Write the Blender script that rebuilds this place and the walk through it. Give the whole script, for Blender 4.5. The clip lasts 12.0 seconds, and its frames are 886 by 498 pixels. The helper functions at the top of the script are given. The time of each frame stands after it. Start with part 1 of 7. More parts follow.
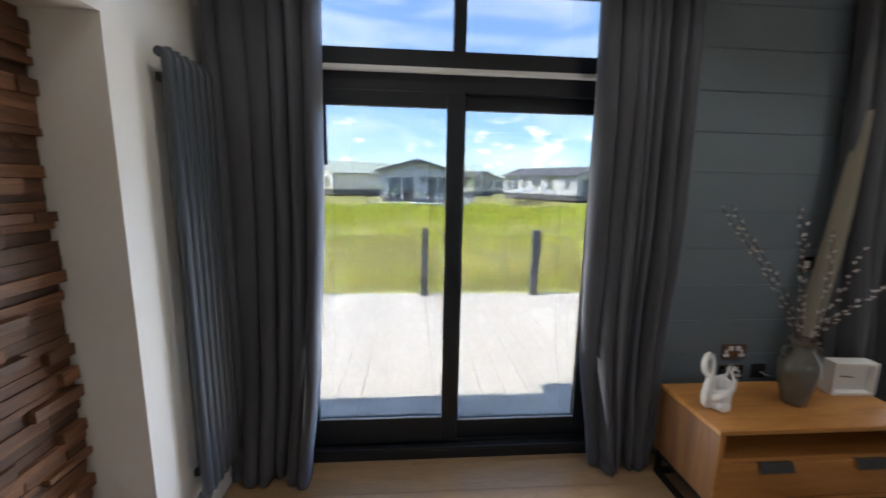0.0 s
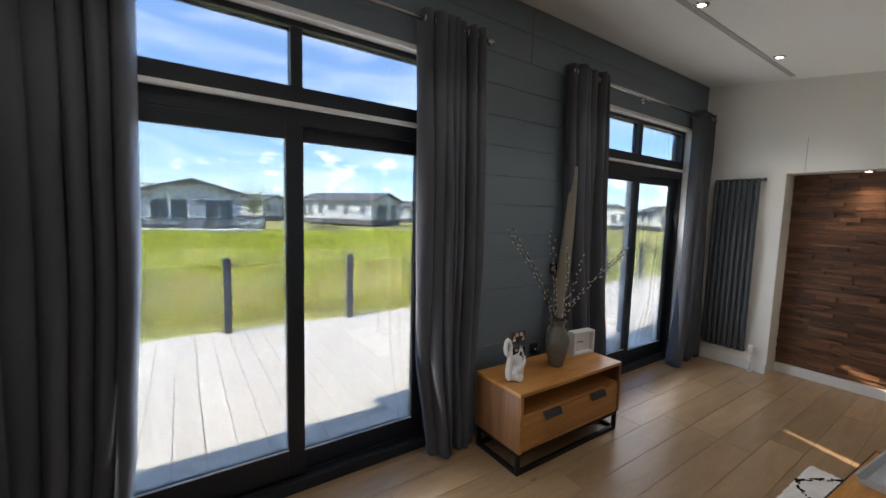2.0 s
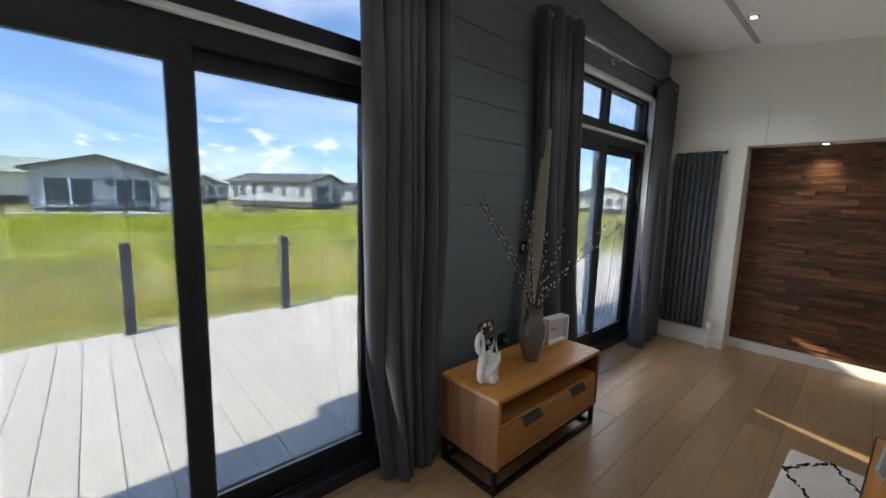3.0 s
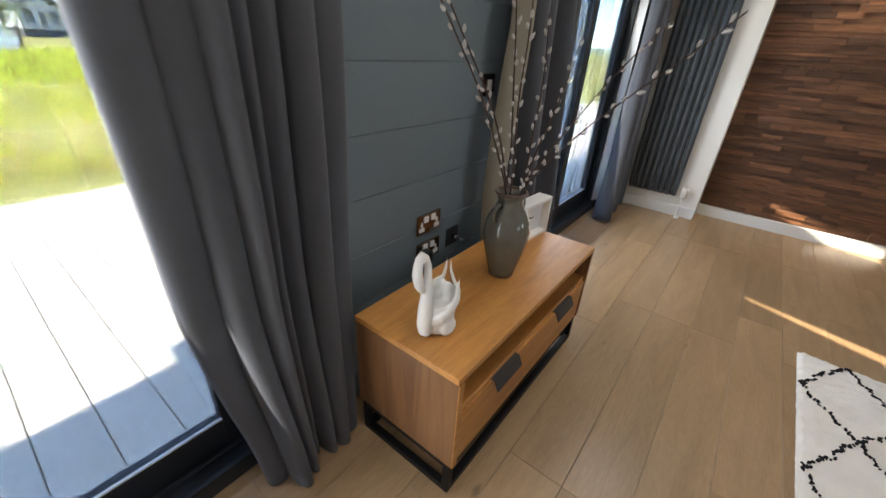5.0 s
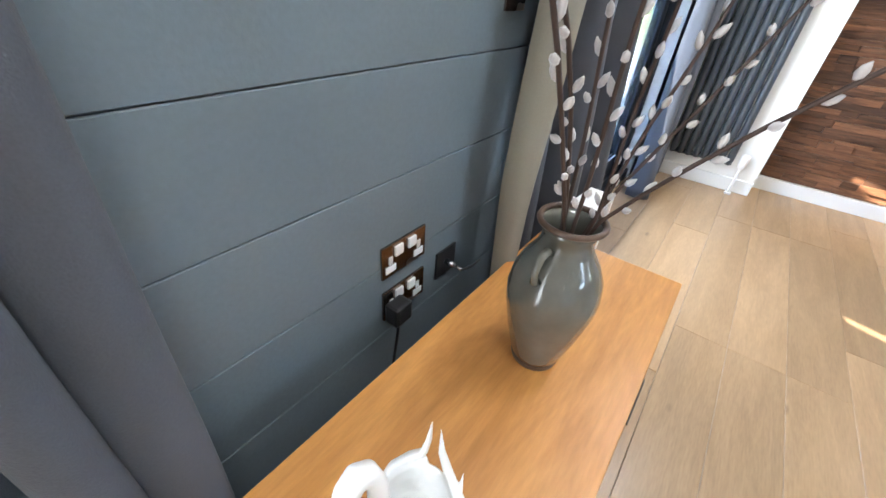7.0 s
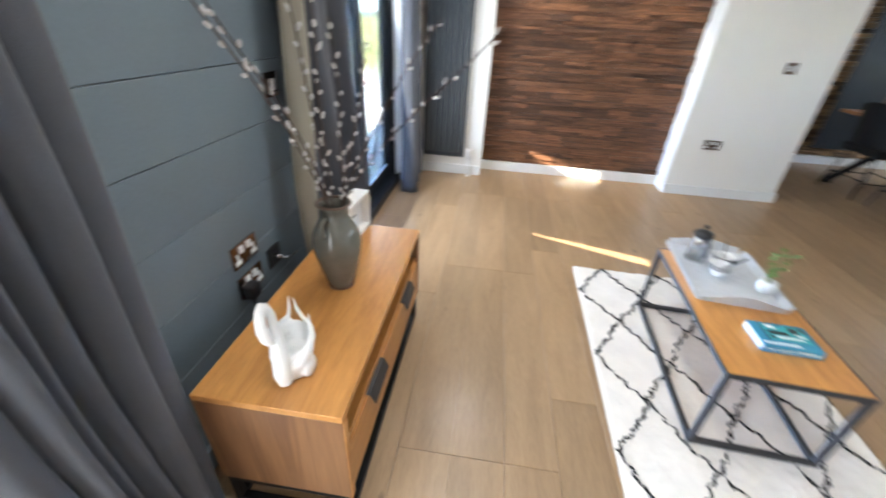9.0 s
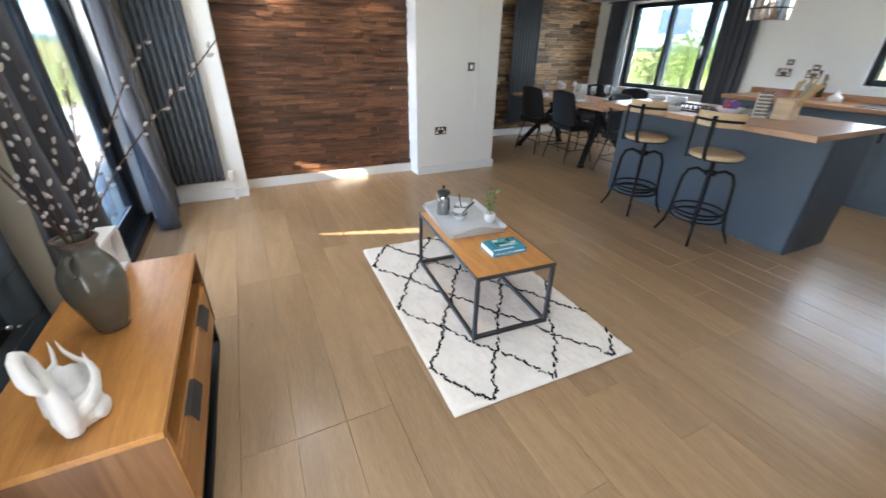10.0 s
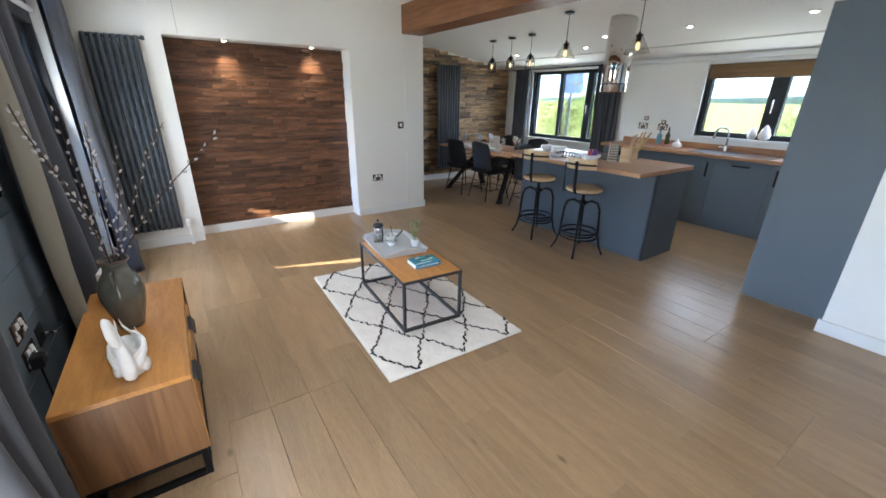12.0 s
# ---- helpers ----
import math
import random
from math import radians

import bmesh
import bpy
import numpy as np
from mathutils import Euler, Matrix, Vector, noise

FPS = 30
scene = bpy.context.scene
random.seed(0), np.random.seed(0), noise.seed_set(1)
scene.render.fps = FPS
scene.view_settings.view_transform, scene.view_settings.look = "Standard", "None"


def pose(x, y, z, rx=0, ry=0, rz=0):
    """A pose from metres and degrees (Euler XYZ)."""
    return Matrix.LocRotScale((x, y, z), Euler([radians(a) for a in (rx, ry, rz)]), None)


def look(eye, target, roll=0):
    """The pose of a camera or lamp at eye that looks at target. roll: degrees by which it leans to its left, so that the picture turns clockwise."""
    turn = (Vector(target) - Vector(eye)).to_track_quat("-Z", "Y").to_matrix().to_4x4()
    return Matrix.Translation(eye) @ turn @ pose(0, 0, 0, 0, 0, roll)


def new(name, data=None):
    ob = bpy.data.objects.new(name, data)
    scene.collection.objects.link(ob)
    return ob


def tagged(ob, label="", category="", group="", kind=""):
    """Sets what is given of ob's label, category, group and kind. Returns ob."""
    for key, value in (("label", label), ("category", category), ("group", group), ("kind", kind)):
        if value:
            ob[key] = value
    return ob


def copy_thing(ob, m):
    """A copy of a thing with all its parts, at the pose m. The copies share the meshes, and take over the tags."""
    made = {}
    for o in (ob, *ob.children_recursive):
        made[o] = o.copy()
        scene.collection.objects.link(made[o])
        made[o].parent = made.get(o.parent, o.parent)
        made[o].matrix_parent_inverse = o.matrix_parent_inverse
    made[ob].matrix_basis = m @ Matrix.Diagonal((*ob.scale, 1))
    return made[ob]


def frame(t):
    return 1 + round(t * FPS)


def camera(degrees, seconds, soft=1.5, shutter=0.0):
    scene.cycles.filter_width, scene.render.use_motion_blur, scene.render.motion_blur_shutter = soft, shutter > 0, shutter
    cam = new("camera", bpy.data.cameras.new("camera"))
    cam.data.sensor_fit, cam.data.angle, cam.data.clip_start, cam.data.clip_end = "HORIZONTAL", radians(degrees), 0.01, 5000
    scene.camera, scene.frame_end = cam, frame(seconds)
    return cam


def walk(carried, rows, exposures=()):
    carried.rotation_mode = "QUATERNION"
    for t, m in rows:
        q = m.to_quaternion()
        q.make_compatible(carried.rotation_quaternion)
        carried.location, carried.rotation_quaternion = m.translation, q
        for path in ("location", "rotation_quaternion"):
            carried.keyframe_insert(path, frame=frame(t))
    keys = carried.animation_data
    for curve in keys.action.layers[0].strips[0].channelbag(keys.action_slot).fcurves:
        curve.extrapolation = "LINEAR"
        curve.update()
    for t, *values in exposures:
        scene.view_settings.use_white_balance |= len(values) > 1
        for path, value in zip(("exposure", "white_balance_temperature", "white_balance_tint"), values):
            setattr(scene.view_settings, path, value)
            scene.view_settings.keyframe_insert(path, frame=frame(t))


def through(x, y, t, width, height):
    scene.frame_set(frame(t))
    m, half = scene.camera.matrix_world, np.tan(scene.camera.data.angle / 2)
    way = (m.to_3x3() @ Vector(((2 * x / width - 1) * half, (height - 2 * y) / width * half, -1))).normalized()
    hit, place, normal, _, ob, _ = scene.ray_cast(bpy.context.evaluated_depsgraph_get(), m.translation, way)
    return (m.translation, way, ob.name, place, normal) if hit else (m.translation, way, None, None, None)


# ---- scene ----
cam = camera(97.6, 12.0, shutter=0.4)
PATH = [
    (0, (0.093, 0.12, 1.551), (0.253, 2.085, 1.218), 1.1),
    (0.5, (-0.034, 0.017, 1.611), (0.555, 1.904, 1.307), 1.4),
    (1, (-0.171, -0.06, 1.617), (0.674, 1.736, 1.365), 1.5),
    (1.5, (-0.221, -0.076, 1.603), (0.78, 1.643, 1.394), 1.5),
    (2, (-0.19, 0.005, 1.565), (0.926, 1.655, 1.38), 1.6),
    (2.5, (-0.082, 0.218, 1.499), (1.147, 1.783, 1.3), 1.6),
    (3, (0.047, 0.446, 1.479), (1.38, 1.913, 1.214), 1.6),
    (3.5, (0.19, 0.691, 1.418), (1.603, 2.057, 1.047), 1.8),
    (3.7, (0.255, 0.779, 1.43), (1.693, 2.096, 0.986), 1.7),
    (5.5, (1.011, 1.283, 1.237), (2.393, 2.288, 0.198), 3.8),
    (6, (1.211, 1.45, 1.208), (2.572, 2.44, 0.127), 3.4),
    (6.5, (1.415, 1.604, 1.124), (2.754, 2.57, -0.004), 3.9),
    (8.5, (1.089, 1.387, 1.361), (2.565, 2.1, 0.215), 5.0),
    (9, (0.849, 1.252, 1.381), (2.561, 1.435, 0.364), 3.3),
    (9.5, (0.647, 1.221, 1.352), (2.359, 0.817, 0.401), 2.1),
    (10, (0.562, 1.207, 1.37), (2.154, 0.427, 0.444), 1.1),
    (10.5, (0.47, 1.225, 1.39), (1.988, 0.3, 0.473), 0.8),
    (11, (0.318, 1.335, 1.405), (1.809, 0.348, 0.509), 0.9),
    (11.5, (0.096, 1.422, 1.47), (1.602, 0.41, 0.629), 0.8),
    (12, (-0.112, 1.423, 1.516), (1.431, 0.378, 0.792), 0.8),
]
EXPOSURES = [(0.0, 5.82, 6450, 10), (0.5, 5.83, 6400, 10), (1.5, 5.82, 6450, 10), (3.0, 5.52, 6350, 9), (3.7, 5.5, 6350, 9), (5.5, 7.15, 6500, 8), (6.0, 7.58, 6350, 8), (6.5, 7.9, 6000, 7), (8.5, 7.7, 5700, 6), (9.0, 7.5, 6000, 7), (9.5, 7.3, 6100, 7), (10.5, 7.05, 6050, 7), (12.0, 6.95, 5950, 7)]
walk(cam, [(t, look(eye, target, roll)) for t, eye, target, roll in PATH], EXPOSURES)

# ---- world and lights ----
SUN_DIR = Vector((0.83, 0.12, -1.0)).normalized()      # the way the sunlight travels
world = bpy.data.worlds.new("sky")
scene.world = world
world.use_nodes = True
wn, wl = world.node_tree.nodes, world.node_tree.links
wn.clear()
w_out = wn.new("ShaderNodeOutputWorld")
w_bg = wn.new("ShaderNodeBackground")
w_bg.inputs["Strength"].default_value = 0.15
w_sky = wn.new("ShaderNodeTexSky")
w_sky.sky_type = "NISHITA"
w_sky.sun_disc = False
w_sky.sun_elevation = math.asin(-SUN_DIR.z)
w_sky.sun_rotation = math.atan2(-SUN_DIR.x, -SUN_DIR.y)
w_sky.air_density, w_sky.dust_density, w_sky.ozone_density = 1.0, 0.15, 4.0
# fair-weather clouds, thicker low down
w_tc = wn.new("ShaderNodeTexCoord")
w_map = wn.new("ShaderNodeMapping")
w_map.inputs["Scale"].default_value = (1.0, 1.0, 2.6)
w_map.inputs["Location"].default_value = (0.35, 0.1, 0.0)
w_noise = wn.new("ShaderNodeTexNoise")
w_noise.inputs["Scale"].default_value = 12.0
w_noise.inputs["Detail"].default_value = 7.0
w_noise.inputs["Roughness"].default_value = 0.58
w_ramp = wn.new("ShaderNodeValToRGB")
w_ramp.color_ramp.elements[0].position, w_ramp.color_ramp.elements[1].position = 0.55, 0.66
w_sep = wn.new("ShaderNodeSeparateXYZ")
w_low = wn.new("ShaderNodeMapRange")
w_low.inputs["From Min"].default_value, w_low.inputs["From Max"].default_value = 0.20, 0.07
w_low.inputs["To Min"].default_value, w_low.inputs["To Max"].default_value = 0.0, 0.95
w_mul = wn.new("ShaderNodeMath")
w_mul.operation = "MULTIPLY"
w_mix = wn.new("ShaderNodeMix")
w_mix.data_type = "RGBA"
w_mix.inputs["B"].default_value = (7.5, 7.5, 7.6, 1)
wl.new(w_tc.outputs["Generated"], w_map.inputs["Vector"])
wl.new(w_map.outputs["Vector"], w_noise.inputs["Vector"])
wl.new(w_noise.outputs["Fac"], w_ramp.inputs["Fac"])
wl.new(w_tc.outputs["Generated"], w_sep.inputs["Vector"])
wl.new(w_sep.outputs["Z"], w_low.inputs["Value"])
wl.new(w_ramp.outputs["Color"], w_mul.inputs[0])
wl.new(w_low.outputs["Result"], w_mul.inputs[1])
# a thin streaky veil higher up
w_map2 = wn.new("ShaderNodeMapping")
w_map2.inputs["Scale"].default_value = (1.2, 1.0, 5.0)
w_map2.inputs["Rotation"].default_value = (0.25, 0.2, 0.4)
w_veil = wn.new("ShaderNodeTexNoise")
w_veil.inputs["Scale"].default_value, w_veil.inputs["Detail"].default_value, w_veil.inputs["Distortion"].default_value = 3.0, 6.0, 0.8
w_thin = wn.new("ShaderNodeMapRange")
w_thin.inputs["From Min"].default_value, w_thin.inputs["From Max"].default_value = 0.40, 0.80
w_thin.inputs["To Min"].default_value, w_thin.inputs["To Max"].default_value = 0.04, 0.36
w_max = wn.new("ShaderNodeMath")
w_max.operation = "MAXIMUM"
wl.new(w_tc.outputs["Generated"], w_map2.inputs["Vector"])
wl.new(w_map2.outputs["Vector"], w_veil.inputs["Vector"])
wl.new(w_veil.outputs["Fac"], w_thin.inputs["Value"])
wl.new(w_thin.outputs["Result"], w_max.inputs[0])
wl.new(w_mul.outputs["Value"], w_max.inputs[1])
wl.new(w_max.outputs["Value"], w_mix.inputs["Factor"])
w_haze = wn.new("ShaderNodeMapRange")
w_haze.inputs["From Min"].default_value, w_haze.inputs["From Max"].default_value = 0.0, 0.45
w_deep = wn.new("ShaderNodeMix")
w_deep.data_type = "RGBA"
w_deep.inputs["A"].default_value, w_deep.inputs["B"].default_value = (0.50, 0.62, 0.80, 1), (0.85, 1.0, 1.12, 1)
w_tint = wn.new("ShaderNodeVectorMath")
w_tint.operation = "MULTIPLY"
wl.new(w_sep.outputs["Z"], w_haze.inputs["Value"])
wl.new(w_haze.outputs["Result"], w_deep.inputs["Factor"])
wl.new(w_sky.outputs["Color"], w_tint.inputs[0])
wl.new(w_deep.outputs["Result"], w_tint.inputs[1])
wl.new(w_tint.outputs["Vector"], w_mix.inputs["A"])
wl.new(w_mix.outputs["Result"], w_bg.inputs["Color"])
wl.new(w_bg.outputs["Background"], w_out.inputs["Surface"])

sun = new("sun", bpy.data.lights.new("sun", "SUN"))
sun.data.energy, sun.data.angle, sun.data.color = 3.5, radians(0.53), (1.0, 0.95, 0.87)
sun.matrix_world = look((0, 0, 40), Vector((0, 0, 40)) + SUN_DIR)


def spot_lamp(x, y, z, watts, degrees, tx, ty, tz, colour=(1.0, 0.96, 0.91), blend=0.5):
    d = bpy.data.lights.new("downlight_lamp", "SPOT")
    d.energy, d.spot_size, d.spot_blend, d.color, d.shadow_soft_size = watts, radians(degrees), blend, colour, 0.10
    o = new("downlight_lamp", d)
    o.matrix_world = look((x, y, z), (tx, ty, tz))
    return o


# skylight coming in through the two glazed door openings
for cx, watts in ((0.325, 0.55), (3.57, 0.36)):
    d = bpy.data.lights.new("door_skylight", "AREA")
    d.shape, d.size, d.size_y, d.energy, d.color = "RECTANGLE", 1.62, 2.3, watts, (1.0, 0.98, 0.95)
    o = new("door_skylight", d)
    o.matrix_world = look((cx, 2.13, 1.30), (cx, 0.0, 1.75))

# and through the kitchen and dining windows
for cx, cz, w, h, watts in ((1.795, 1.50, 1.5, 0.76, 0.13), (4.99, 1.41, 1.36, 1.06, 0.15)):
    d = bpy.data.lights.new("window_skylight", "AREA")
    d.shape, d.size, d.size_y, d.energy, d.color = "RECTANGLE", w, h, watts, (0.92, 0.96, 1.0)
    o = new("window_skylight", d)
    o.matrix_world = look((cx, -4.665, cz), (cx, 0.0, cz - 0.4))


# ---- materials ----
def new_mat(name):
    m = bpy.data.materials.new(name)
    m.use_nodes = True
    n, l = m.node_tree.nodes, m.node_tree.links
    return m, n, l, n["Principled BSDF"]


def grainy(name, colour, rough=0.6, metal=0.0, vary=0.12, fine=60.0, coarse=3.0, bump=0.15, stretch=(1, 1, 1),
           random_tint=0.0, spec=0.5, coat=0.0, sheen=0.0, rough_vary=0.1):
    """A surface whose colour and gloss wander at two scales, with fine relief."""
    m, n, l, b = new_mat(name)
    tc = n.new("ShaderNodeTexCoord")
    mp = n.new("ShaderNodeMapping")
    mp.inputs["Scale"].default_value = stretch
    l.new(tc.outputs["Object"], mp.inputs["Vector"])
    vec = mp.outputs["Vector"]
    info = n.new("ShaderNodeObjectInfo")
    if random_tint:
        add = n.new("ShaderNodeVectorMath")
        add.operation = "ADD"
        sc = n.new("ShaderNodeMath")
        sc.operation = "MULTIPLY"
        sc.inputs[1].default_value = 37.0
        l.new(info.outputs["Random"], sc.inputs[0])
        l.new(vec, add.inputs[0])
        l.new(sc.outputs[0], add.inputs[1])
        vec = add.outputs["Vector"]
    a = n.new("ShaderNodeTexNoise")
    a.inputs["Scale"].default_value, a.inputs["Detail"].default_value = fine, 5.0
    c = n.new("ShaderNodeTexNoise")
    c.inputs["Scale"].default_value, c.inputs["Detail"].default_value = coarse, 3.0
    l.new(vec, a.inputs["Vector"])
    l.new(vec, c.inputs["Vector"])
    mixv = n.new("ShaderNodeMath")
    mixv.operation = "ADD"
    l.new(a.outputs["Fac"], mixv.inputs[0])
    l.new(c.outputs["Fac"], mixv.inputs[1])
    value = n.new("ShaderNodeMapRange")
    value.inputs["From Min"].default_value, value.inputs["From Max"].default_value = 0.6, 1.4
    value.inputs["To Min"].default_value, value.inputs["To Max"].default_value = 1 - vary, 1 + vary
    l.new(mixv.outputs[0], value.inputs["Value"])
    fac = value.outputs["Result"]
    if random_tint:
        r = n.new("ShaderNodeMapRange")
        r.inputs["To Min"].default_value, r.inputs["To Max"].default_value = 1 - random_tint, 1 + random_tint
        l.new(info.outputs["Random"], r.inputs["Value"])
        mm = n.new("ShaderNodeMath")
        mm.operation = "MULTIPLY"
        l.new(fac, mm.inputs[0])
        l.new(r.outputs["Result"], mm.inputs[1])
        fac = mm.outputs[0]
    vm = n.new("ShaderNodeVectorMath")
    vm.operation = "SCALE"
    vm.inputs[0].default_value = colour
    l.new(fac, vm.inputs["Scale"])
    l.new(vm.outputs["Vector"], b.inputs["Base Color"])
    rr = n.new("ShaderNodeMapRange")
    rr.inputs["To Min"].default_value, rr.inputs["To Max"].default_value = max(0.02, rough - rough_vary), min(1, rough + rough_vary)
    l.new(c.outputs["Fac"], rr.inputs["Value"])
    l.new(rr.outputs["Result"], b.inputs["Roughness"])
    b.inputs["Metallic"].default_value = metal
    b.inputs["Specular IOR Level"].default_value = spec
    b.inputs["Coat Weight"].default_value = coat
    b.inputs["Sheen Weight"].default_value = sheen
    if bump:
        bp = n.new("ShaderNodeBump")
        bp.inputs["Strength"].default_value, bp.inputs["Distance"].default_value = bump, 0.002
        l.new(a.outputs["Fac"], bp.inputs["Height"])
        l.new(bp.outputs["Normal"], b.inputs["Normal"])
    return m


def wooden(name, light, dark, along="X", scale=1.0, rough=0.4, bump=0.2, tint=0.12, knots=0.0, spec=0.5, contrast=(0.35, 0.68), island=False, gloss_vary=0.08, aspect=1.2, fine=0.88, pores=14.0):
    """Timber: long grain streaks along one axis, slow bands across them, random shade piece by piece."""
    m, n, l, b = new_mat(name)
    tc = n.new("ShaderNodeTexCoord")
    info = n.new("ShaderNodeObjectInfo")
    rnd = info.outputs["Random"]
    if island:
        rnd = n.new("ShaderNodeNewGeometry").outputs["Random Per Island"]
    sc = n.new("ShaderNodeMath")
    sc.operation = "MULTIPLY"
    sc.inputs[1].default_value = 53.0
    l.new(rnd, sc.inputs[0])
    add = n.new("ShaderNodeVectorMath")
    add.operation = "ADD"
    l.new(tc.outputs["Object"], add.inputs[0])
    l.new(sc.outputs[0], add.inputs[1])
    s = {"X": (aspect, 16, 16), "Y": (16, aspect, 16), "Z": (16, 16, aspect)}[along]
    mp = n.new("ShaderNodeMapping")
    mp.inputs["Scale"].default_value = [v * scale for v in s]
    l.new(add.outputs["Vector"], mp.inputs["Vector"])
    a = n.new("ShaderNodeTexNoise")
    a.inputs["Scale"].default_value, a.inputs["Detail"].default_value, a.inputs["Roughness"].default_value = 2.2, 8.0, 0.62
    a.inputs["Distortion"].default_value = 0.9
    l.new(mp.outputs["Vector"], a.inputs["Vector"])
    g = n.new("ShaderNodeTexNoise")
    g.inputs["Scale"].default_value, g.inputs["Detail"].default_value = pores, 3.0
    l.new(mp.outputs["Vector"], g.inputs["Vector"])
    ramp = n.new("ShaderNodeValToRGB")
    ramp.color_ramp.elements[0].position, ramp.color_ramp.elements[1].position = contrast
    ramp.color_ramp.elements[0].color = (*dark, 1)
    ramp.color_ramp.elements[1].color = (*light, 1)
    l.new(a.outputs["Fac"], ramp.inputs["Fac"])
    r = n.new("ShaderNodeMapRange")
    r.inputs["To Min"].default_value, r.inputs["To Max"].default_value = 1 - tint, 1 + tint
    l.new(rnd, r.inputs["Value"])
    gv = n.new("ShaderNodeMapRange")
    gv.inputs["From Min"].default_value, gv.inputs["From Max"].default_value = 0.3, 0.7
    gv.inputs["To Min"].default_value, gv.inputs["To Max"].default_value = fine, 1.04
    l.new(g.outputs["Fac"], gv.inputs["Value"])
    mm = n.new("ShaderNodeMath")
    mm.operation = "MULTIPLY"
    l.new(r.outputs["Result"], mm.inputs[0])
    l.new(gv.outputs["Result"], mm.inputs[1])
    fac = mm.outputs[0]
    if knots:
        v = n.new("ShaderNodeTexVoronoi")
        v.inputs["Scale"].default_value = 2.6
        km = n.new("ShaderNodeMapping")
        km.inputs["Scale"].default_value = {"X": (0.9, 2.0, 2.0), "Y": (2.0, 0.9, 2.0), "Z": (2.0, 2.0, 0.9)}[along]
        l.new(add.outputs["Vector"], km.inputs["Vector"])
        l.new(km.outputs["Vector"], v.inputs["Vector"])
        kr = n.new("ShaderNodeMapRange")
        kr.inputs["From Min"].default_value, kr.inputs["From Max"].default_value = 0.02, 0.09
        kr.inputs["To Min"].default_value, kr.inputs["To Max"].default_value = 1 - knots, 1.0
        l.new(v.outputs["Distance"], kr.inputs["Value"])
        km2 = n.new("ShaderNodeMath")
        km2.operation = "MULTIPLY"
        l.new(fac, km2.inputs[0])
        l.new(kr.outputs["Result"], km2.inputs[1])
        fac = km2.outputs[0]
    vm = n.new("ShaderNodeVectorMath")
    vm.operation = "SCALE"
    l.new(ramp.outputs["Color"], vm.inputs[0])
    l.new(fac, vm.inputs["Scale"])
    l.new(vm.outputs["Vector"], b.inputs["Base Color"])
    rr = n.new("ShaderNodeMapRange")
    rr.inputs["To Min"].default_value, rr.inputs["To Max"].default_value = rough + gloss_vary, max(0.05, rough - gloss_vary)
    l.new(a.outputs["Fac"], rr.inputs["Value"])
    l.new(rr.outputs["Result"], b.inputs["Roughness"])
    b.inputs["Specular IOR Level"].default_value = spec
    bp = n.new("ShaderNodeBump")
    bp.inputs["Strength"].default_value, bp.inputs["Distance"].default_value = bump, 0.0015
    l.new(a.outputs["Fac"], bp.inputs["Height"])
    l.new(bp.outputs["Normal"], b.inputs["Normal"])
    return m


def clear_glass(name, colour=(1, 1, 1), gloss=0.02, glancing=0.9):
    """Thin glazing: straight-through glass with a clear reflection that grows at glancing angles."""
    m, n, l, b = new_mat(name)
    n.remove(b)
    out = n["Material Output"]
    t = n.new("ShaderNodeBsdfTransparent")
    t.inputs["Color"].default_value = (*colour, 1)
    g = n.new("ShaderNodeBsdfGlossy")
    g.inputs["Roughness"].default_value = 0.01
    lw = n.new("ShaderNodeLayerWeight")
    pw = n.new("ShaderNodeMath")
    pw.operation = "POWER"
    pw.inputs[1].default_value = 4.5
    l.new(lw.outputs["Facing"], pw.inputs[0])
    f = n.new("ShaderNodeMapRange")
    f.inputs["To Min"].default_value, f.inputs["To Max"].default_value = gloss, glancing
    l.new(pw.outputs[0], f.inputs["Value"])
    mx = n.new("ShaderNodeMixShader")
    l.new(f.outputs["Result"], mx.inputs["Fac"])
    l.new(t.outputs["BSDF"], mx.inputs[1])
    l.new(g.outputs["BSDF"], mx.inputs[2])
    l.new(mx.outputs["Shader"], out.inputs["Surface"])
    return m


def glowing(name, colour, strength):
    m, n, l, b = new_mat(name)
    b.inputs["Base Color"].default_value = (0.8, 0.8, 0.8, 1)
    b.inputs["Emission Color"].default_value = (*colour, 1)
    b.inputs["Emission Strength"].default_value = strength
    return m


M = {}
M["wall_white"] = grainy("warm white wall paint", (0.80, 0.785, 0.74), 0.75, vary=0.03, fine=180, coarse=1.2, bump=0.12)
M["ceiling"] = grainy("white ceiling paint", (0.84, 0.83, 0.80), 0.8, vary=0.03, fine=150, coarse=1.0, bump=0.08)
M["strip_grey"] = grainy("joint strip greyed for groove shade", (0.40, 0.385, 0.36), 0.6, vary=0.05, fine=90, coarse=2, bump=0.05)
M["trim"] = grainy("white gloss trim paint", (0.76, 0.76, 0.74), 0.35, vary=0.03, fine=90, coarse=2, bump=0.05)
M["slate_wall"] = grainy("slate blue wall paint", (0.143, 0.177, 0.202), 0.5, vary=0.08, fine=110, coarse=1.5, bump=0.2, random_tint=0.03)
M["anthracite"] = grainy("anthracite door frame", (0.014, 0.017, 0.022), 0.4, spec=0.35, vary=0.1, fine=120, coarse=2, bump=0.06)
M["anthracite_grey"] = grainy("grey aluminium stile", (0.52, 0.55, 0.57), 0.35, vary=0.06, fine=120, coarse=2, bump=0.04)
M["radiator"] = grainy("anthracite radiator enamel", (0.043, 0.051, 0.060), 0.38, vary=0.08, fine=90, coarse=2, bump=0.06)
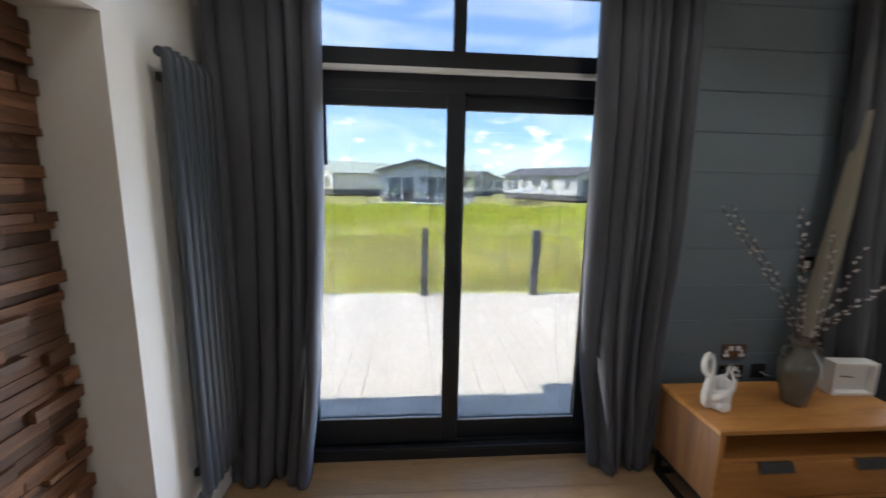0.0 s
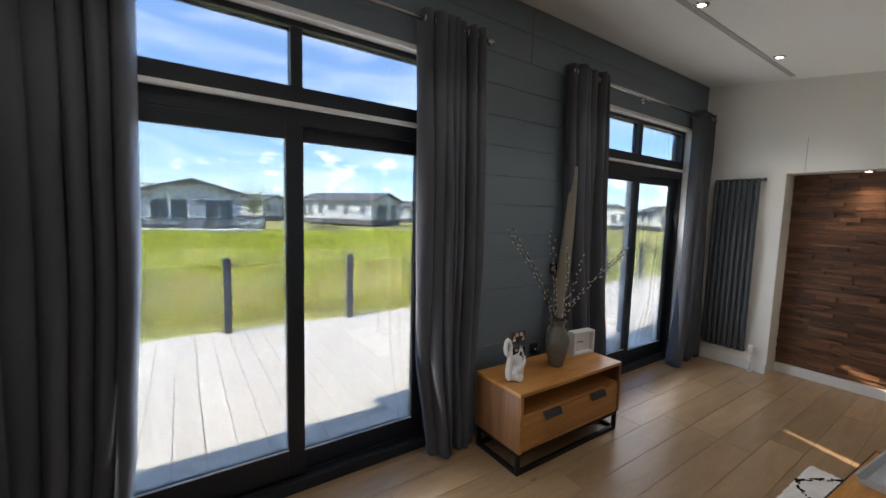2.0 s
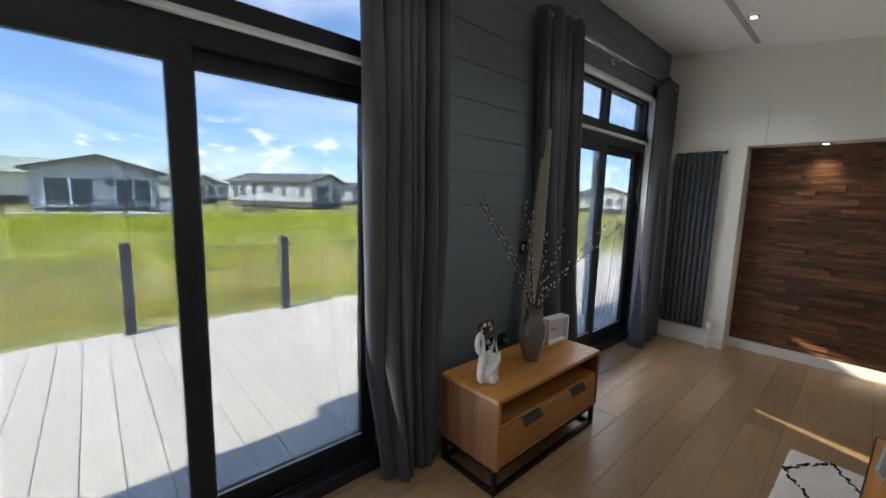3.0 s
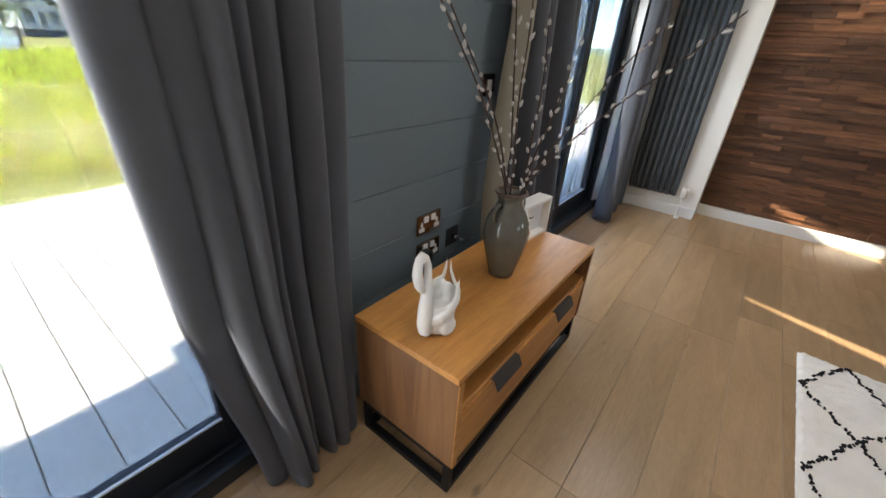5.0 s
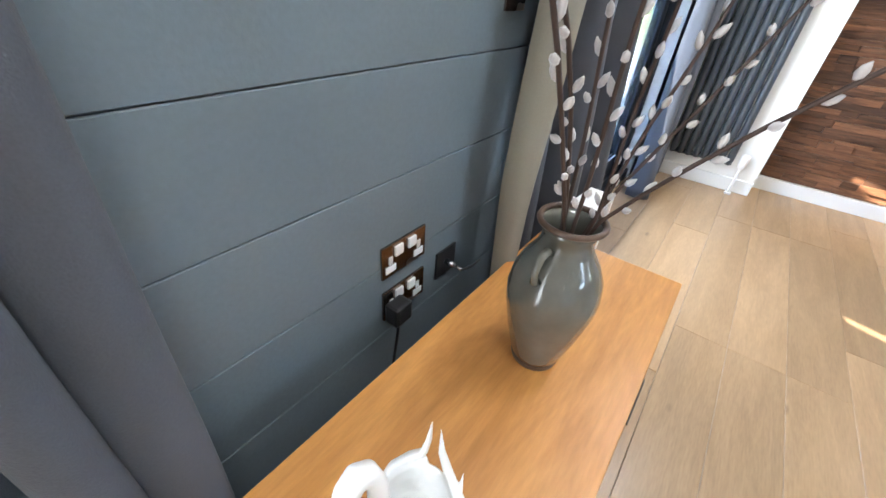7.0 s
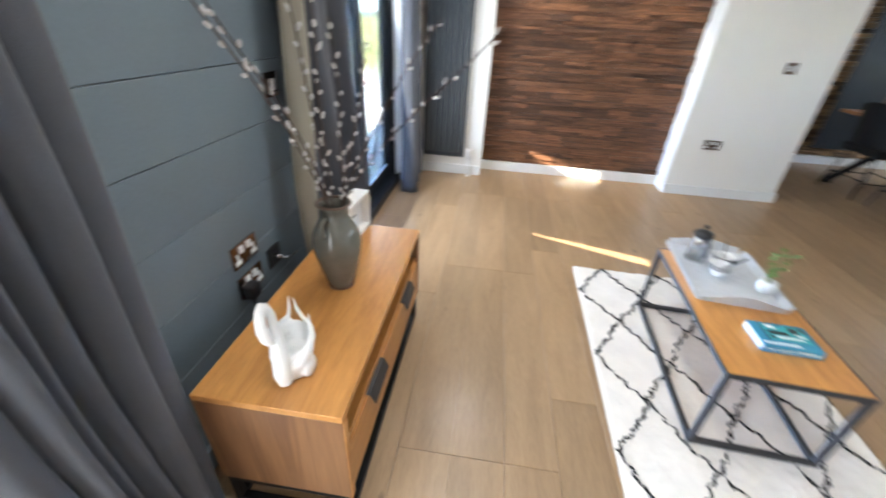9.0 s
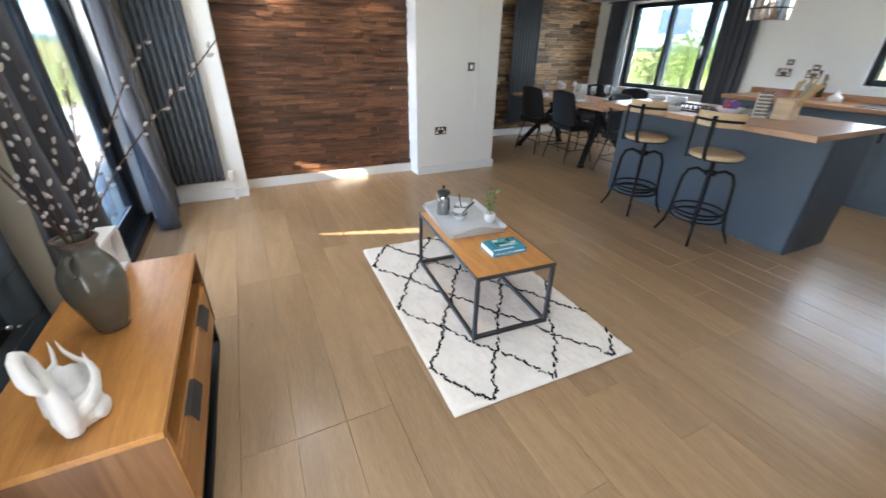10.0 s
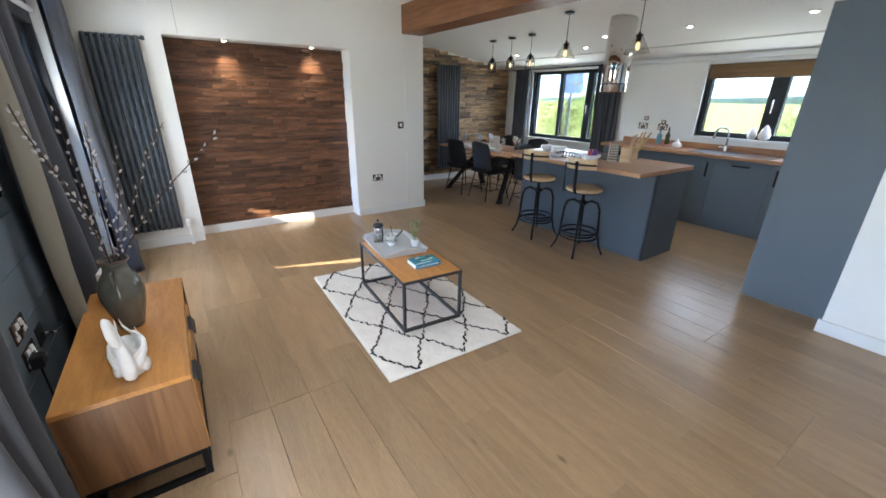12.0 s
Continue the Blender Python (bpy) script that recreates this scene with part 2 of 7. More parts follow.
M["curtain"] = grainy("charcoal curtain cloth", (0.078, 0.081, 0.093), 0.85, vary=0.14, fine=420, coarse=5, bump=0.35, sheen=0.1, spec=0.2)
M["lining"] = grainy("beige curtain lining", (0.27, 0.245, 0.195), 0.9, vary=0.06, fine=300, coarse=4, bump=0.2, spec=0.2)
M["chrome"] = grainy("brushed chrome", (0.62, 0.62, 0.63), 0.22, 1.0, vary=0.05, fine=80, coarse=2, bump=0.03)
M["steel"] = grainy("mirror polished steel", (0.70, 0.68, 0.65), 0.07, 1.0, vary=0.04, fine=30, coarse=2, bump=0.0, rough_vary=0.04)
M["black_metal"] = grainy("black painted steel", (0.007, 0.007, 0.008), 0.5, spec=0.2, vary=0.15, fine=100, coarse=3, bump=0.1)
M["grey_metal"] = grainy("dark grey steel", (0.036, 0.036, 0.038), 0.5, 0.2, vary=0.15, fine=80, coarse=3, bump=0.1)
M["floor"] = wooden("oak laminate flooring", (0.400, 0.264, 0.145), (0.268, 0.172, 0.092), "X", 0.34, aspect=2.2, fine=0.87, pores=30.0, rough=0.29, bump=0.10, tint=0.10, knots=0.6, contrast=(0.25, 0.75), gloss_vary=0.03, spec=0.5)
M["oak"] = wooden("honey oak", (0.62, 0.295, 0.082), (0.42, 0.178, 0.042), "X", 0.30, rough=0.36, bump=0.12, tint=0.05, knots=0.55, aspect=2.2, pores=30.0)
# the oak again, with the shade on the cabinet sides put into its colour
M["oak_shaded"] = wooden("oak side panel darkened as shade", (0.30, 0.150, 0.062), (0.160, 0.072, 0.030), "Z", 0.35, rough=0.4, bump=0.12, tint=0.05, knots=0.75)
M["mosaic"] = wooden("reclaimed wood strips", (0.210, 0.094, 0.043), (0.052, 0.021, 0.010), "X", 1.3, rough=0.5, bump=0.9, tint=0.52, contrast=(0.3, 0.72), aspect=1.6)
M["mosaic_pale"] = wooden("split wood cladding", (0.46, 0.29, 0.145), (0.075, 0.038, 0.018), "Y", 1.3, rough=0.6, bump=0.5, tint=0.75, island=True)
M["beam"] = wooden("stained beam", (0.30, 0.125, 0.045), (0.16, 0.058, 0.020), "X", 0.7, rough=0.45, bump=0.25, knots=0.5)
M["worktop"] = wooden("oak worktop", (0.42, 0.215, 0.100), (0.30, 0.140, 0.060), "X", 0.9, rough=0.3, bump=0.1, island=True)
M["seat_wood"] = wooden("pale ash seat", (0.62, 0.44, 0.25), (0.50, 0.33, 0.17), "X", 1.2, rough=0.45, bump=0.12)
M["tray_wood"] = grainy("grey washed wood", (0.50, 0.51, 0.52), 0.6, vary=0.1, fine=50, coarse=6, bump=0.2)
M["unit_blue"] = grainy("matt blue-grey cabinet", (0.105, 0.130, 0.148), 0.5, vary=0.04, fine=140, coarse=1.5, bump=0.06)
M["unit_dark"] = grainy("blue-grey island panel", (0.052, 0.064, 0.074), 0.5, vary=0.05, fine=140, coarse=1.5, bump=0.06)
M["deck"] = wooden("pale grey composite decking", (0.63, 0.585, 0.505), (0.56, 0.515, 0.44), "Y", 1.6, rough=0.7, bump=0.3, tint=0.05)
M["post"] = grainy("grey painted post", (0.085, 0.095, 0.115), 0.5, vary=0.08, fine=70, coarse=3, bump=0.1)


def thin_leaf(name, colour, through, vary=0.35, scale=0.5):
    """Blades lit from both sides, light coming partly through them."""
    m, n, l, b = new_mat(name)
    n.remove(b)
    tc = n.new("ShaderNodeTexCoord")
    no = n.new("ShaderNodeTexNoise")
    no.inputs["Scale"].default_value, no.inputs["Detail"].default_value = scale, 6.0
    geo = n.new("ShaderNodeNewGeometry")
    l.new(tc.outputs["Object"], no.inputs["Vector"])
    ad = n.new("ShaderNodeMath")
    ad.operation = "ADD"
    l.new(no.outputs["Fac"], ad.inputs[0])
    l.new(geo.outputs["Random Per Island"], ad.inputs[1])
    mr = n.new("ShaderNodeMapRange")
    mr.inputs["From Min"].default_value, mr.inputs["From Max"].default_value = 0.4, 1.6
    mr.inputs["To Min"].default_value, mr.inputs["To Max"].default_value = 1 - vary, 1 + vary
    l.new(ad.outputs[0], mr.inputs["Value"])
    vm = n.new("ShaderNodeVectorMath")
    vm.operation = "SCALE"
    vm.inputs[0].default_value = colour
    l.new(mr.outputs["Result"], vm.inputs["Scale"])
    d, t, mx = n.new("ShaderNodeBsdfDiffuse"), n.new("ShaderNodeBsdfTranslucent"), n.new("ShaderNodeMixShader")
    mx.inputs["Fac"].default_value = through
    l.new(vm.outputs["Vector"], d.inputs["Color"])
    l.new(vm.outputs["Vector"], t.inputs["Color"])
    l.new(d.outputs["BSDF"], mx.inputs[1])
    l.new(t.outputs["BSDF"], mx.inputs[2])
    l.new(mx.outputs["Shader"], n["Material Output"].inputs["Surface"])
    return m


M["grass"] = thin_leaf("tall reed grass blades", (0.52, 0.54, 0.09), 0.5, vary=0.5)
M["grass_dry"] = thin_leaf("dry straw grass blades", (0.76, 0.67, 0.36), 0.45, vary=0.6)
M["lawn"] = grainy("mown lawn", (0.27, 0.26, 0.09), 0.9, vary=0.3, fine=6, coarse=0.12, bump=0.5, spec=0.1)
M["film"] = thin_leaf("pale translucent film", (0.52, 0.53, 0.56), 0.4, vary=0.03, scale=6.0)
M["ceramic_white"] = grainy("white glazed ceramic", (0.78, 0.78, 0.77), 0.22, vary=0.03, fine=60, coarse=4, bump=0.03)
M["ceramic_matt"] = grainy("white bisque ceramic", (0.80, 0.79, 0.77), 0.4, vary=0.03, fine=60, coarse=4, bump=0.04)
M["vase"] = grainy("grey green glaze", (0.116, 0.112, 0.092), 0.17, vary=0.18, fine=28, coarse=6, bump=0.05, coat=0.4, rough_vary=0.05)
M["vase_rim"] = grainy("browned glaze edge", (0.085, 0.05, 0.032), 0.4, vary=0.5, fine=60, coarse=12, bump=0.2)
M["twig"] = grainy("willow bark", (0.045, 0.024, 0.016), 0.6, vary=0.25, fine=60, coarse=10, bump=0.3)
M["catkin"] = grainy("silver catkin", (0.48, 0.45, 0.43), 0.9, vary=0.1, fine=300, coarse=30, bump=0.3, sheen=0.4)
M["rug"] = grainy("cream wool pile", (0.80, 0.76, 0.70), 0.95, vary=0.10, fine=220, coarse=9, bump=1.0, spec=0.1, sheen=0.2)
M["rug_black"] = grainy("black wool pile", (0.018, 0.018, 0.02), 0.95, vary=0.2, fine=200, coarse=9, bump=0.8, spec=0.1)
M["bronze"] = grainy("polished bronze plate", (0.26, 0.20, 0.165), 0.25, 1.0, vary=0.06, fine=60, coarse=6, bump=0.03)
M["plastic_white"] = grainy("white plastic", (0.78, 0.77, 0.75), 0.4, vary=0.02, fine=60, coarse=6, bump=0.02)
M["plastic_black"] = grainy("black plastic", (0.012, 0.012, 0.013), 0.35, vary=0.05, fine=60, coarse=6, bump=0.03)
M["rubber"] = grainy("charcoal faux leather", (0.010, 0.0096, 0.010), 0.55, spec=0.22, vary=0.12, fine=150, coarse=8, bump=0.3)
M["blind"] = grainy("woven brown blind", (0.20, 0.12, 0.055), 0.85, vary=0.15, fine=200, coarse=6, bump=0.4)
M["leaf"] = grainy("fresh green leaf", (0.10, 0.19, 0.045), 0.5, vary=0.2, fine=30, coarse=6, bump=0.1)
M["crown"] = thin_leaf("tree foliage", (0.20, 0.27, 0.07), 0.5)
M["bark"] = grainy("tree bark", (0.10, 0.075, 0.055), 0.9, vary=0.3, fine=14, coarse=2, bump=0.5)
M["book_blue"] = grainy("blue book cover", (0.035, 0.24, 0.38), 0.35, vary=0.1, fine=20, coarse=8, bump=0.02)
M["book_teal"] = grainy("teal cover picture", (0.05, 0.36, 0.38), 0.35, vary=0.5, fine=60, coarse=26, bump=0.02)
M["paper"] = grainy("book pages", (0.72, 0.69, 0.62), 0.85, vary=0.06, fine=200, coarse=8, bump=0.1)
M["cloth_white"] = grainy("white linen", (0.74, 0.74, 0.73), 0.9, vary=0.04, fine=300, coarse=8, bump=0.3)
M["lodge_grey"] = grainy("grey lodge cladding", (0.43, 0.445, 0.44), 0.7, vary=0.05, fine=3, coarse=0.4, bump=0.2)
M["lodge_white"] = grainy("pale lodge cladding", (0.44, 0.455, 0.46), 0.7, vary=0.05, fine=3, coarse=0.4, bump=0.2)
M["roof"] = grainy("grey tiled roof", (0.10, 0.10, 0.105), 0.8, vary=0.15, fine=6, coarse=0.6, bump=0.3)
M["roof_green"] = grainy("pale sage green roof sheet", (0.40, 0.45, 0.37), 0.6, vary=0.1, fine=4, coarse=0.5, bump=0.1)
M["pane_dark"] = grainy("grey window glass", (0.11, 0.125, 0.13), 0.08, vary=0.1, fine=2, coarse=0.5, bump=0.0, rough_vary=0.03)
M["timber_dark"] = grainy("dark stained fence timber", (0.09, 0.075, 0.06), 0.85, vary=0.2, fine=10, coarse=2, bump=0.4)
M["road"] = grainy("pale gravel track", (0.30, 0.28, 0.25), 0.95, vary=0.15, fine=5, coarse=0.5, bump=0.3)
# woodland colour lightened, with the distance haze painted in
M["hill"] = grainy("distant wooded hills paled by haze", (0.17, 0.23, 0.22), 1.0, vary=0.2, fine=0.05, coarse=0.01, bump=0.0, spec=0.0)
# grey put into the glass colour to bring the daylight outside down
M["glass"] = clear_glass("door glass dimming the outside view", (0.168, 0.1685, 0.168))
M["glass_south"] = clear_glass("window glass dimming the outside view", (0.20, 0.201, 0.197))
# for the added roof slots: dark only to weaken the sun patches
M["glass_roof"] = clear_glass("added glass weakening the sun slots", (0.21, 0.20, 0.185))
M["glass_clear"] = clear_glass("clear drinking glass", (0.93, 0.94, 0.94), 0.20)
M["glass_rail"] = clear_glass("balustrade glass", (0.982, 0.987, 0.982), 0.004, 0.25)
M["glass_bell"] = clear_glass("clear lamp glass", (0.93, 0.93, 0.91))
M["bulb"] = glowing("lit warm filament bulb", (1.0, 0.60, 0.24), 0.014)
M["lamp_disc"] = glowing("lit downlight lens", (1.0, 0.90, 0.74), 0.2)
M["flag_blue"] = grainy("faded blue board", (0.36, 0.42, 0.58), 0.6, vary=0.1, fine=5, coarse=2, bump=0.05)
M["flag_yellow"] = grainy("yellow paint", (0.6, 0.45, 0.06), 0.6, vary=0.1, fine=5, coarse=2, bump=0.05)
M["red"] = grainy("red packet print", (0.45, 0.05, 0.05), 0.4, vary=0.1, fine=40, coarse=12, bump=0.05)
M["purple"] = grainy("purple packet print", (0.16, 0.06, 0.30), 0.4, vary=0.1, fine=40, coarse=12, bump=0.05)
M["pasta"] = grainy("dry wooden spoons", (0.52, 0.36, 0.17), 0.6, vary=0.15, fine=40, coarse=12, bump=0.1)
M["bottle_blue"] = grainy("blue soap bottle", (0.16, 0.32, 0.38), 0.25, vary=0.05, fine=40, coarse=8, bump=0.0)
M["bottle_dark"] = grainy("dark oil bottle", (0.05, 0.04, 0.012), 0.12, vary=0.1, fine=40, coarse=8, bump=0.0)
M["terracotta"] = grainy("dusty pink crockery", (0.36, 0.20, 0.16), 0.5, vary=0.1, fine=40, coarse=8, bump=0.05)


# ---- building blocks ----
def box(bm, x0, y0, z0, x1, y1, z1, m=None):
    """Adds a box; m: an extra transform."""
    c = [(x, y, z) for x in (x0, x1) for y in (y0, y1) for z in (z0, z1)]
    v = [bm.verts.new(m @ Vector(p) if m else p) for p in c]
    for f in ((0, 1, 3, 2), (4, 6, 7, 5), (0, 4, 5, 1), (2, 3, 7, 6), (0, 2, 6, 4), (1, 5, 7, 3)):
        bm.faces.new([v[i] for i in f])
    return v


def boxes(*args, bevel=0.0, m=None):
    bm = bmesh.new()
    for a in args:
        box(bm, *a, m=m)
    if bevel:
        bmesh.ops.bevel(bm, geom=list(bm.edges), offset=bevel, segments=2, affect="EDGES", profile=0.6)
    return bm


def rod(bm, a, b, r, r2=None, n=10, caps=True):
    """A round bar from a to b."""
    a, b = Vector(a), Vector(b)
    r2 = r if r2 is None else r2
    q = (b - a).to_track_quat("Z", "Y").to_matrix()
    u, w = q @ Vector((1, 0, 0)), q @ Vector((0, 1, 0))
    rings = []
    for p, rad in ((a, r), (b, r2)):
        rings.append([bm.verts.new(p + rad * (math.cos(2 * math.pi * i / n) * u + math.sin(2 * math.pi * i / n) * w)) for i in range(n)])
    for i in range(n):
        f = bm.faces.new((rings[0][i], rings[0][(i + 1) % n], rings[1][(i + 1) % n], rings[1][i]))
        f.smooth = True
    if caps:
        bm.faces.new(list(reversed(rings[0])))
        bm.faces.new(rings[1])


def tube(bm, pts, radii, n=8, caps=True, closed=False, flat=1.0):
    """A round pipe through pts with a radius at each."""
    pts = [Vector(p) for p in pts]
    if not hasattr(radii, "__len__"):
        radii = [radii] * len(pts)
    rings = []
    ref = None
    k = len(pts)
    for i, p in enumerate(pts):
        if closed:
            d = pts[(i + 1) % k] - pts[i - 1]
        else:
            d = pts[min(i + 1, k - 1)] - pts[max(i - 1, 0)]
        d.normalize()
        if ref is None:
            ref = Vector((0, 0, 1)) if abs(d.z) < 0.9 else Vector((1, 0, 0))
        u = (ref - ref.dot(d) * d).normalized()
        ref = u
        w = d.cross(u)
        rings.append([bm.verts.new(p + radii[i] * (math.cos(2 * math.pi * j / n) * u + flat * math.sin(2 * math.pi * j / n) * w)) for j in range(n)])
    for i in range(k if closed else k - 1):
        for j in range(n):
            f = bm.faces.new((rings[i][j], rings[i][(j + 1) % n], rings[(i + 1) % k][(j + 1) % n], rings[(i + 1) % k][j]))
            f.smooth = True
    if caps and not closed:
        bm.faces.new(list(reversed(rings[0])))
        bm.faces.new(rings[-1])


def lathe(profile, n=24, at=(0, 0, 0)):
    """A turned body: (radius, height) pairs from bottom to top."""
    bm = bmesh.new()
    rings = []
    for r, z in profile:
        rings.append([bm.verts.new((at[0] + r * math.cos(2 * math.pi * i / n), at[1] + r * math.sin(2 * math.pi * i / n), at[2] + z)) for i in range(n)])
    for a, b in zip(rings, rings[1:]):
        for i in range(n):
            f = bm.faces.new((a[i], a[(i + 1) % n], b[(i + 1) % n], b[i]))
            f.smooth = True
    bm.faces.new(list(reversed(rings[0])))
    bm.faces.new(rings[-1])
    return bm


def blob(bm, c, r, rings=8, seg=12):
    """A rounded lump with radii r around c."""
    made = bmesh.ops.create_uvsphere(bm, u_segments=seg, v_segments=rings, radius=1.0)
    for v in made["verts"]:
        v.co = Vector((c[0] + v.co.x * r[0], c[1] + v.co.y * r[1], c[2] + v.co.z * r[2]))
    for f in {f for v in made["verts"] for f in v.link_faces}:
        f.smooth = True


def mesh_of(name, bm, material):
    bmesh.ops.recalc_face_normals(bm, faces=list(bm.faces))
    me = bpy.data.meshes.new(name)
    bm.to_mesh(me)
    bm.free()
    for m in (material if isinstance(material, (list, tuple)) else (material,)):
        me.materials.append(m)
    return me


def part(name, bm, material, parent=None, label="", at=None):
    ob = new(name, mesh_of(name, bm, material))
    if parent is not None:
        ob.parent = parent
    if at is not None:
        ob.matrix_basis = at
    if label:
        ob["label"] = label
    return ob


def thing(name, at, label, category, group="", kind=""):
    ob = new(name)
    ob.empty_display_size = 0.1
    ob.matrix_basis = at if isinstance(at, Matrix) else pose(*at)
    return tagged(ob, label, category, group, kind)


def structure(name, bm, material, label, category):
    return tagged(part(name, bm, material), label, category, kind="structure")


# ---- the plan ----
WALL_W, WALL_E = -0.85, 4.77          # side walls of the living room
WALL_N, WALL_N_OUT = 2.09, 2.29       # glazed wall
WALL_S, DINE_E = -4.62, 6.45          # kitchen wall, dining end wall
OPEN_Z = 2.545
DOORS = ((-0.565, 1.215), (2.68, 4.46))
REC_R = (-0.497, 1.335)               # the wood-lined recess in the east wall
REC_L = (-0.36, 1.47)
REC_Z = 2.045


def zc(y):
    """Underside of the sloping ceiling."""
    return 2.09 + (y + 4.62) * 0.1435


def slab(bm, quad, lo, hi):
    """A sloping plate over four plan corners, from zc+lo to zc+hi."""
    b = [bm.verts.new((x, y, zc(y) + lo)) for x, y in quad]
    t = [bm.verts.new((x, y, zc(y) + hi)) for x, y in quad]
    bm.faces.new(list(reversed(b)))
    bm.faces.new(t)
    k = len(quad)
    for i in range(k):
        bm.faces.new((b[i], b[(i + 1) % k], t[(i + 1) % k], t[i]))


# ceiling, with two narrow unseen slots added to throw the sun patches indoors
bm = bmesh.new()
Y0, Y1, X0, X1 = WALL_S - 0.25, WALL_N_OUT, -4.2, 6.7
ya, yb = -0.266, 0.52
slab(bm, ((X0, Y0), (X1, Y0), (X1, ya), (X0, ya)), 0, 0.12)
slab(bm, ((X0, yb), (X1, yb), (X1, Y1), (X0, Y1)), 0, 0.12)
slab(bm, ((X0, ya), (0.895, ya), (1.10, yb), (X0, yb)), 0, 0.12)
slab(bm, ((1.089, ya), (2.50, ya), (2.74, yb), (1.219, yb)), 0, 0.12)
slab(bm, ((2.764, ya), (X1, ya), (X1, yb), (2.864, yb)), 0, 0.12)
structure("ceiling", bm, M["ceiling"], "white painted sloping ceiling", "ceiling")
# added panes over both slots, cutting down the sunlight
for nm, quad in (("rooflight_1", ((0.88, ya - 0.02), (1.11, ya - 0.02), (1.24, yb + 0.02), (1.08, yb + 0.02))), ("rooflight_2", ((2.47, ya - 0.02), (2.79, ya - 0.02), (2.90, yb + 0.02), (2.70, yb + 0.02)))):
    bm = bmesh.new()
    slab(bm, quad, 0.124, 0.134)
    structure(nm, bm, M["glass_roof"], "added dark pane over an unseen sun slot in the roof", "rooflight")
bm = bmesh.new()
slab(bm, ((X0, Y1), (-1.5, Y1), (-1.5, 2.46), (X0, 2.46)), 0.0, 0.12)
slab(bm, ((-1.5, Y1), (X1, Y1), (X1, 2.60), (-1.5, 2.60)), 0.0, 0.12)
structure("eaves", bm, M["trim"], "white boarded eaves over the deck", "eaves")
# joint strips whose grey paints the shade of a groove in the ceiling
for yy, w in ((1.33, 0.022), (-4.03, 0.02), (-1.9, 0.02)):
    bm = bmesh.new()
    slab(bm, ((WALL_W, yy - w), (4.63 if yy > 0 else DINE_E, yy - w), (4.63 if yy > 0 else DINE_E, yy + w), (WALL_W, yy + w)), -0.006, 0.0)
    structure("ceiling_trim", bm, M["strip_grey"], "thin ceiling joint strip, grey for the shade in its groove", "trim")

# north wall: inner core with the two door openings
(d1a, d1b), (d2a, d2b) = DOORS
bm = boxes((-4.2, 2.104, -0.3, d1a, WALL_N_OUT, 3.06), (d1b, 2.104, -0.3, d2a, WALL_N_OUT, 3.06), (d2b, 2.104, -0.3, 6.7, WALL_N_OUT, 3.06),
           (d1a, 2.104, OPEN_Z, d1b, WALL_N_OUT, 3.06), (d2a, 2.104, OPEN_Z, d2b, WALL_N_OUT, 3.06),
           (d1a, 2.104, -0.3, d1b, WALL_N_OUT, -0.03), (d2a, 2.104, -0.3, d2b, WALL_N_OUT, -0.03))
wall_north = structure("wall_north", bm, M["slate_wall"], "slate blue boarded wall with two glazed doors", "wall")
# white linings of the openings
for i, (a, b) in enumerate(DOORS):
    bm = boxes((a, 2.085, OPEN_Z - 0.030, b, 2.1485, OPEN_Z), (a, 2.085, 0.0, a + 0.028, 2.1485, OPEN_Z - 0.030), (b - 0.028, 2.085, 0.0, b, 2.1485, OPEN_Z - 0.030), bevel=0.002)
    structure("reveal_%d" % (i + 1), bm, M["trim"], "white painted reveal round a glazed door", "reveal")


def wall_box(name, label, *args):
    return structure(name, boxes(*args), M["wall_white"], label, "wall")


def side_wall(name, label, x, out, y0, y1, rec, face):
    """A side wall with a recess; x: the room face, out: away from the room (+1 or -1)."""
    def bx(xa, ya_, za, xb, yb_, zb):
        return (min(xa, xb), ya_, za, max(xa, xb), yb_, zb)
    a = [bx(x, rec[1], 0, x + out * 0.27, y1, 3.2), bx(x, y0, 0, x + out * 0.27, rec[0], 3.2), bx(x, rec[0], REC_Z, x + out * 0.27, rec[1], 3.2),
         bx(x + out * 0.27, y0, 0, x + out * 0.33, y1, 3.2)]
    return wall_box(name, label, *a)


side_wall("wall_east", "warm white wall with a wood-lined recess", WALL_E, 1, -1.52, 2.104, REC_R, 0)
side_wall("wall_west", "warm white wall with a wood-lined recess", WALL_W, -1, -2.14, 2.104, REC_L, 0)
wall_box("wall_hall", "warm white wall beside the tall kitchen unit", (-1.18, -2.34, 0, 0.36, -2.14, 3.0))
wall_box("wall_kitchen_side", "plain white kitchen side wall", (0.16, -4.9, 0, 0.36, -2.34, 3.0))
wall_box("wall_dining_north", "plain white wall of the dining end", (5.10, -1.72, 0, 6.65, -1.52, 3.0))
wall_box("wall_dining_east", "plain wall behind split wood cladding", (DINE_E + 0.03, -4.9, 0, 6.68, -1.72, 3.0))
kw, dw = (0.98, 2.61, 1.08, 1.98), (4.24, 5.74, 0.82, 2.01)
ys0, ys1 = WALL_S - 0.2, WALL_S
bm = boxes((0.36, ys0, 0, kw[0], ys1, 2.3), (kw[0], ys0, 0, kw[1], ys1, kw[2]), (kw[0], ys0, kw[3], kw[1], ys1, 2.3), (kw[1], ys0, 0, dw[0], ys1, 2.3),
           (dw[0], ys0, 0, dw[1], ys1, dw[2]), (dw[0], ys0, dw[3], dw[1], ys1, 2.3), (dw[1], ys0, 0, 6.5, ys1, 2.3))
structure("wall_south", bm, M["wall_white"], "warm white kitchen wall with two windows", "wall")
bm = boxes((4.765, -1.268, 0.1, WALL_E, -1.244, 2.6), bevel=0.001)
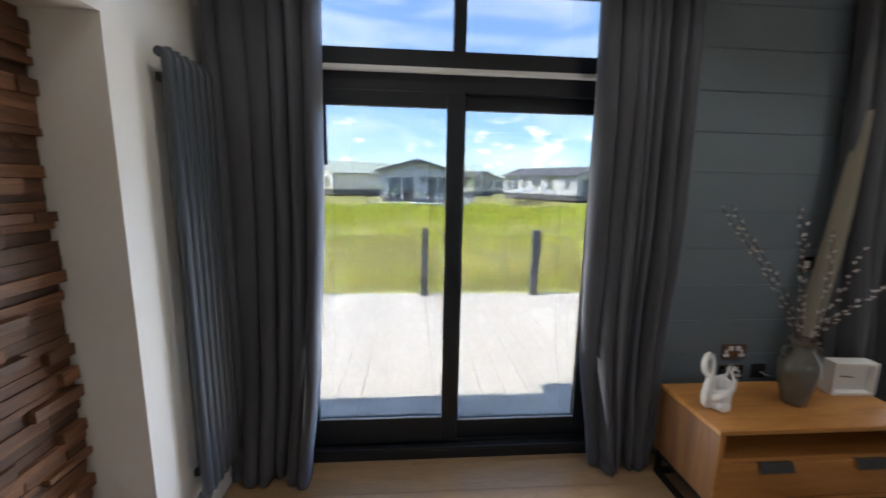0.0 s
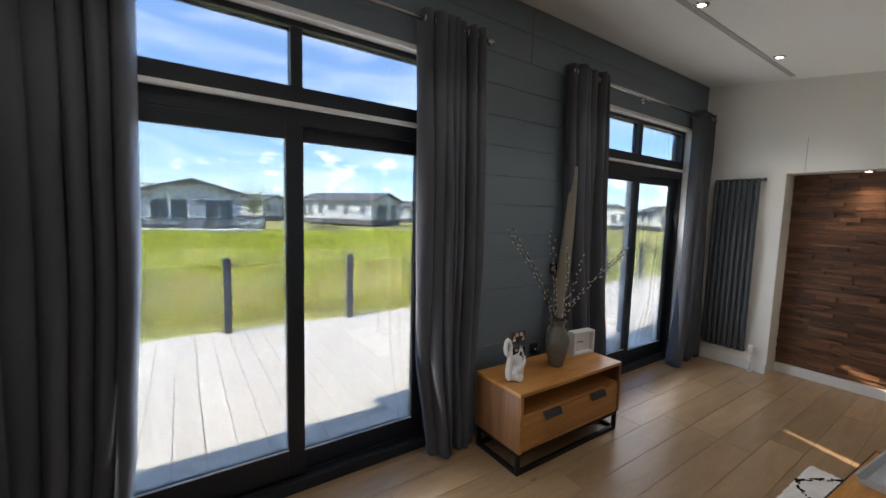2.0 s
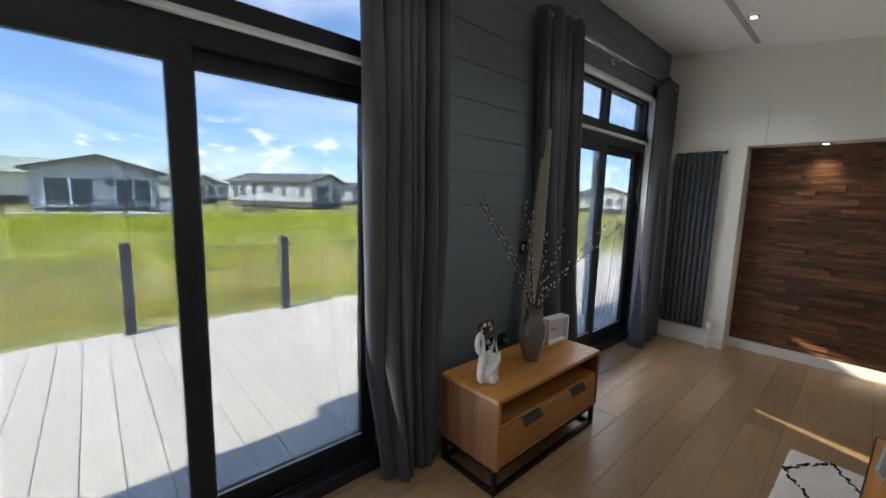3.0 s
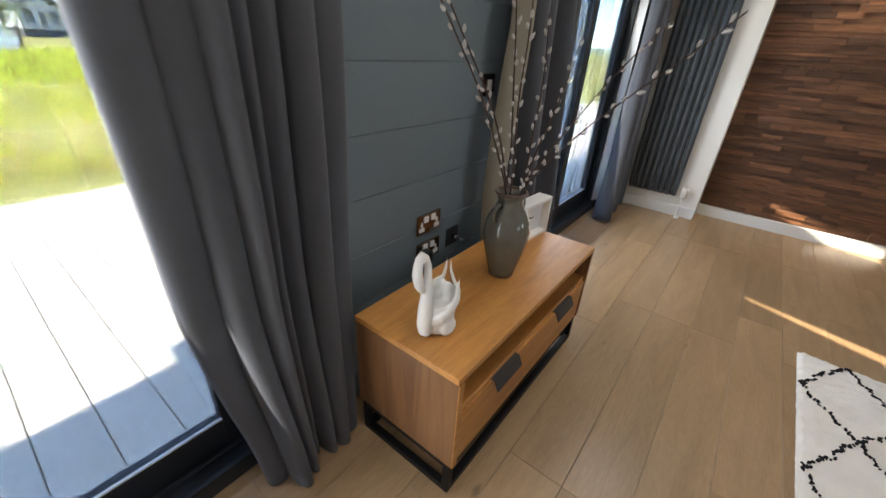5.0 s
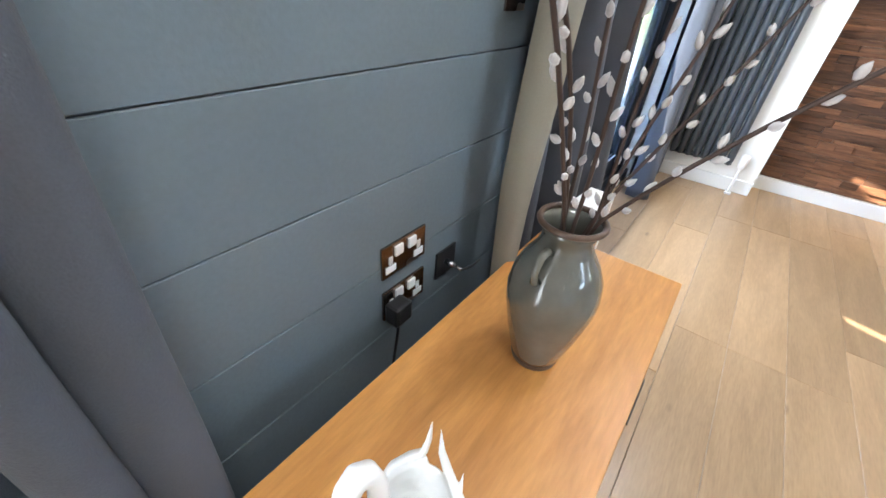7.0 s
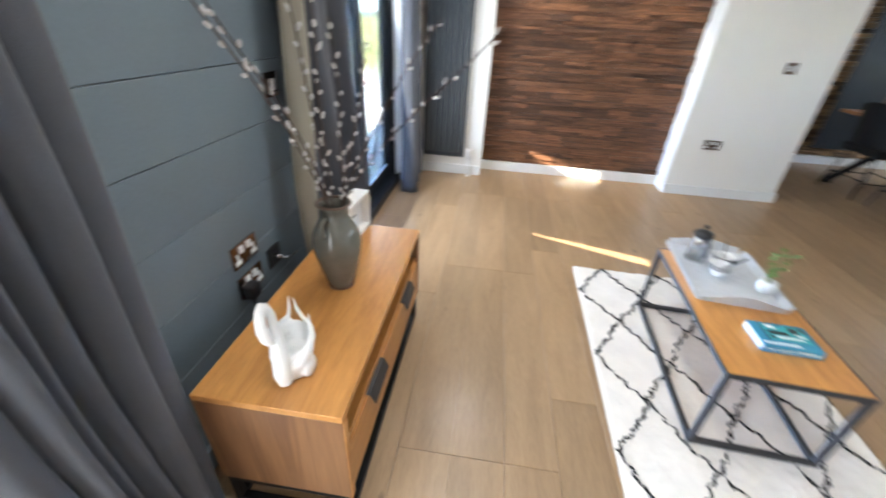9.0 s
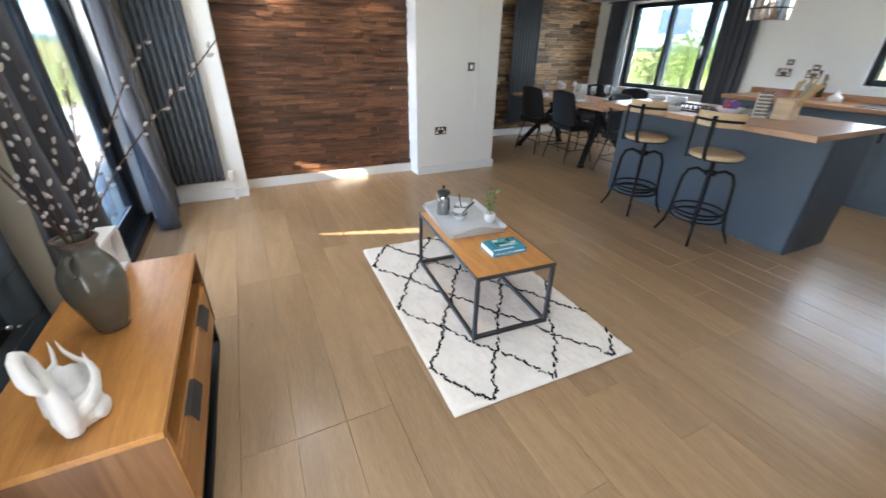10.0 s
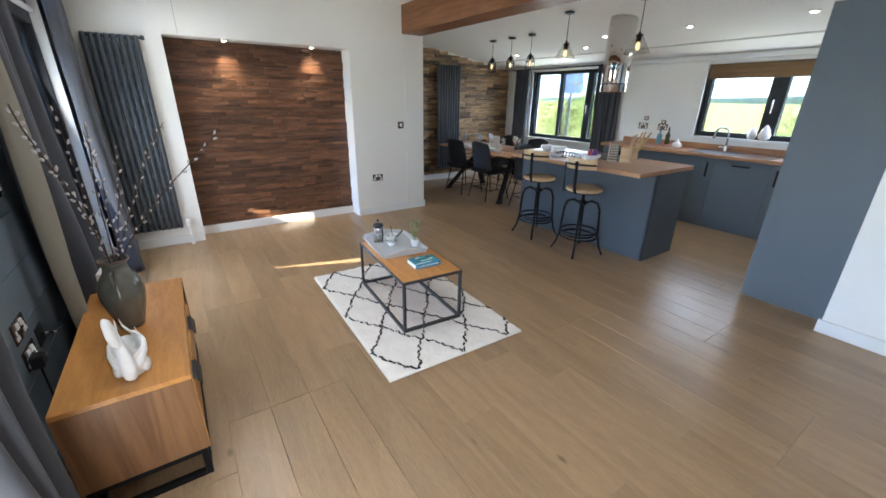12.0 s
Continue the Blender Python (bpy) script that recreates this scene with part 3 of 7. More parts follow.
structure("wall_batten", bm, M["wall_white"], "narrow white joint batten on the wall", "trim")

bm = boxes((4.768, 1.199, REC_Z + 0.01, WALL_E, 1.203, 2.38))
structure("wall_joint", bm, M["strip_grey"], "fine vertical board joint in the white wall", "trim")

# skirting boards
bm = boxes((4.752, 1.335, 0, WALL_E, 2.0, 0.095), (4.752, -1.52, 0, WALL_E, -0.497, 0.095), (4.752, -1.538, 0, 5.10, -1.52, 0.095), (4.975, -0.497, 0, 4.998, 1.335, 0.095), bevel=0.004)
structure("baseboard_east", bm, M["trim"], "white skirting board", "baseboard")
bm = boxes((WALL_W, 1.47, 0, -0.832, 2.0, 0.095), (WALL_W, -2.14, 0, -0.832, -0.36, 0.095), (-1.048, -0.36, 0, -1.025, 1.47, 0.095), bevel=0.004)
structure("baseboard_west", bm, M["trim"], "white skirting board", "baseboard")
bm = boxes((-0.83, -2.14, 0, 0.378, -2.122, 0.095), (6.40, -4.6, 0, 6.425, -1.74, 0.095), bevel=0.004)
structure("baseboard_south", bm, M["trim"], "white skirting board", "baseboard")
bm = boxes((1.23, 2.072, 0, 2.66, WALL_N, 0.095), bevel=0.004)
structure("baseboard_north", bm, M["slate_wall"], "slate blue skirting board", "baseboard")

bm = boxes((0.93, WALL_S, 2.02, 6.42, WALL_S + 0.05, 2.075), bevel=0.012)
structure("coving", bm, M["trim"], "white coving along the kitchen wall", "trim")

# floor underlay
bm = boxes((-1.2, -4.9, -0.12, 6.7, 2.15, -0.012))
floor = structure("floor", bm, M["floor"], "brown oak laminate plank floor", "floor")

# dark stained ceiling beam
bm = boxes((0.36, -1.50, 2.262, 4.77, -1.21, 2.60), bevel=0.006)
structure("ceiling_beam", bm, M["beam"], "brown stained timber ceiling beam", "beam")


# ---- glazed doors ----
def glazed_door(index, a, b):
    """Two sliding leaves under a fixed two-light transom."""
    root = thing("door_%d" % index, (0, 0, 0), "anthracite sliding glazed door with a transom window", "glazed door", kind="structure")
    c = (a + b) / 2
    dark = M["anthracite"]
    part("outer_frame", boxes((a + 0.012, 2.150, 0, a + 0.062, 2.232, 2.533), (b - 0.062, 2.150, 0, b - 0.012, 2.232, 2.533), (a + 0.062, 2.150, 2.486, b - 0.062, 2.232, 2.533),
                              (a + 0.062, 2.140, 2.105, b - 0.062, 2.236, 2.190), (a + 0.062, 2.150, 2.0, b - 0.062, 2.232, 2.094), bevel=0.004), dark, root)
    part("transom_ledge", boxes((a + 0.030, 2.112, 2.082, b - 0.030, 2.1495, 2.104), bevel=0.003), M["trim"], root, "thin white ledge strip")
    part("transom_mullion", boxes((c - 0.03, 2.155, 2.19, c + 0.03, 2.228, 2.486), bevel=0.003), dark, root)
    part("threshold", boxes((a + 0.030, 2.10, 0.0, b - 0.030, 2.236, 0.055), (a + 0.030, 2.10, 0.055, b - 0.030, 2.118, 0.07), (a + 0.012, 2.165, 0.055, b - 0.012, 2.175, 0.075), bevel=0.003), dark, root)
    for k, (x0, x1, y0, zb, zt) in enumerate(((a + 0.062, c + 0.03, 2.150, 0.075, 2.0), (c - 0.045, b - 0.062, 2.195, 0.055, 2.0))):
        leaf = part("leaf", boxes((x0, y0, zb, x0 + 0.088, y0 + 0.038, zt), (x1 - 0.088, y0, zb, x1, y0 + 0.038, zt),
                                  (x0 + 0.088, y0, zt - 0.075, x1 - 0.088, y0 + 0.038, zt), (x0 + 0.088, y0, zb, x1 - 0.088, y0 + 0.038, zb + (0.155 if k == 0 else 0.125)), bevel=0.003), dark, root)
        g = part("pane", boxes((x0 + 0.08, y0 + 0.014, zb + 0.115, x1 - 0.08, y0 + 0.022, zt - 0.07)), M["glass"], leaf)
        g.visible_shadow = False
        if k == 1:
            part("interlock", boxes((x0 - 0.006, y0 - 0.004, zb + 0.01, x0, y0 + 0.048, zt - 0.01), bevel=0.0015), M["anthracite_grey"], leaf, "pale grey metal interlock strip")
        part("glazing_bead", boxes((x0 + 0.086, y0 - 0.003, zb + (0.152 if k == 0 else 0.122), x1 - 0.086, y0 + 0.006, zb + (0.158 if k == 0 else 0.128))), M["anthracite_grey"], leaf)
    for x0, x1 in ((a + 0.062, c - 0.03), (c + 0.03, b - 0.062)):
        g = part("transom_pane", boxes((x0, 2.186, 2.19, x1, 2.194, 2.486)), M["glass"], root)
        g.visible_shadow = False
    return root


glazed_door(1, *DOORS[0])
glazed_door(2, *DOORS[1])
film = tagged(part("window_film", boxes((-0.462, 2.214, 1.637, -0.343, 2.2155, 2.12)), M["film"]), "pale grey film strip stuck on the door glass", "film strip")


# ---- kitchen and dining windows ----
def casement(index, x0, x1, z0, z1, splits, label, fat):
    root = thing("window_%d" % index, (0, 0, 0), label, "window", kind="structure")
    dark = M["anthracite"]
    yb_, yf = WALL_S - 0.13, WALL_S - 0.06
    part("window_frame", boxes((x0, yb_, z0, x0 + 0.055, yf, z1), (x1 - 0.055, yb_, z0, x1, yf, z1), (x0 + 0.055, yb_, z1 - 0.055, x1 - 0.055, yf, z1), (x0 + 0.055, yb_, z0, x1 - 0.055, yf, z0 + 0.06), bevel=0.004), dark, root)
    edges = [x0 + 0.055]
    for s, w in zip(splits, fat):
        part("mullion", boxes((s - w / 2, yb_ - 0.004, z0 + 0.06, s + w / 2, yf + 0.006, z1 - 0.055), bevel=0.004), dark, root)
        bm = bmesh.new()
        rod(bm, (s + 0.01, yf + 0.02, (z0 + z1) / 2 - 0.14), (s + 0.01, yf + 0.03, (z0 + z1) / 2 + 0.02), 0.008)
        if w > 0.09:
            part("handle", bm, M["chrome"], root, "chrome window handle")
        else:
            bm.free()
        edges += [s - w / 2, s + w / 2]
    edges.append(x1 - 0.055)
    for e0, e1 in zip(edges[::2], edges[1::2]):
        g = part("pane", boxes((e0, yb_ + 0.03, z0 + 0.06, e1, yb_ + 0.038, z1 - 0.055)), M["glass_south"], root)
        g.visible_shadow = False
    part("reveal", boxes((x0 - 0.03, WALL_S - 0.06, z0 - 0.03, x0, WALL_S + 0.012, z1 + 0.03), (x1, WALL_S - 0.06, z0 - 0.03, x1 + 0.03, WALL_S + 0.012, z1 + 0.03), (x0, WALL_S - 0.06, z1, x1, WALL_S + 0.012, z1 + 0.03), bevel=0.003), M["trim"], root)
    part("window_sill", boxes((x0 - 0.04, WALL_S - 0.06, z0 - 0.03, x1 + 0.04, WALL_S + 0.05, z0), bevel=0.004), M["trim"], root)
    return root


casement(1, *kw, (1.81,), "anthracite kitchen window with a wide central mullion", (0.17,))
casement(2, *dw, (4.47, 5.09), "anthracite three-light dining window", (0.12, 0.06))


# ---- outside ----
bm = bmesh.new()
g = [bm.verts.new(p) for p in ((-2500, -2500, -0.55), (2500, -2500, -0.55), (2500, 2500, -0.55), (-2500, 2500, -0.55))]
bm.faces.new(g)
structure("ground", bm, M["lawn"], "green mown grass around the lodge", "ground")
bm = boxes((-6.2, 2.30, -0.16, 13.2, 5.62, -0.088), (-6.2, 5.60, -0.55, 13.2, 5.66, -0.162), (13.14, 2.30, -0.55, 13.2, 5.60, -0.162), (-6.2, 2.295, -0.55, -6.1, 5.6, -0.162))
deck = structure("deck", bm, M["deck"], "pale grey composite board deck", "deck")


def balustrade_post():
    root = thing("deck_post", (0, 0, 0), "square grey deck post with a flat cap", "post", "deck balustrade posts")
    part("shaft", boxes((-0.045, -0.045, -0.05, 0.045, 0.045, 0.90), bevel=0.004), M["post"], root)
    part("cap", boxes((-0.05, -0.05, 0.90, 0.05, 0.05, 0.915), bevel=0.003), M["post"], root)
    part("bracket", boxes((0.045, -0.02, 0.78, 0.058, 0.02, 0.84), bevel=0.003), M["chrome"], root, "small steel glass clamp")
    part("foot_plate", boxes((-0.07, -0.07, -0.05, 0.07, 0.07, -0.042), bevel=0.002), M["post"], root)
    return root


post = balustrade_post()
post.matrix_basis = pose(-1.34, 5.58, 0)
post_x = [0.275, 1.89, 3.50, 5.12, 6.74]
for x in post_x:
    copy_thing(post, pose(x, 5.58, 0))
for x in (8.36, 9.975, 13.1):
    copy_thing(post, pose(x, 5.58, 0))
xs = [-1.34] + post_x + [8.36, 9.975, 13.1]
for a, b in zip(xs, xs[1:]):
    ob = part("balustrade_pane", boxes((a + 0.06, 5.575, 0.0, b - 0.06, 5.585, 0.83)), M["glass_rail"])
    tagged(ob, "clear glass balustrade panel between deck posts", "glass panel", "deck balustrade panels")
    ob.visible_shadow = False
ob = part("balustrade_pane", boxes((13.095, 2.5, 0.0, 13.105, 5.5, 0.83)), M["glass_rail"])
tagged(ob, "clear glass balustrade panel along the deck end", "glass panel", "deck balustrade panels").visible_shadow = False


# tall grass
def grass_field(name, material, label, count, seed, x0, x1, y0, y1, h0, h1, wide, lean):
    rng = np.random.default_rng(seed)
    u = rng.random(count)
    y = y0 * (y1 / y0) ** u
    x = x0 + (x1 - x0) * rng.random(count)
    keep = (x < 3.0 + 1.0 * y) & (x > -1.2 * y)
    x, y = x[keep], y[keep]
    k = len(x)
    h = (h0 + (h1 - h0) * rng.random(k)) * (0.8 + 0.25 * np.sin(x * 0.9 + 0.3 * y) * np.sin(y * 0.7))
    w = wide * (y / y0) * (0.6 + 0.8 * rng.random(k))
    ang = rng.random(k) * math.pi
    dx, dy = np.cos(ang) * w / 2, np.sin(ang) * w / 2
    lx, ly = (rng.random(k) - 0.4) * lean * h, (rng.random(k) - 0.5) * lean * h
    z0 = np.full(k, -0.56)
    co = np.stack([np.stack([x - dx, y - dy, z0], 1), np.stack([x + dx, y + dy, z0], 1),
                   np.stack([x + dx * 0.7 + lx * 0.35, y + dy * 0.7 + ly * 0.35, z0 + h * 0.6], 1), np.stack([x - dx * 0.7 + lx * 0.35, y - dy * 0.7 + ly * 0.35, z0 + h * 0.6], 1),
                   np.stack([x + lx, y + ly, z0 + h], 1)], 1).reshape(-1, 3)
    i = np.arange(k) * 5
    faces = [f for j in i.tolist() for f in ((j, j + 1, j + 2, j + 3), (j + 3, j + 2, j + 4))]
    me = bpy.data.meshes.new(name)
    me.from_pydata(co.tolist(), [], faces)
    me.materials.append(material)
    return tagged(new(name, me), label, "grass", kind="stuff")


grass_field("reed_grass", M["grass"], "tall green reed grass on the bank", 42000, 3, -28, 24, 10.6, 31, 0.45, 0.86, 0.046, 0.7)
grass_field("dry_grass", M["grass_dry"], "dry straw-coloured grass stems at the bank edge", 24000, 4, -24, 20, 8.6, 17, 0.30, 0.86, 0.022, 0.8)
grass_field("dry_grass", M["grass_dry"], "straw-coloured grass fringe beside the lawn", 11000, 5, -14, 13, 7.9, 12, 0.25, 0.66, 0.022, 1.0)
grass_field("reed_grass", M["grass"], "green grass tufts among the dry stems", 18000, 6, -20, 16, 7.9, 15, 0.22, 0.66, 0.026, 0.8)
bm = boxes((-70, 52, -0.56, -14, 56, -0.53))
structure("road", bm, M["road"], "pale gravel track beyond the grass", "road")


# ---- lodges ----
def pitched(bm, w, l, z0, ze, zr, over=0.0, thick=0.0):
    """Gable-ended prism along y, the ridge over x = 0."""
    h = w / 2
    pts = [(-h, z0), (h, z0), (h, ze), (0, zr), (-h, ze)]
    a = [bm.verts.new((x, -over, z)) for x, z in pts]
    b = [bm.verts.new((x, l + over, z)) for x, z in pts]
    bm.faces.new(a)
    bm.faces.new(list(reversed(b)))
    for i in range(5):
        bm.faces.new((a[i], b[i], b[(i + 1) % 5], a[(i + 1) % 5]))


def roof_plates(w, l, ze, zr, over=0.45, thick=0.14):
    bm = bmesh.new()
    h = w / 2
    s = (zr - ze) / h
    for sg in (-1, 1):
        q = [(sg * (h + over), ze - s * over), (0.0, zr)]
        v = []
        for y in (-over, l + over):
            for x, z in q:
                v.append(bm.verts.new((x, y, z + 0.01)))
                v.append(bm.verts.new((x, y, z + thick)))
        for f in ((0, 1, 3, 2), (4, 6, 7, 5), (0, 4, 5, 1), (2, 3, 7, 6), (0, 2, 6, 4), (1, 5, 7, 3)):
            bm.faces.new([v[i] for i in f])
    return bm


def lodge(at, label, w, l, ze, zr, wall, windows, side_windows, trim_mat=None, base=-0.55, roof="roof"):
    root = thing("lodge", at, label, "holiday lodge", "neighbouring lodges")
    bm = bmesh.new()
    pitched(bm, w, l, 0.15, ze, zr)
    part("wall", bm, wall, root)
    part("skirt", boxes((-w / 2 + 0.1, 0.1, base, w / 2 - 0.1, l - 0.1, 0.15)), M["roof"], root, "dark grey skirting panel")
    part("roof", roof_plates(w, l, ze, zr), M[roof], root)
    s = (zr - ze) / (w / 2)
    bm = bmesh.new()
    for sg in (-1, 1):
        p = [(sg * (w / 2 + 0.45), ze - s * 0.45), (0, zr)]
        v = [bm.verts.new((x, y, z + dz)) for x, z in p for y in (-0.47, -0.452) for dz in (-0.05, 0.17)]
        for f in ((0, 1, 3, 2), (4, 6, 7, 5), (0, 4, 5, 1), (2, 3, 7, 6), (0, 2, 6, 4), (1, 5, 7, 3)):
            bm.faces.new([v[i] for i in f])
    part("bargeboard", bm, trim_mat or M["roof"], root)
    for x0, z0, x1, z1, pale in windows:
        win = part("window", boxes((x0 - 0.07, -0.05, z0 - 0.07, x0, 0.02, z1 + 0.07), (x1, -0.05, z0 - 0.07, x1 + 0.07, 0.02, z1 + 0.07), (x0, -0.05, z1, x1, 0.02, z1 + 0.07), (x0, -0.05, z0 - 0.07, x1, 0.02, z0)),
                   M["trim"] if pale else M["post"], root)
        part("pane", boxes((x0, -0.02, z0, x1, 0.015, z1)), M["pane_dark"], win)
    for y0, z0, y1, z1 in side_windows:
        x = -w / 2
        win = part("window", boxes((x - 0.05, y0 - 0.07, z0 - 0.07, x + 0.02, y0, z1 + 0.07), (x - 0.05, y1, z0 - 0.07, x + 0.02, y1 + 0.07, z1 + 0.07), (x - 0.05, y0, z1, x + 0.02, y1, z1 + 0.07), (x - 0.05, y0, z0 - 0.07, x + 0.02, y1, z0)), M["post"], root)
        part("pane", boxes((x - 0.02, y0, z0, x + 0.015, y1, z1)), M["pane_dark"], win)
    return root


near_lodge = lodge(pose(0.55, 35.5, 0.0), "grey clad lodge with a glazed gable and deck", 6.5, 11.0, 2.6, 3.50, M["lodge_grey"],
                   [(-2.60, 0.30, -1.50, 2.05, True), (-1.36, 0.30, -0.30, 2.05, True), (0.42, 1.72, 0.66, 2.08, False), (0.85, 0.25, 1.75, 2.1, True), (1.85, 0.25, 2.75, 2.1, True)], [])
for bx in ((0.00, -0.07, 0.15, 0.18, 0.01, 3.40), (-3.31, -0.05, 0.15, -3.17, 0.01, 2.6), (3.17, -0.05, 0.15, 3.31, 0.01, 2.6)):
    part("corner_board", boxes(bx), M["lodge_white"], near_lodge)
lodge_deck = thing("lodge_deck", pose(0.35, 35.5, 0.0), "raised grey deck with dark posts before the grey lodge", "deck")
part("platform", boxes((-4.0, -3.2, -0.25, 4.9, -0.06, -0.10)), M["lodge_grey"], lodge_deck)
part("front_skirt", boxes((-4.0, -3.2, -0.55, 4.9, -3.14, -0.25)), M["roof"], lodge_deck)
for i in range(6):
    part("rail_post", boxes((-3.97 + i * 1.74, -3.18, -0.10, -3.83 + i * 1.74, -3.05, 0.95), bevel=0.01), M["timber_dark"], lodge_deck)
for i in range(5):
    pn = part("rail_glass", boxes((-3.83 + i * 1.74, -3.14, -0.05, -2.23 + i * 1.74, -3.125, 0.75)), M["glass_rail"], lodge_deck)
    pn.visible_shadow = False
tub = thing("hot_tub", pose(4.4, 33.8, -0.10), "square grey hot tub on the lodge deck", "hot tub")
part("shell", boxes((-0.8, -0.8, 0.0, 0.8, 0.8, 0.85), bevel=0.05), M["lodge_grey"], tub)
part("cover", boxes((-0.82, -0.82, 0.85, 0.82, 0.82, 0.95), bevel=0.03), M["roof"], tub)

far = lodge(pose(23.6, 49.4, 0.2, 0, 0, 30), "pale clad lodge with a grey tiled roof", 7.0, 13.0, 2.7, 3.75, M["lodge_white"],
            [(-2.3, 0.3, -1.3, 2.1, False), (-1.1, 0.3, -0.1, 2.1, False), (1.2, 0.3, 2.3, 2.1, False)],
            [(1.2, 1.0, 1.7, 2.1), (4.0, 1.0, 4.5, 2.1), (6.0, 1.4, 7.3, 1.95), (8.6, 1.0, 9.1, 2.1), (10.4, 0.9, 11.0, 2.1), (11.6, 0.7, 12.3, 2.2)], M["post"])
lodge(pose(-13.5, 62.0, 0.3, 0, 0, -62), "far building with a broad white roof and tan walls", 9, 14, 2.6, 4.3, M["paper"],
      [(-3.2, 0.5, -0.8, 2.1, True), (0.8, 0.5, 3.2, 2.1, True)], [(2.0, 0.8, 4.0, 2.0), (7.0, 0.8, 9.0, 2.0)], M["lodge_white"], roof="roof_green")
for x, y, rz, w, l, wall in ((-9.5, 92.0, 15, 9, 14, "lodge_grey"), (32.0, 92.0, 20, 7, 13, "lodge_white"), (13.0, 70.0, 40, 6, 9, "lodge_grey"), (17.5, 88.0, 10, 7, 11, "lodge_white"),
                         (60.5, 38.5, -38, 6, 9, "lodge_white"), (66.0, 31.0, -42, 6.5, 9, "lodge_white"), (78.0, 58.0, -50, 7, 12, "lodge_grey"), (40.0, 70.0, 40, 7, 12, "lodge_white")):
    lodge(pose(x, y, 0.1, 0, 0, rz), "distant pale holiday lodge with a grey roof", w, l, 2.6, 3.6, M["trim" if x > 60 else wall],
          [(-w / 2 + 0.8, 0.9, -w / 2 + 1.7, 2.0, False), (-0.5, 0.5, 0.5, 2.0, True), (w / 2 - 1.8, 0.9, w / 2 - 0.9, 2.0, False)], [(1.5, 0.9, 2.5, 2.0), (5.0, 0.9, 6.0, 2.0)])

fence = thing("picket_fence", pose(10.3, 38.5, -0.55), "low dark timber picket fence beside the lodge", "fence")
for i in range(16):
    part("picket", boxes((i * 0.19 - 0.04, 0.03, 0.05, i * 0.19 + 0.04, 0.05, 0.95)), M["timber_dark"], fence)
for z in (0.3, 0.75):
    part("rail", boxes((-0.1, 0.05, z, 3.0, 0.09, z + 0.08)), M["timber_dark"], fence)


# ---- trees and hills ----
def tree(x, y, height, spread, seed, label, leaves=2600):
    rng = random.Random(seed)
    root = thing("tree", pose(x, y, -0.55), label, "tree", "trees beyond the lodge")
    bm = bmesh.new()
    tube(bm, [(0, 0, 0), (0.05, 0.02, height * 0.3), (0.0, 0.06, height * 0.75)], [height * 0.03, height * 0.022, height * 0.008], 7)
    tips = []
    for i in range(7):
        a = i * 2.4 + rng.random()
        z = height * (0.25 + 0.08 * i)
        e = Vector((math.cos(a) * spread * 0.6, math.sin(a) * spread * 0.6, z + height * 0.22))
        tube(bm, [(0, 0, z), e * 0.5 + Vector((0, 0, z * 0.5)), e], [height * 0.014, height * 0.009, height * 0.004], 5)
        tips.append(e)
    part("trunk", bm, M["bark"], root)
    bm = bmesh.new()
    for i in range(leaves):
        t = rng.choice(tips) * rng.uniform(0.5, 1.1)
        c = t + Vector((rng.gauss(0, spread * 0.22), rng.gauss(0, spread * 0.22), rng.gauss(0, height * 0.1)))
        r = rng.uniform(0.05, 0.10) * height * 0.19
        q = Euler((rng.random() * 6, rng.random() * 6, rng.random() * 6)).to_matrix()
        v = [bm.verts.new(c + q @ Vector(p) * r) for p in ((-1, 0, 0), (-0.2, -0.6, 0.15), (1, 0, 0), (-0.2, 0.6, 0.15))]
        bm.faces.new(v)
    part("crown", bm, M["crown"], root)
    return root


for i, (x, y, h, s) in enumerate(((9.5, -10.2, 2.6, 1.3), (7.4, -11.5, 2.4, 1.2), (6.2, -10.8, 1.9, 1.0), (12.5, -16.0, 3.2, 1.6), (4.2, -15.0, 2.2, 1.3), (2.2, -22.0, 2.6, 1.6), (-1.0, -26.0, 3.0, 1.8), (16.0, -24.0, 3.4, 2.0))):
    tree(x, y, h, s, i, "small bushy green tree on the lawn")
for i, (x, y, h, s) in enumerate(((21.0, 112.0, 6.5, 4.0), (26.0, 116.0, 5.5, 4.0), (15.0, 118.0, 6.5, 3.5), (-28.0, 112.0, 6.0, 4.5), (8.5, 62.0, 5.2, 2.0), (48.0, 100.0, 6.0, 5.0), (95.0, 62.0, 7.0, 5.0))):
    tree(x, y, h, s, 40 + i, "leafy tree far beyond the lodges", 1200)


def hills(name, pts, dist, label):
    bm = bmesh.new()
    lo, hi = [], []
    for az, el in pts:
        a = radians(az)
        lo.append(bm.verts.new((dist * math.sin(a), dist * math.cos(a), -1)))
        hi.append(bm.verts.new((dist * math.sin(a), dist * math.cos(a), dist * math.tan(radians(el)))))
    for i in range(len(pts) - 1):
        bm.faces.new((lo[i], lo[i + 1], hi[i + 1], hi[i]))
    return tagged(part(name, bm, M["hill"]), label, "hills", kind="structure")


hills("backdrop", [(a, 0.45 + 0.3 * math.sin(a * 0.11) + 0.2 * math.sin(a * 0.31 + 1)) for a in range(-60, 92, 4)], 900, "low wooded skyline beyond the lodge park")
hills("backdrop", [(a, 0.55 + 0.3 * math.sin(a * 0.07 + 2.0) + 0.15 * math.sin(a * 0.23)) for a in range(100, 236, 4)], 900, "low green hills beyond the kitchen window")
sign = thing("site_board", pose(6.75, -7.0, -0.55), "faded blue sign board on a slim post outside", "sign board")
part("post", boxes((-0.03, -0.02, 0, 0.03, 0.02, 2.25)), M["post"], sign)
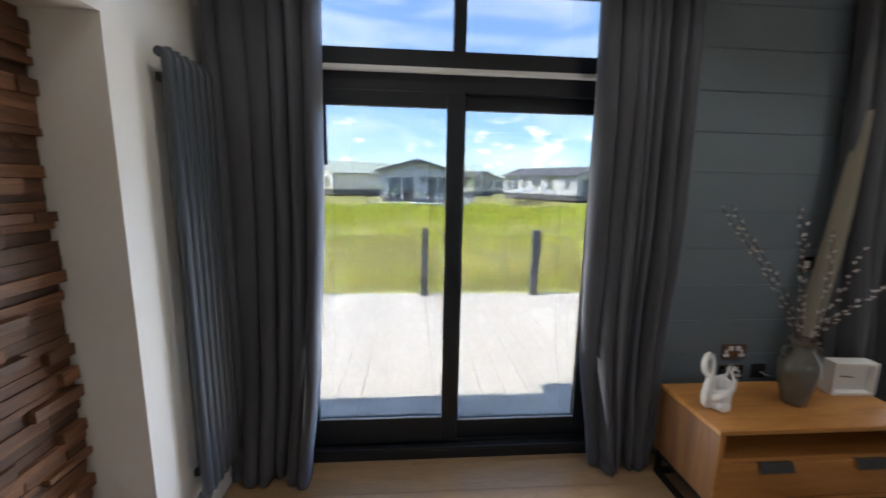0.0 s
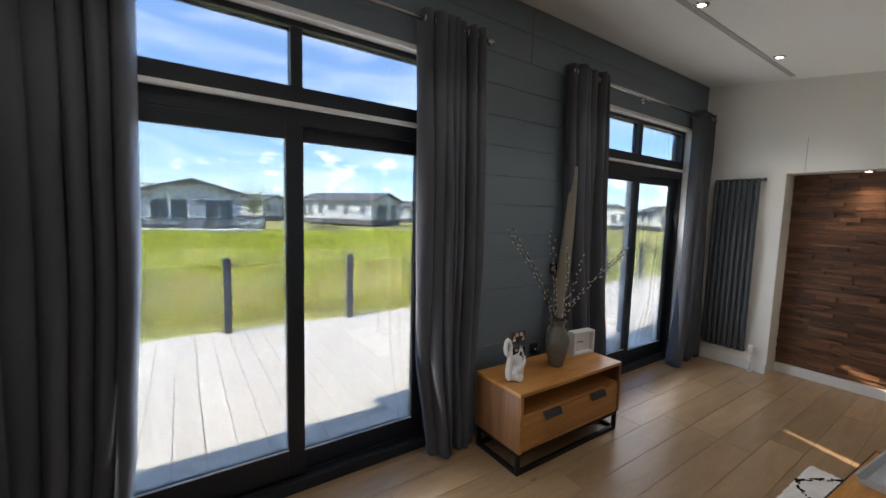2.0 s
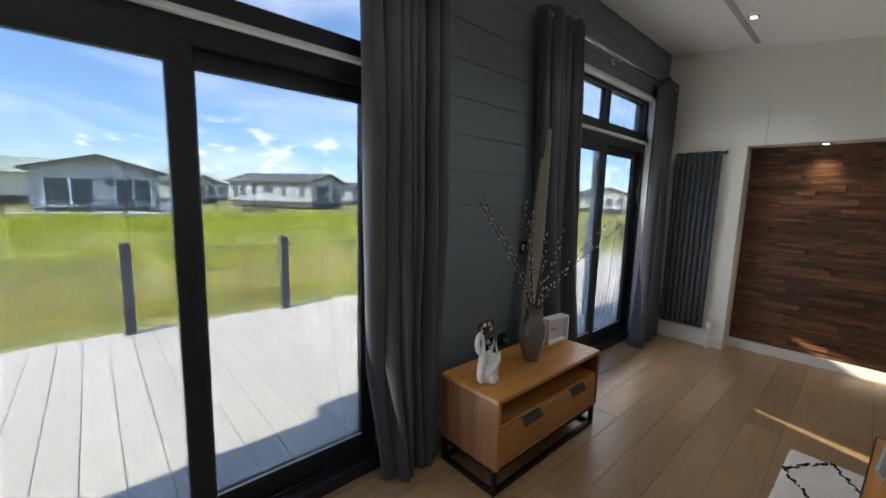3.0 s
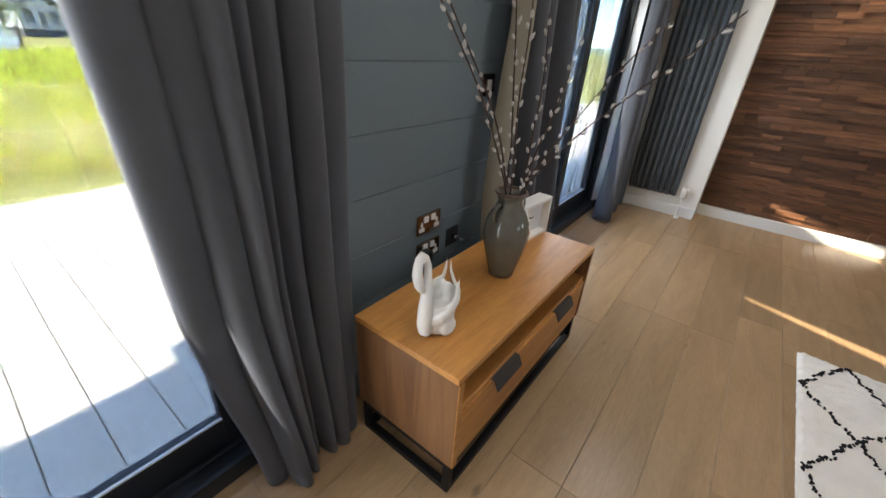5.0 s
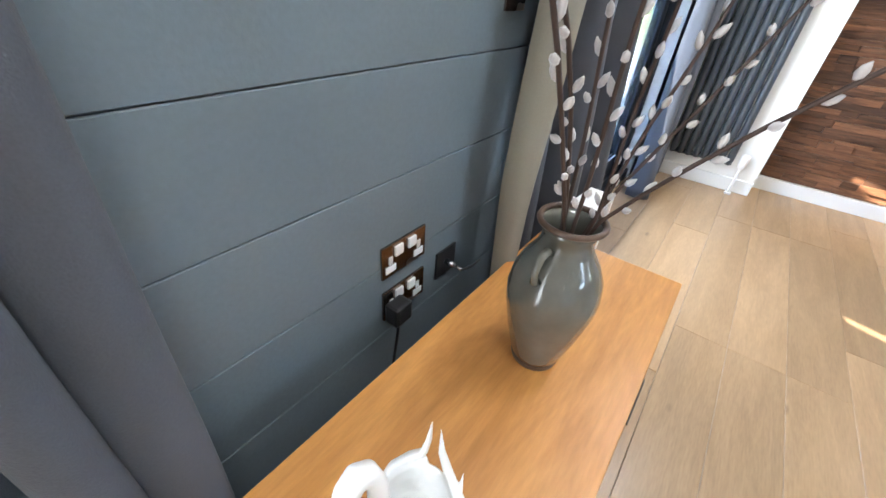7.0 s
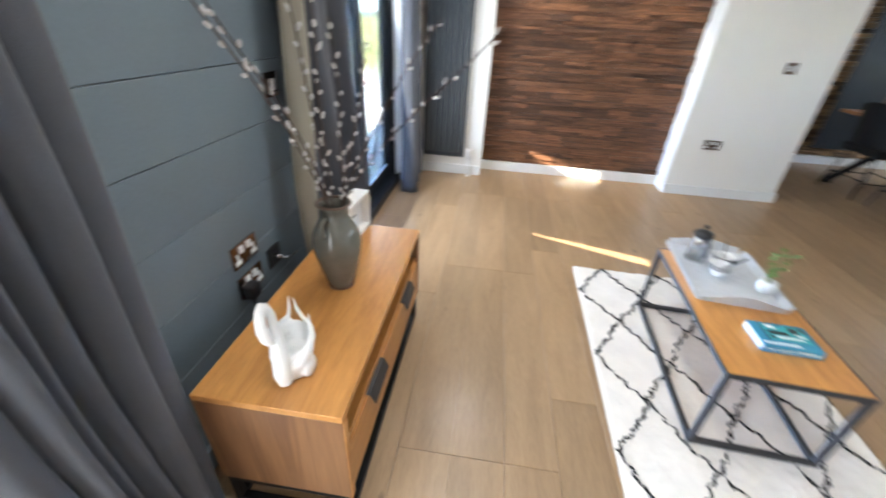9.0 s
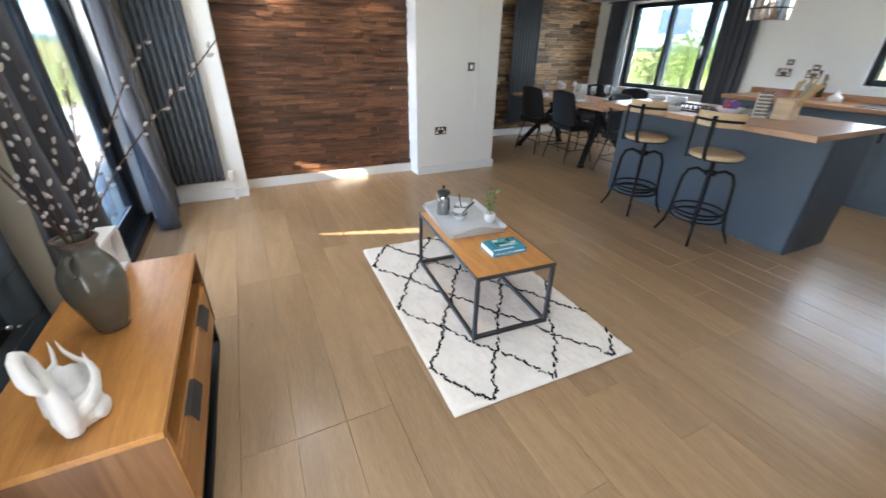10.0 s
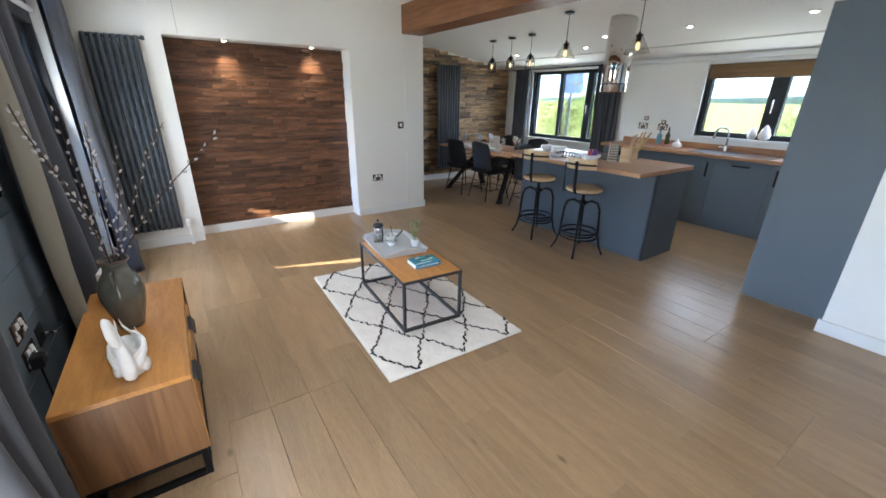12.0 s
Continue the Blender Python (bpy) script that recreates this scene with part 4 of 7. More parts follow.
part("board", boxes((-0.36, 0.02, 2.22, 0.36, 0.04, 2.68), bevel=0.004), M["flag_blue"], sign)
part("mark", boxes((-0.22, 0.04, 2.40, -0.08, 0.044, 2.46)), M["flag_yellow"], sign, "small yellow mark")


# ---- living room: wall fittings ----
def column_radiator(at, label, columns=8, pitch=0.052, z0=0.18, z1=2.02):
    """Vertical column radiator; local x runs along the wall, y out from it."""
    root = thing("column_radiator", at, label, "radiator", "vertical column radiators")
    for i in range(columns):
        bm = bmesh.new()
        x = i * pitch
        tube(bm, [(x, 0.075, z0 + 0.015), (x, 0.075, z0 + 0.05), (x, 0.075, z1 - 0.05), (x, 0.075, z1 - 0.012)], [0.012, 0.0235, 0.0235, 0.012], 12)
        part("column", bm, M["radiator"], root)
    for z in (z0 + 0.03, z1 - 0.03):
        bm = bmesh.new()
        rod(bm, (-0.02, 0.055, z), ((columns - 1) * pitch + 0.02, 0.055, z), 0.018)
        part("header", bm, M["radiator"], root)
    for x in (pitch, (columns - 2) * pitch):
        for z in (z0 + 0.1, z1 - 0.1):
            part("bracket", boxes((x - 0.012, 0.0, z - 0.015, x + 0.012, 0.06, z + 0.015), bevel=0.002), M["radiator"], root)
    for x, nm in ((-0.05, "air_vent"),):
        bm = bmesh.new()
        rod(bm, (x + 0.06, 0.055, z1 - 0.03), (x, 0.055, z1 - 0.03), 0.012)
        rod(bm, (x, 0.055, z1 - 0.045), (x, 0.055, z1 - 0.01), 0.016)
        part(nm, bm, M["radiator"], root)
    return root


def radiator_valve(at):
    root = thing("radiator_valve", at, "white thermostatic valve on a pipe from the floor", "radiator valve")
    bm = bmesh.new()
    rod(bm, (0, 0, 0.0), (0, 0, 0.2), 0.009)
    part("pipe", bm, M["plastic_white"], root)
    part("head", lathe([(0.016, 0.19), (0.026, 0.205), (0.028, 0.27), (0.022, 0.285)], 14), M["plastic_white"], root)
    part("collar", boxes((-0.02, -0.02, 0.0, 0.02, 0.02, 0.012), bevel=0.003), M["plastic_white"], root)
    return root


# east wall: local x along -y
column_radiator(pose(WALL_E, 1.535, 0, 0, 0, 90), "tall anthracite column radiator beside a wood recess")
radiator_valve((4.70, 1.455, 0))
column_radiator(pose(WALL_W, 2.03, 0, 0, 0, -90), "tall anthracite column radiator on the white wall")


def curtain(label, y, rows, folds, amp, lining=None, seed=0):
    """An eyelet curtain: rows of (z, left x, right x, y) from top to bottom, pleated along its width."""
    rng = random.Random(seed)
    root = thing("curtain", (0, 0, 0), label, "curtain", "charcoal eyelet curtains")
    bm = bmesh.new()
    nu, nv = folds * 14, 44
    # lobes of uneven width, bulging into the room, with tight valleys between them
    widths = [rng.uniform(0.7, 1.35) for _ in range(folds)]
    edges = [sum(widths[:i]) / sum(widths) for i in range(folds + 1)]
    swell = [rng.uniform(0.75, 1.2) for _ in range(folds)]
    drift = [rng.uniform(-1, 1) for _ in range(folds + 1)]
    grid = []
    for j in range(nv + 1):
        t = j / nv
        z = rows[0][0] + (rows[-1][0] - rows[0][0]) * t
        for r0, r1 in zip(rows, rows[1:]):
            if r1[0] <= z <= r0[0] + 1e-6:
                k = (r0[0] - z) / (r0[0] - r1[0])
                k = k * k * (3 - 2 * k) * 0.5 + k * 0.5
                xa, xb, yy = (r0[i] + (r1[i] - r0[i]) * k for i in (1, 2, 3))
                break
        pitch = (xb - xa) / folds
        here = [e + (0.32 / folds) * drift[i] * math.sin(2.4 * t + i) * t if 0 < i < folds else e for i, e in enumerate(edges)]
        line = []
        for i in range(nu + 1):
            n_, v = min(i // 14, folds - 1), (i - 14 * min(i // 14, folds - 1)) / 14
            u = here[n_] + (here[n_ + 1] - here[n_]) * v
            lobe = math.sin(math.pi * v) ** 0.75
            deep = amp * swell[n_] * (1.0 + 0.35 * t * math.sin(3.0 * t + 2.1 * n_ + seed))
            crease = 0.006 * math.sin(13 * t + 9 * u + seed) * math.sin(31 * u + 5 * t) + 0.010 * math.sin(6 * t + 11 * u + seed) * t
            x = xa + (xb - xa) * u - 0.30 * pitch * math.sin(2 * math.pi * v) * (0.55 + 0.45 * math.sin(2 * t + n_))
            line.append(bm.verts.new((x, yy + amp * 1.1 - 2.4 * deep * lobe + crease, z)))
        grid.append(line)
    for j in range(nv):
        for i in range(nu):
            f = bm.faces.new((grid[j][i], grid[j][i + 1], grid[j + 1][i + 1], grid[j + 1][i]))
            f.smooth = True
    cloth = part("cloth", bm, M["curtain"], root)
    so = cloth.modifiers.new("thickness", "SOLIDIFY")
    so.thickness = 0.004
    xa, xb, yy = rows[0][1:4]
    for i in range(folds * 2):
        bm = bmesh.new()
        x = xa + (xb - xa) * (i + 0.5) / (folds * 2)
        tube(bm, [(x, 1.995 + 0.024 * math.cos(a), rows[0][0] - 0.055 + 0.024 * math.sin(a)) for a in [k * math.pi / 6 for k in range(12)]], 0.005, 6, closed=True)
        part("eyelet", bm, M["chrome"], root)
    if lining:
        bm = bmesh.new()
        prev = None
        for k in range(17):
            t = k / 16
            z = lining[0][0] + (lining[-1][0] - lining[0][0]) * t
            for r0, r1 in zip(lining, lining[1:]):
                if r1[0] <= z <= r0[0] + 1e-6:
                    q = (r0[0] - z) / (r0[0] - r1[0])
                    a_, b_ = r0[1] + (r1[1] - r0[1]) * q, r0[2] + (r1[2] - r0[2]) * q
                    break
            cur = [bm.verts.new((a_ + (b_ - a_) * m / 5, 1.985 - 0.035 * math.sin(math.pi * m / 5) + 0.02 * math.sin(4 * t + m), z)) for m in range(6)]
            if prev:
                for m in range(5):
                    f = bm.faces.new((prev[m], prev[m + 1], cur[m + 1], cur[m]))
                    f.smooth = True
            prev = cur
        ln = part("lining", bm, M["lining"], root, "beige turned-back lining edge")
        ln.modifiers.new("thickness", "SOLIDIFY").thickness = 0.003
    return root


curtain("charcoal pleated curtain hanging beside the glazed door", 2.0, [(2.71, -0.80, -0.31, 2.0), (1.4, -0.79, -0.33, 2.0), (0.6, -0.80, -0.37, 2.0), (0.012, -0.82, -0.43, 1.98)], 6, 0.040, seed=1)
curtain("charcoal pleated curtain with a swept-back lower edge", 2.0, [(2.71, 0.965, 1.44, 2.0), (1.4, 0.985, 1.475, 2.0), (0.7, 1.00, 1.455, 1.995), (0.012, 1.09, 1.425, 1.98)], 7, 0.040, seed=2)
curtain("charcoal pleated curtain showing its beige lining", 2.0, [(2.71, 2.27, 2.74, 2.0), (1.3, 2.35, 2.80, 2.0), (0.5, 2.42, 2.89, 2.0), (0.012, 2.45, 2.92, 2.0)], 6, 0.040,
        lining=[(1.95, 2.345, 2.365), (1.3, 2.275, 2.37), (0.75, 2.20, 2.31), (0.02, 2.20, 2.27)], seed=3)
curtain("charcoal pleated curtain flaring out at the floor", 2.0, [(2.71, 4.34, 4.74, 2.0), (1.4, 4.35, 4.745, 2.0), (0.7, 4.27, 4.745, 1.99), (0.012, 4.10, 4.745, 1.97)], 7, 0.040, seed=4)


def curtain_pole(x0, x1, label):
    root = thing("curtain_pole", (0, 0, 0), label, "curtain pole", "chrome curtain poles")
    bm = bmesh.new()
    rod(bm, (x0, 1.995, 2.655), (x1, 1.995, 2.655), 0.013)
    part("rod", bm, M["chrome"], root)
    for x, s in ((x0, -1), (x1, 1)):
        bm = bmesh.new()
        blob(bm, (x + s * 0.02, 1.995, 2.655), (0.024, 0.026, 0.026))
        rod(bm, (x - s * 0.012, 1.995, 2.655), (x, 1.995, 2.655), 0.02)
        part("finial", bm, M["chrome"], root)
    for x in (x0 + 0.04, (x0 + x1) / 2, x1 - 0.04):
        bm = bmesh.new()
        rod(bm, (x, 2.088, 2.655), (x, 1.995, 2.655), 0.008)
        rod(bm, (x, 2.089, 2.655), (x, 2.08, 2.655), 0.025)
        rod(bm, (x, 1.995, 2.640), (x, 1.995, 2.685), 0.006)
        part("bracket", bm, M["chrome"], root)
    return root


curtain_pole(-0.78, 1.46, "slim chrome curtain pole over a glazed door")
curtain_pole(2.385, 4.47, "slim chrome curtain pole over a glazed door")


def twin_socket(at, label, plugged=False):
    """Double wall socket; local x along the wall, y towards the room, z up."""
    root = thing("wall_socket", at, label, "wall socket")
    part("plate", boxes((-0.073, 0, -0.043, 0.073, 0.006, 0.043), bevel=0.002), M["bronze"], root)
    for sx in (-0.022, 0.022):
        part("rocker", boxes((sx - 0.013, 0.006, 0.008, sx + 0.013, 0.012, 0.034), bevel=0.002), M["plastic_white"], root)
    for sx in (-0.047, 0.047):
        part("outlet", boxes((sx - 0.006, 0.006, -0.008, sx + 0.006, 0.0085, 0.012), (sx - 0.016, 0.006, -0.03, sx + 0.016, 0.0085, -0.012), bevel=0.0008), M["plastic_white"], root)
    if plugged:
        part("plug", boxes((0.022, 0.006, -0.04, 0.075, 0.05, 0.012), bevel=0.008), M["plastic_black"], root, "black plug")
        bm = bmesh.new()
        tube(bm, [(0.05, 0.03, -0.04), (0.048, 0.034, -0.09), (0.02, 0.04, -0.16), (-0.02, 0.045, -0.3), (0.0, 0.045, -0.43)], 0.004, 6)
        part("cable", bm, M["plastic_black"], root, "black cable")
    return root


flip = 180
twin_socket(pose(1.945, WALL_N, 0.628, 0, 0, flip), "bronze double wall socket above the low cabinet")
twin_socket(pose(1.945, WALL_N, 0.502, 0, 0, flip), "bronze double wall socket with a black plug")["label"] = "bronze double wall socket below another one"
aerial = thing("aerial_socket", pose(2.115, WALL_N, 0.508, 0, 0, 180), "small dark aerial socket with a steel connector", "aerial socket")
part("plate", boxes((-0.043, 0, -0.043, 0.043, 0.006, 0.043), bevel=0.002), M["plastic_black"], aerial)
bm = bmesh.new()
rod(bm, (0, 0.006, 0.0), (0, 0.034, 0.0), 0.008)
rod(bm, (0, 0.034, 0.0), (0, 0.06, -0.002), 0.005)
part("connector", bm, M["chrome"], aerial)
bm = bmesh.new()
tube(bm, [(0, 0.06, -0.002), (-0.03, 0.07, -0.004), (-0.09, 0.06, -0.02), (-0.13, 0.03, -0.06)], 0.0035, 6)
part("cable", bm, M["plastic_black"], aerial)
plug = thing("charger_plug", pose(1.895, WALL_N - 0.0125, 0.495, 0, 0, 180), "black plug with a hanging lead in the socket", "plug")
part("body", boxes((-0.028, 0.0, -0.028, 0.028, 0.042, 0.028), bevel=0.008), M["plastic_black"], plug)
bm = bmesh.new()
tube(bm, [(0.0, 0.02, -0.025), (0.005, 0.022, -0.07), (0.03, 0.03, -0.15), (0.05, 0.035, -0.3), (0.02, 0.035, -0.44)], 0.004, 6)
part("lead", bm, M["plastic_black"], plug)
sw = thing("light_switch", pose(2.303, WALL_N, 1.142, 0, 0, 180), "bronze light switch with a white rocker on the slate wall", "light switch")
part("plate", boxes((-0.043, 0, -0.043, 0.043, 0.006, 0.043), bevel=0.002), M["bronze"], sw)
part("rocker", boxes((-0.013, 0.006, -0.02, 0.013, 0.013, 0.02), bevel=0.002), M["plastic_white"], sw)
s2 = twin_socket(pose(WALL_E, -0.792, 0.497, 0, 0, 90), "bronze double wall socket low on the white wall")
sw2 = thing("light_switch", pose(WALL_E, -1.163, 1.172, 0, 0, 90), "bronze light switch on the white wall", "light switch")
part("plate", boxes((-0.043, 0, -0.045, 0.043, 0.006, 0.045), bevel=0.002), M["bronze"], sw2)
part("rocker", boxes((-0.014, 0.006, -0.02, 0.014, 0.012, 0.02), bevel=0.002), M["plastic_white"], sw2)

# ---- low oak cabinet ----
cab = thing("tv_cabinet", (1.43, 1.542, 0), "honey oak low cabinet with one drawer on a black steel base", "cabinet")
CW, CD = 1.03, 0.41
part("top", boxes((0, 0, 0.493, CW, CD, 0.515), bevel=0.0025), M["oak"], cab)
# sides in darker oak, their shade painted in
part("side", boxes((0, 0.0, 0.145, 0.024, CD, 0.493), bevel=0.002), M["oak_shaded"], cab)
part("side", boxes((CW - 0.024, 0.0, 0.145, CW, CD, 0.493), bevel=0.002), M["oak_shaded"], cab)
part("bottom", boxes((0.024, 0.006, 0.145, CW - 0.024, CD, 0.165)), M["oak"], cab)
part("back", boxes((0.024, CD - 0.012, 0.165, CW - 0.024, CD, 0.493)), M["oak"], cab)
part("shelf", boxes((0.024, 0.012, 0.352, CW - 0.024, CD - 0.012, 0.370), bevel=0.001), M["oak"], cab)
drawer = part("drawer", boxes((0.028, 0.004, 0.170, CW - 0.028, 0.026, 0.349), bevel=0.0015), M["oak"], cab)
for x in (0.205, 0.675):
    bm = boxes((x, -0.003, 0.3495, x + 0.16, 0.026, 0.3515))
    box(bm, 0, -0.003, -0.042, 0.16, 0.0, 0.0, m=pose(x, -0.001, 0.3515, -24, 0, 0))
    part("handle", bm, M["grey_metal"], drawer, "dark grey folded metal pull")
part("edge_strip", boxes((0.0, -0.003, 0.145, 0.024, -0.0005, 0.493)), M["oak"], cab)
base = part("base", boxes((0.005, 0.01, 0.0, 0.03, 0.035, 0.143), (CW - 0.03, 0.01, 0.0, CW - 0.005, 0.035, 0.143), (0.005, CD - 0.035, 0.0, 0.03, CD - 0.01, 0.143), (CW - 0.03, CD - 0.035, 0.0, CW - 0.005, CD - 0.01, 0.143),
                          (0.03, 0.01, 0.0, CW - 0.03, 0.035, 0.025), (0.03, CD - 0.035, 0.0, CW - 0.03, CD - 0.01, 0.025), (0.005, 0.035, 0.0, 0.03, CD - 0.035, 0.025), (CW - 0.03, 0.035, 0.0, CW - 0.005, CD - 0.035, 0.025),
                          (0.03, 0.01, 0.118, CW - 0.03, 0.035, 0.143), (0.005, 0.035, 0.118, 0.03, CD - 0.035, 0.143), (CW - 0.03, 0.035, 0.118, CW - 0.005, CD - 0.035, 0.143), bevel=0.002), M["black_metal"], cab, "black square steel base frame")

# ---- white ceramic swan planter: one plain mesh ----
bm = bmesh.new()
prof = [(0.030, 0.0), (0.048, 0.004), (0.058, 0.024), (0.060, 0.046), (0.061, 0.070), (0.060, 0.088), (0.056, 0.091), (0.053, 0.086), (0.053, 0.070), (0.046, 0.056), (0.030, 0.048), (0.006, 0.046)]
rings = []
for r, z in prof:
    ring = []
    for i in range(36):
        a = 2 * math.pi * i / 36
        lift = 0.034 * (0.5 + 0.5 * math.cos(a)) * max(0.0, z - 0.03) / 0.055
        lobe = 1.0 + 0.05 * math.cos(4 * a) * max(0.0, 1 - z / 0.05)
        ring.append(bm.verts.new((1.05 * r * lobe * math.cos(a) + 0.006, 0.98 * r * lobe * math.sin(a), z + lift)))
    rings.append(ring)
for a_, b_ in zip(rings, rings[1:]):
    for i in range(36):
        f = bm.faces.new((a_[i], a_[(i + 1) % 36], b_[(i + 1) % 36], b_[i]))
        f.smooth = True
bm.faces.new(list(reversed(rings[0])))
bm.faces.new(rings[-1])
# breast, then the neck rising back, over, and down to the tucked head
blob(bm, (-0.058, 0.0, 0.034), (0.030, 0.028, 0.034), 10, 16)
tube(bm, [(-0.064, 0, 0.018), (-0.069, 0, 0.045), (-0.066, 0, 0.080), (-0.058, 0, 0.112), (-0.049, 0, 0.142), (-0.040, 0, 0.172), (-0.036, 0, 0.200), (-0.044, 0, 0.222), (-0.060, 0, 0.231), (-0.076, 0, 0.224), (-0.087, 0, 0.206), (-0.091, 0, 0.186), (-0.088, 0, 0.166), (-0.079, 0, 0.151), (-0.066, 0, 0.142)],
     [0.024, 0.028, 0.027, 0.024, 0.019, 0.0145, 0.0135, 0.0135, 0.014, 0.0145, 0.016, 0.0185, 0.018, 0.013, 0.006], 18)
for v in bm.verts:
    if v.co.x < -0.02 and v.co.z > 0.098:
        v.co.y += 0.20 * (v.co.z - 0.098)
# raised wings: open bands standing clear of the bowl and meeting over the tail
for sy in (-1, 1):
    blob(bm, (0.004, sy * 0.050, 0.026), (0.040, 0.020, 0.026), 8, 14)
    tube(bm, [(-0.056, sy * 0.024, 0.052), (-0.036, sy * 0.050, 0.066), (-0.004, sy * 0.064, 0.088), (0.030, sy * 0.062, 0.112), (0.053, sy * 0.046, 0.126), (0.064, sy * 0.024 + 0.006, 0.138), (0.069, sy * 0.012 + 0.014, 0.162), (0.074, sy * 0.008 + 0.018, 0.194)],
         [0.013, 0.015, 0.015, 0.014, 0.013, 0.011, 0.008, 0.002], 10, flat=0.55)
    if sy < 0:
        tube(bm, [(0.048, -0.048, 0.118), (0.062, -0.040, 0.136), (0.072, -0.036, 0.154)], [0.010, 0.007, 0.0015], 8, flat=0.6)
    tube(bm, [(0.054, sy * 0.030, 0.080), (0.062, sy * 0.028, 0.105), (0.062, sy * 0.026, 0.130)], [0.010, 0.008, 0.006], 8)
bmesh.ops.scale(bm, vec=(0.81, 0.84, 1.12), verts=bm.verts)
swan = tagged(part("swan_planter", bm, M["ceramic_matt"], at=pose(1.552, 1.720, 0.5155, 0, 0, -2)), "white ceramic swan planter with raised wings on the cabinet", "ornament")
fuse = swan.modifiers.new("one_body", "REMESH")
fuse.mode, fuse.voxel_size, fuse.use_smooth_shade = "VOXEL", 0.0022, True
soft = swan.modifiers.new("soft", "SMOOTH")
soft.factor, soft.iterations = 0.5, 6

# ---- grey jug vase with willow ----
vase = thing("vase", (1.975, 1.745, 0.5155), "grey glazed pottery vase with two small handles", "vase")
outer = [(0.050, 0.0), (0.056, 0.004), (0.066, 0.03), (0.086, 0.09), (0.101, 0.15), (0.104, 0.185), (0.097, 0.22), (0.080, 0.25), (0.062, 0.272), (0.055, 0.29), (0.056, 0.305), (0.068, 0.325)]
inner = [(0.062, 0.326), (0.050, 0.305), (0.048, 0.285), (0.060, 0.26), (0.07, 0.22)]
part("body", lathe([(0.81 * r, z) for r, z in outer + inner], 32), M["vase"], vase)
bm = bmesh.new()
tube(bm, [(0.0535 * math.cos(k * math.pi / 12), 0.0535 * math.sin(k * math.pi / 12), 0.326) for k in range(24)], 0.0055, 8, closed=True)
part("rim", bm, M["vase_rim"], vase, "browned glazed rim")
part("foot", lathe([(0.040, 0.0), (0.0465, 0.001), (0.049, 0.010), (0.047, 0.013), (0.040, 0.013)], 32), M["vase_rim"], vase, "browned glazed foot")
for a in (172, 352):
    bm = bmesh.new()
    c, s = math.cos(radians(a)), math.sin(radians(a))
    tube(bm, [(r * c, r * s, z) for r, z in ((0.050, 0.284), (0.064, 0.292), (0.080, 0.286), (0.087, 0.264), (0.082, 0.240), (0.072, 0.234))], [0.0075, 0.0075, 0.0075, 0.007, 0.007, 0.008], 8)
    part("handle", bm, M["vase"], vase)
rng = random.Random(12)
stems = [((-0.03, 0.0), (-0.49, 0.03, 0.96), 0.0), ((-0.02, 0.01), (-0.41, 0.05, 0.97), 0.02), ((-0.01, 0.0), (-0.17, -0.06, 0.90), 0.0), ((0.0, 0.01), (-0.10, 0.02, 0.96), 0.02),
         ((0.01, 0.0), (0.02, -0.04, 0.86), 0.01), ((0.02, -0.02), (-0.07, -0.50, 0.86), -0.01), ((0.02, -0.01), (0.30, -0.29, 0.87), -0.02), ((0.0, -0.01), (0.08, -0.12, 0.80), 0.0)]
for (bx, by), (ex, ey, ez), bend in stems:
    root = thing("willow_twig", (1.975, 1.745, 0.5155), "dark willow twig with silver catkins in the vase", "twig", "willow twigs in the vase")
    far = math.hypot(ex, ey)
    mx, my, u0 = 0.034 * ex / far, 0.034 * ey / far, 0.27 / (ez - 0.06)
    pts = []
    for k in range(15):
        u = k / 14
        z = 0.06 + (ez - 0.06) * u
        if u < u0:
            w = u / u0
            pts.append(Vector((-mx + 2 * mx * w, -my + 2 * my * w, z)))
        else:
            w = (u - u0) / (1 - u0)
            s, wave = w ** 1.12, math.sin(math.pi * w)
            pts.append(Vector((mx + (ex - mx) * s + bend * math.sin(5 * w), my + (ey - my) * s + 0.010 * math.sin(7 * w + ex * 9) * w, z + 0.03 * far * wave)))
    bm = bmesh.new()
    tube(bm, pts, [0.0042 - 0.0024 * k / 14 for k in range(15)], 6)
    part("stem", bm, M["twig"], root)
    n = int(12 + 8 * (math.hypot(ex, ey) + 0.4))
    for k in range(n):
        t = 0.36 + 0.64 * (k + rng.random() * 0.7) / n
        i = min(13, int(t * 14))
        p = pts[i].lerp(pts[i + 1], t * 14 - i)
        d = (pts[i + 1] - pts[i]).normalized()
        side = d.cross(Vector((math.cos(k * 2.4), math.sin(k * 2.4), 0.2))).normalized()
        ax = (d + side * 0.55).normalized()
        c = p + side * 0.006 + ax * 0.006
        ln = rng.uniform(0.007, 0.0115)
        bm = bmesh.new()
        tube(bm, [c - ax * ln, c - ax * ln * 0.5, c + ax * ln * 0.3, c + ax * ln], [0.0020, 0.0050, 0.0047, 0.001], 6)
        part("catkin", bm, M["catkin"], root, "silver furry catkin")

# ---- white box clock ----
clock = thing("mantel_clock", pose(2.358, 1.825, 0.5155, 0, 0, -4), "white box mantel clock on the cabinet", "clock")
part("case", boxes((-0.112, -0.035, 0, 0.112, 0.035, 0.014), (-0.112, -0.035, 0.161, 0.112, 0.035, 0.175), (-0.112, -0.035, 0.014, -0.098, 0.035, 0.161), (0.098, -0.035, 0.014, 0.112, 0.035, 0.161), bevel=0.0015), M["plastic_white"], clock)
part("face", boxes((-0.098, 0.0, 0.014, 0.098, 0.03, 0.161)), M["ceramic_white"], clock)
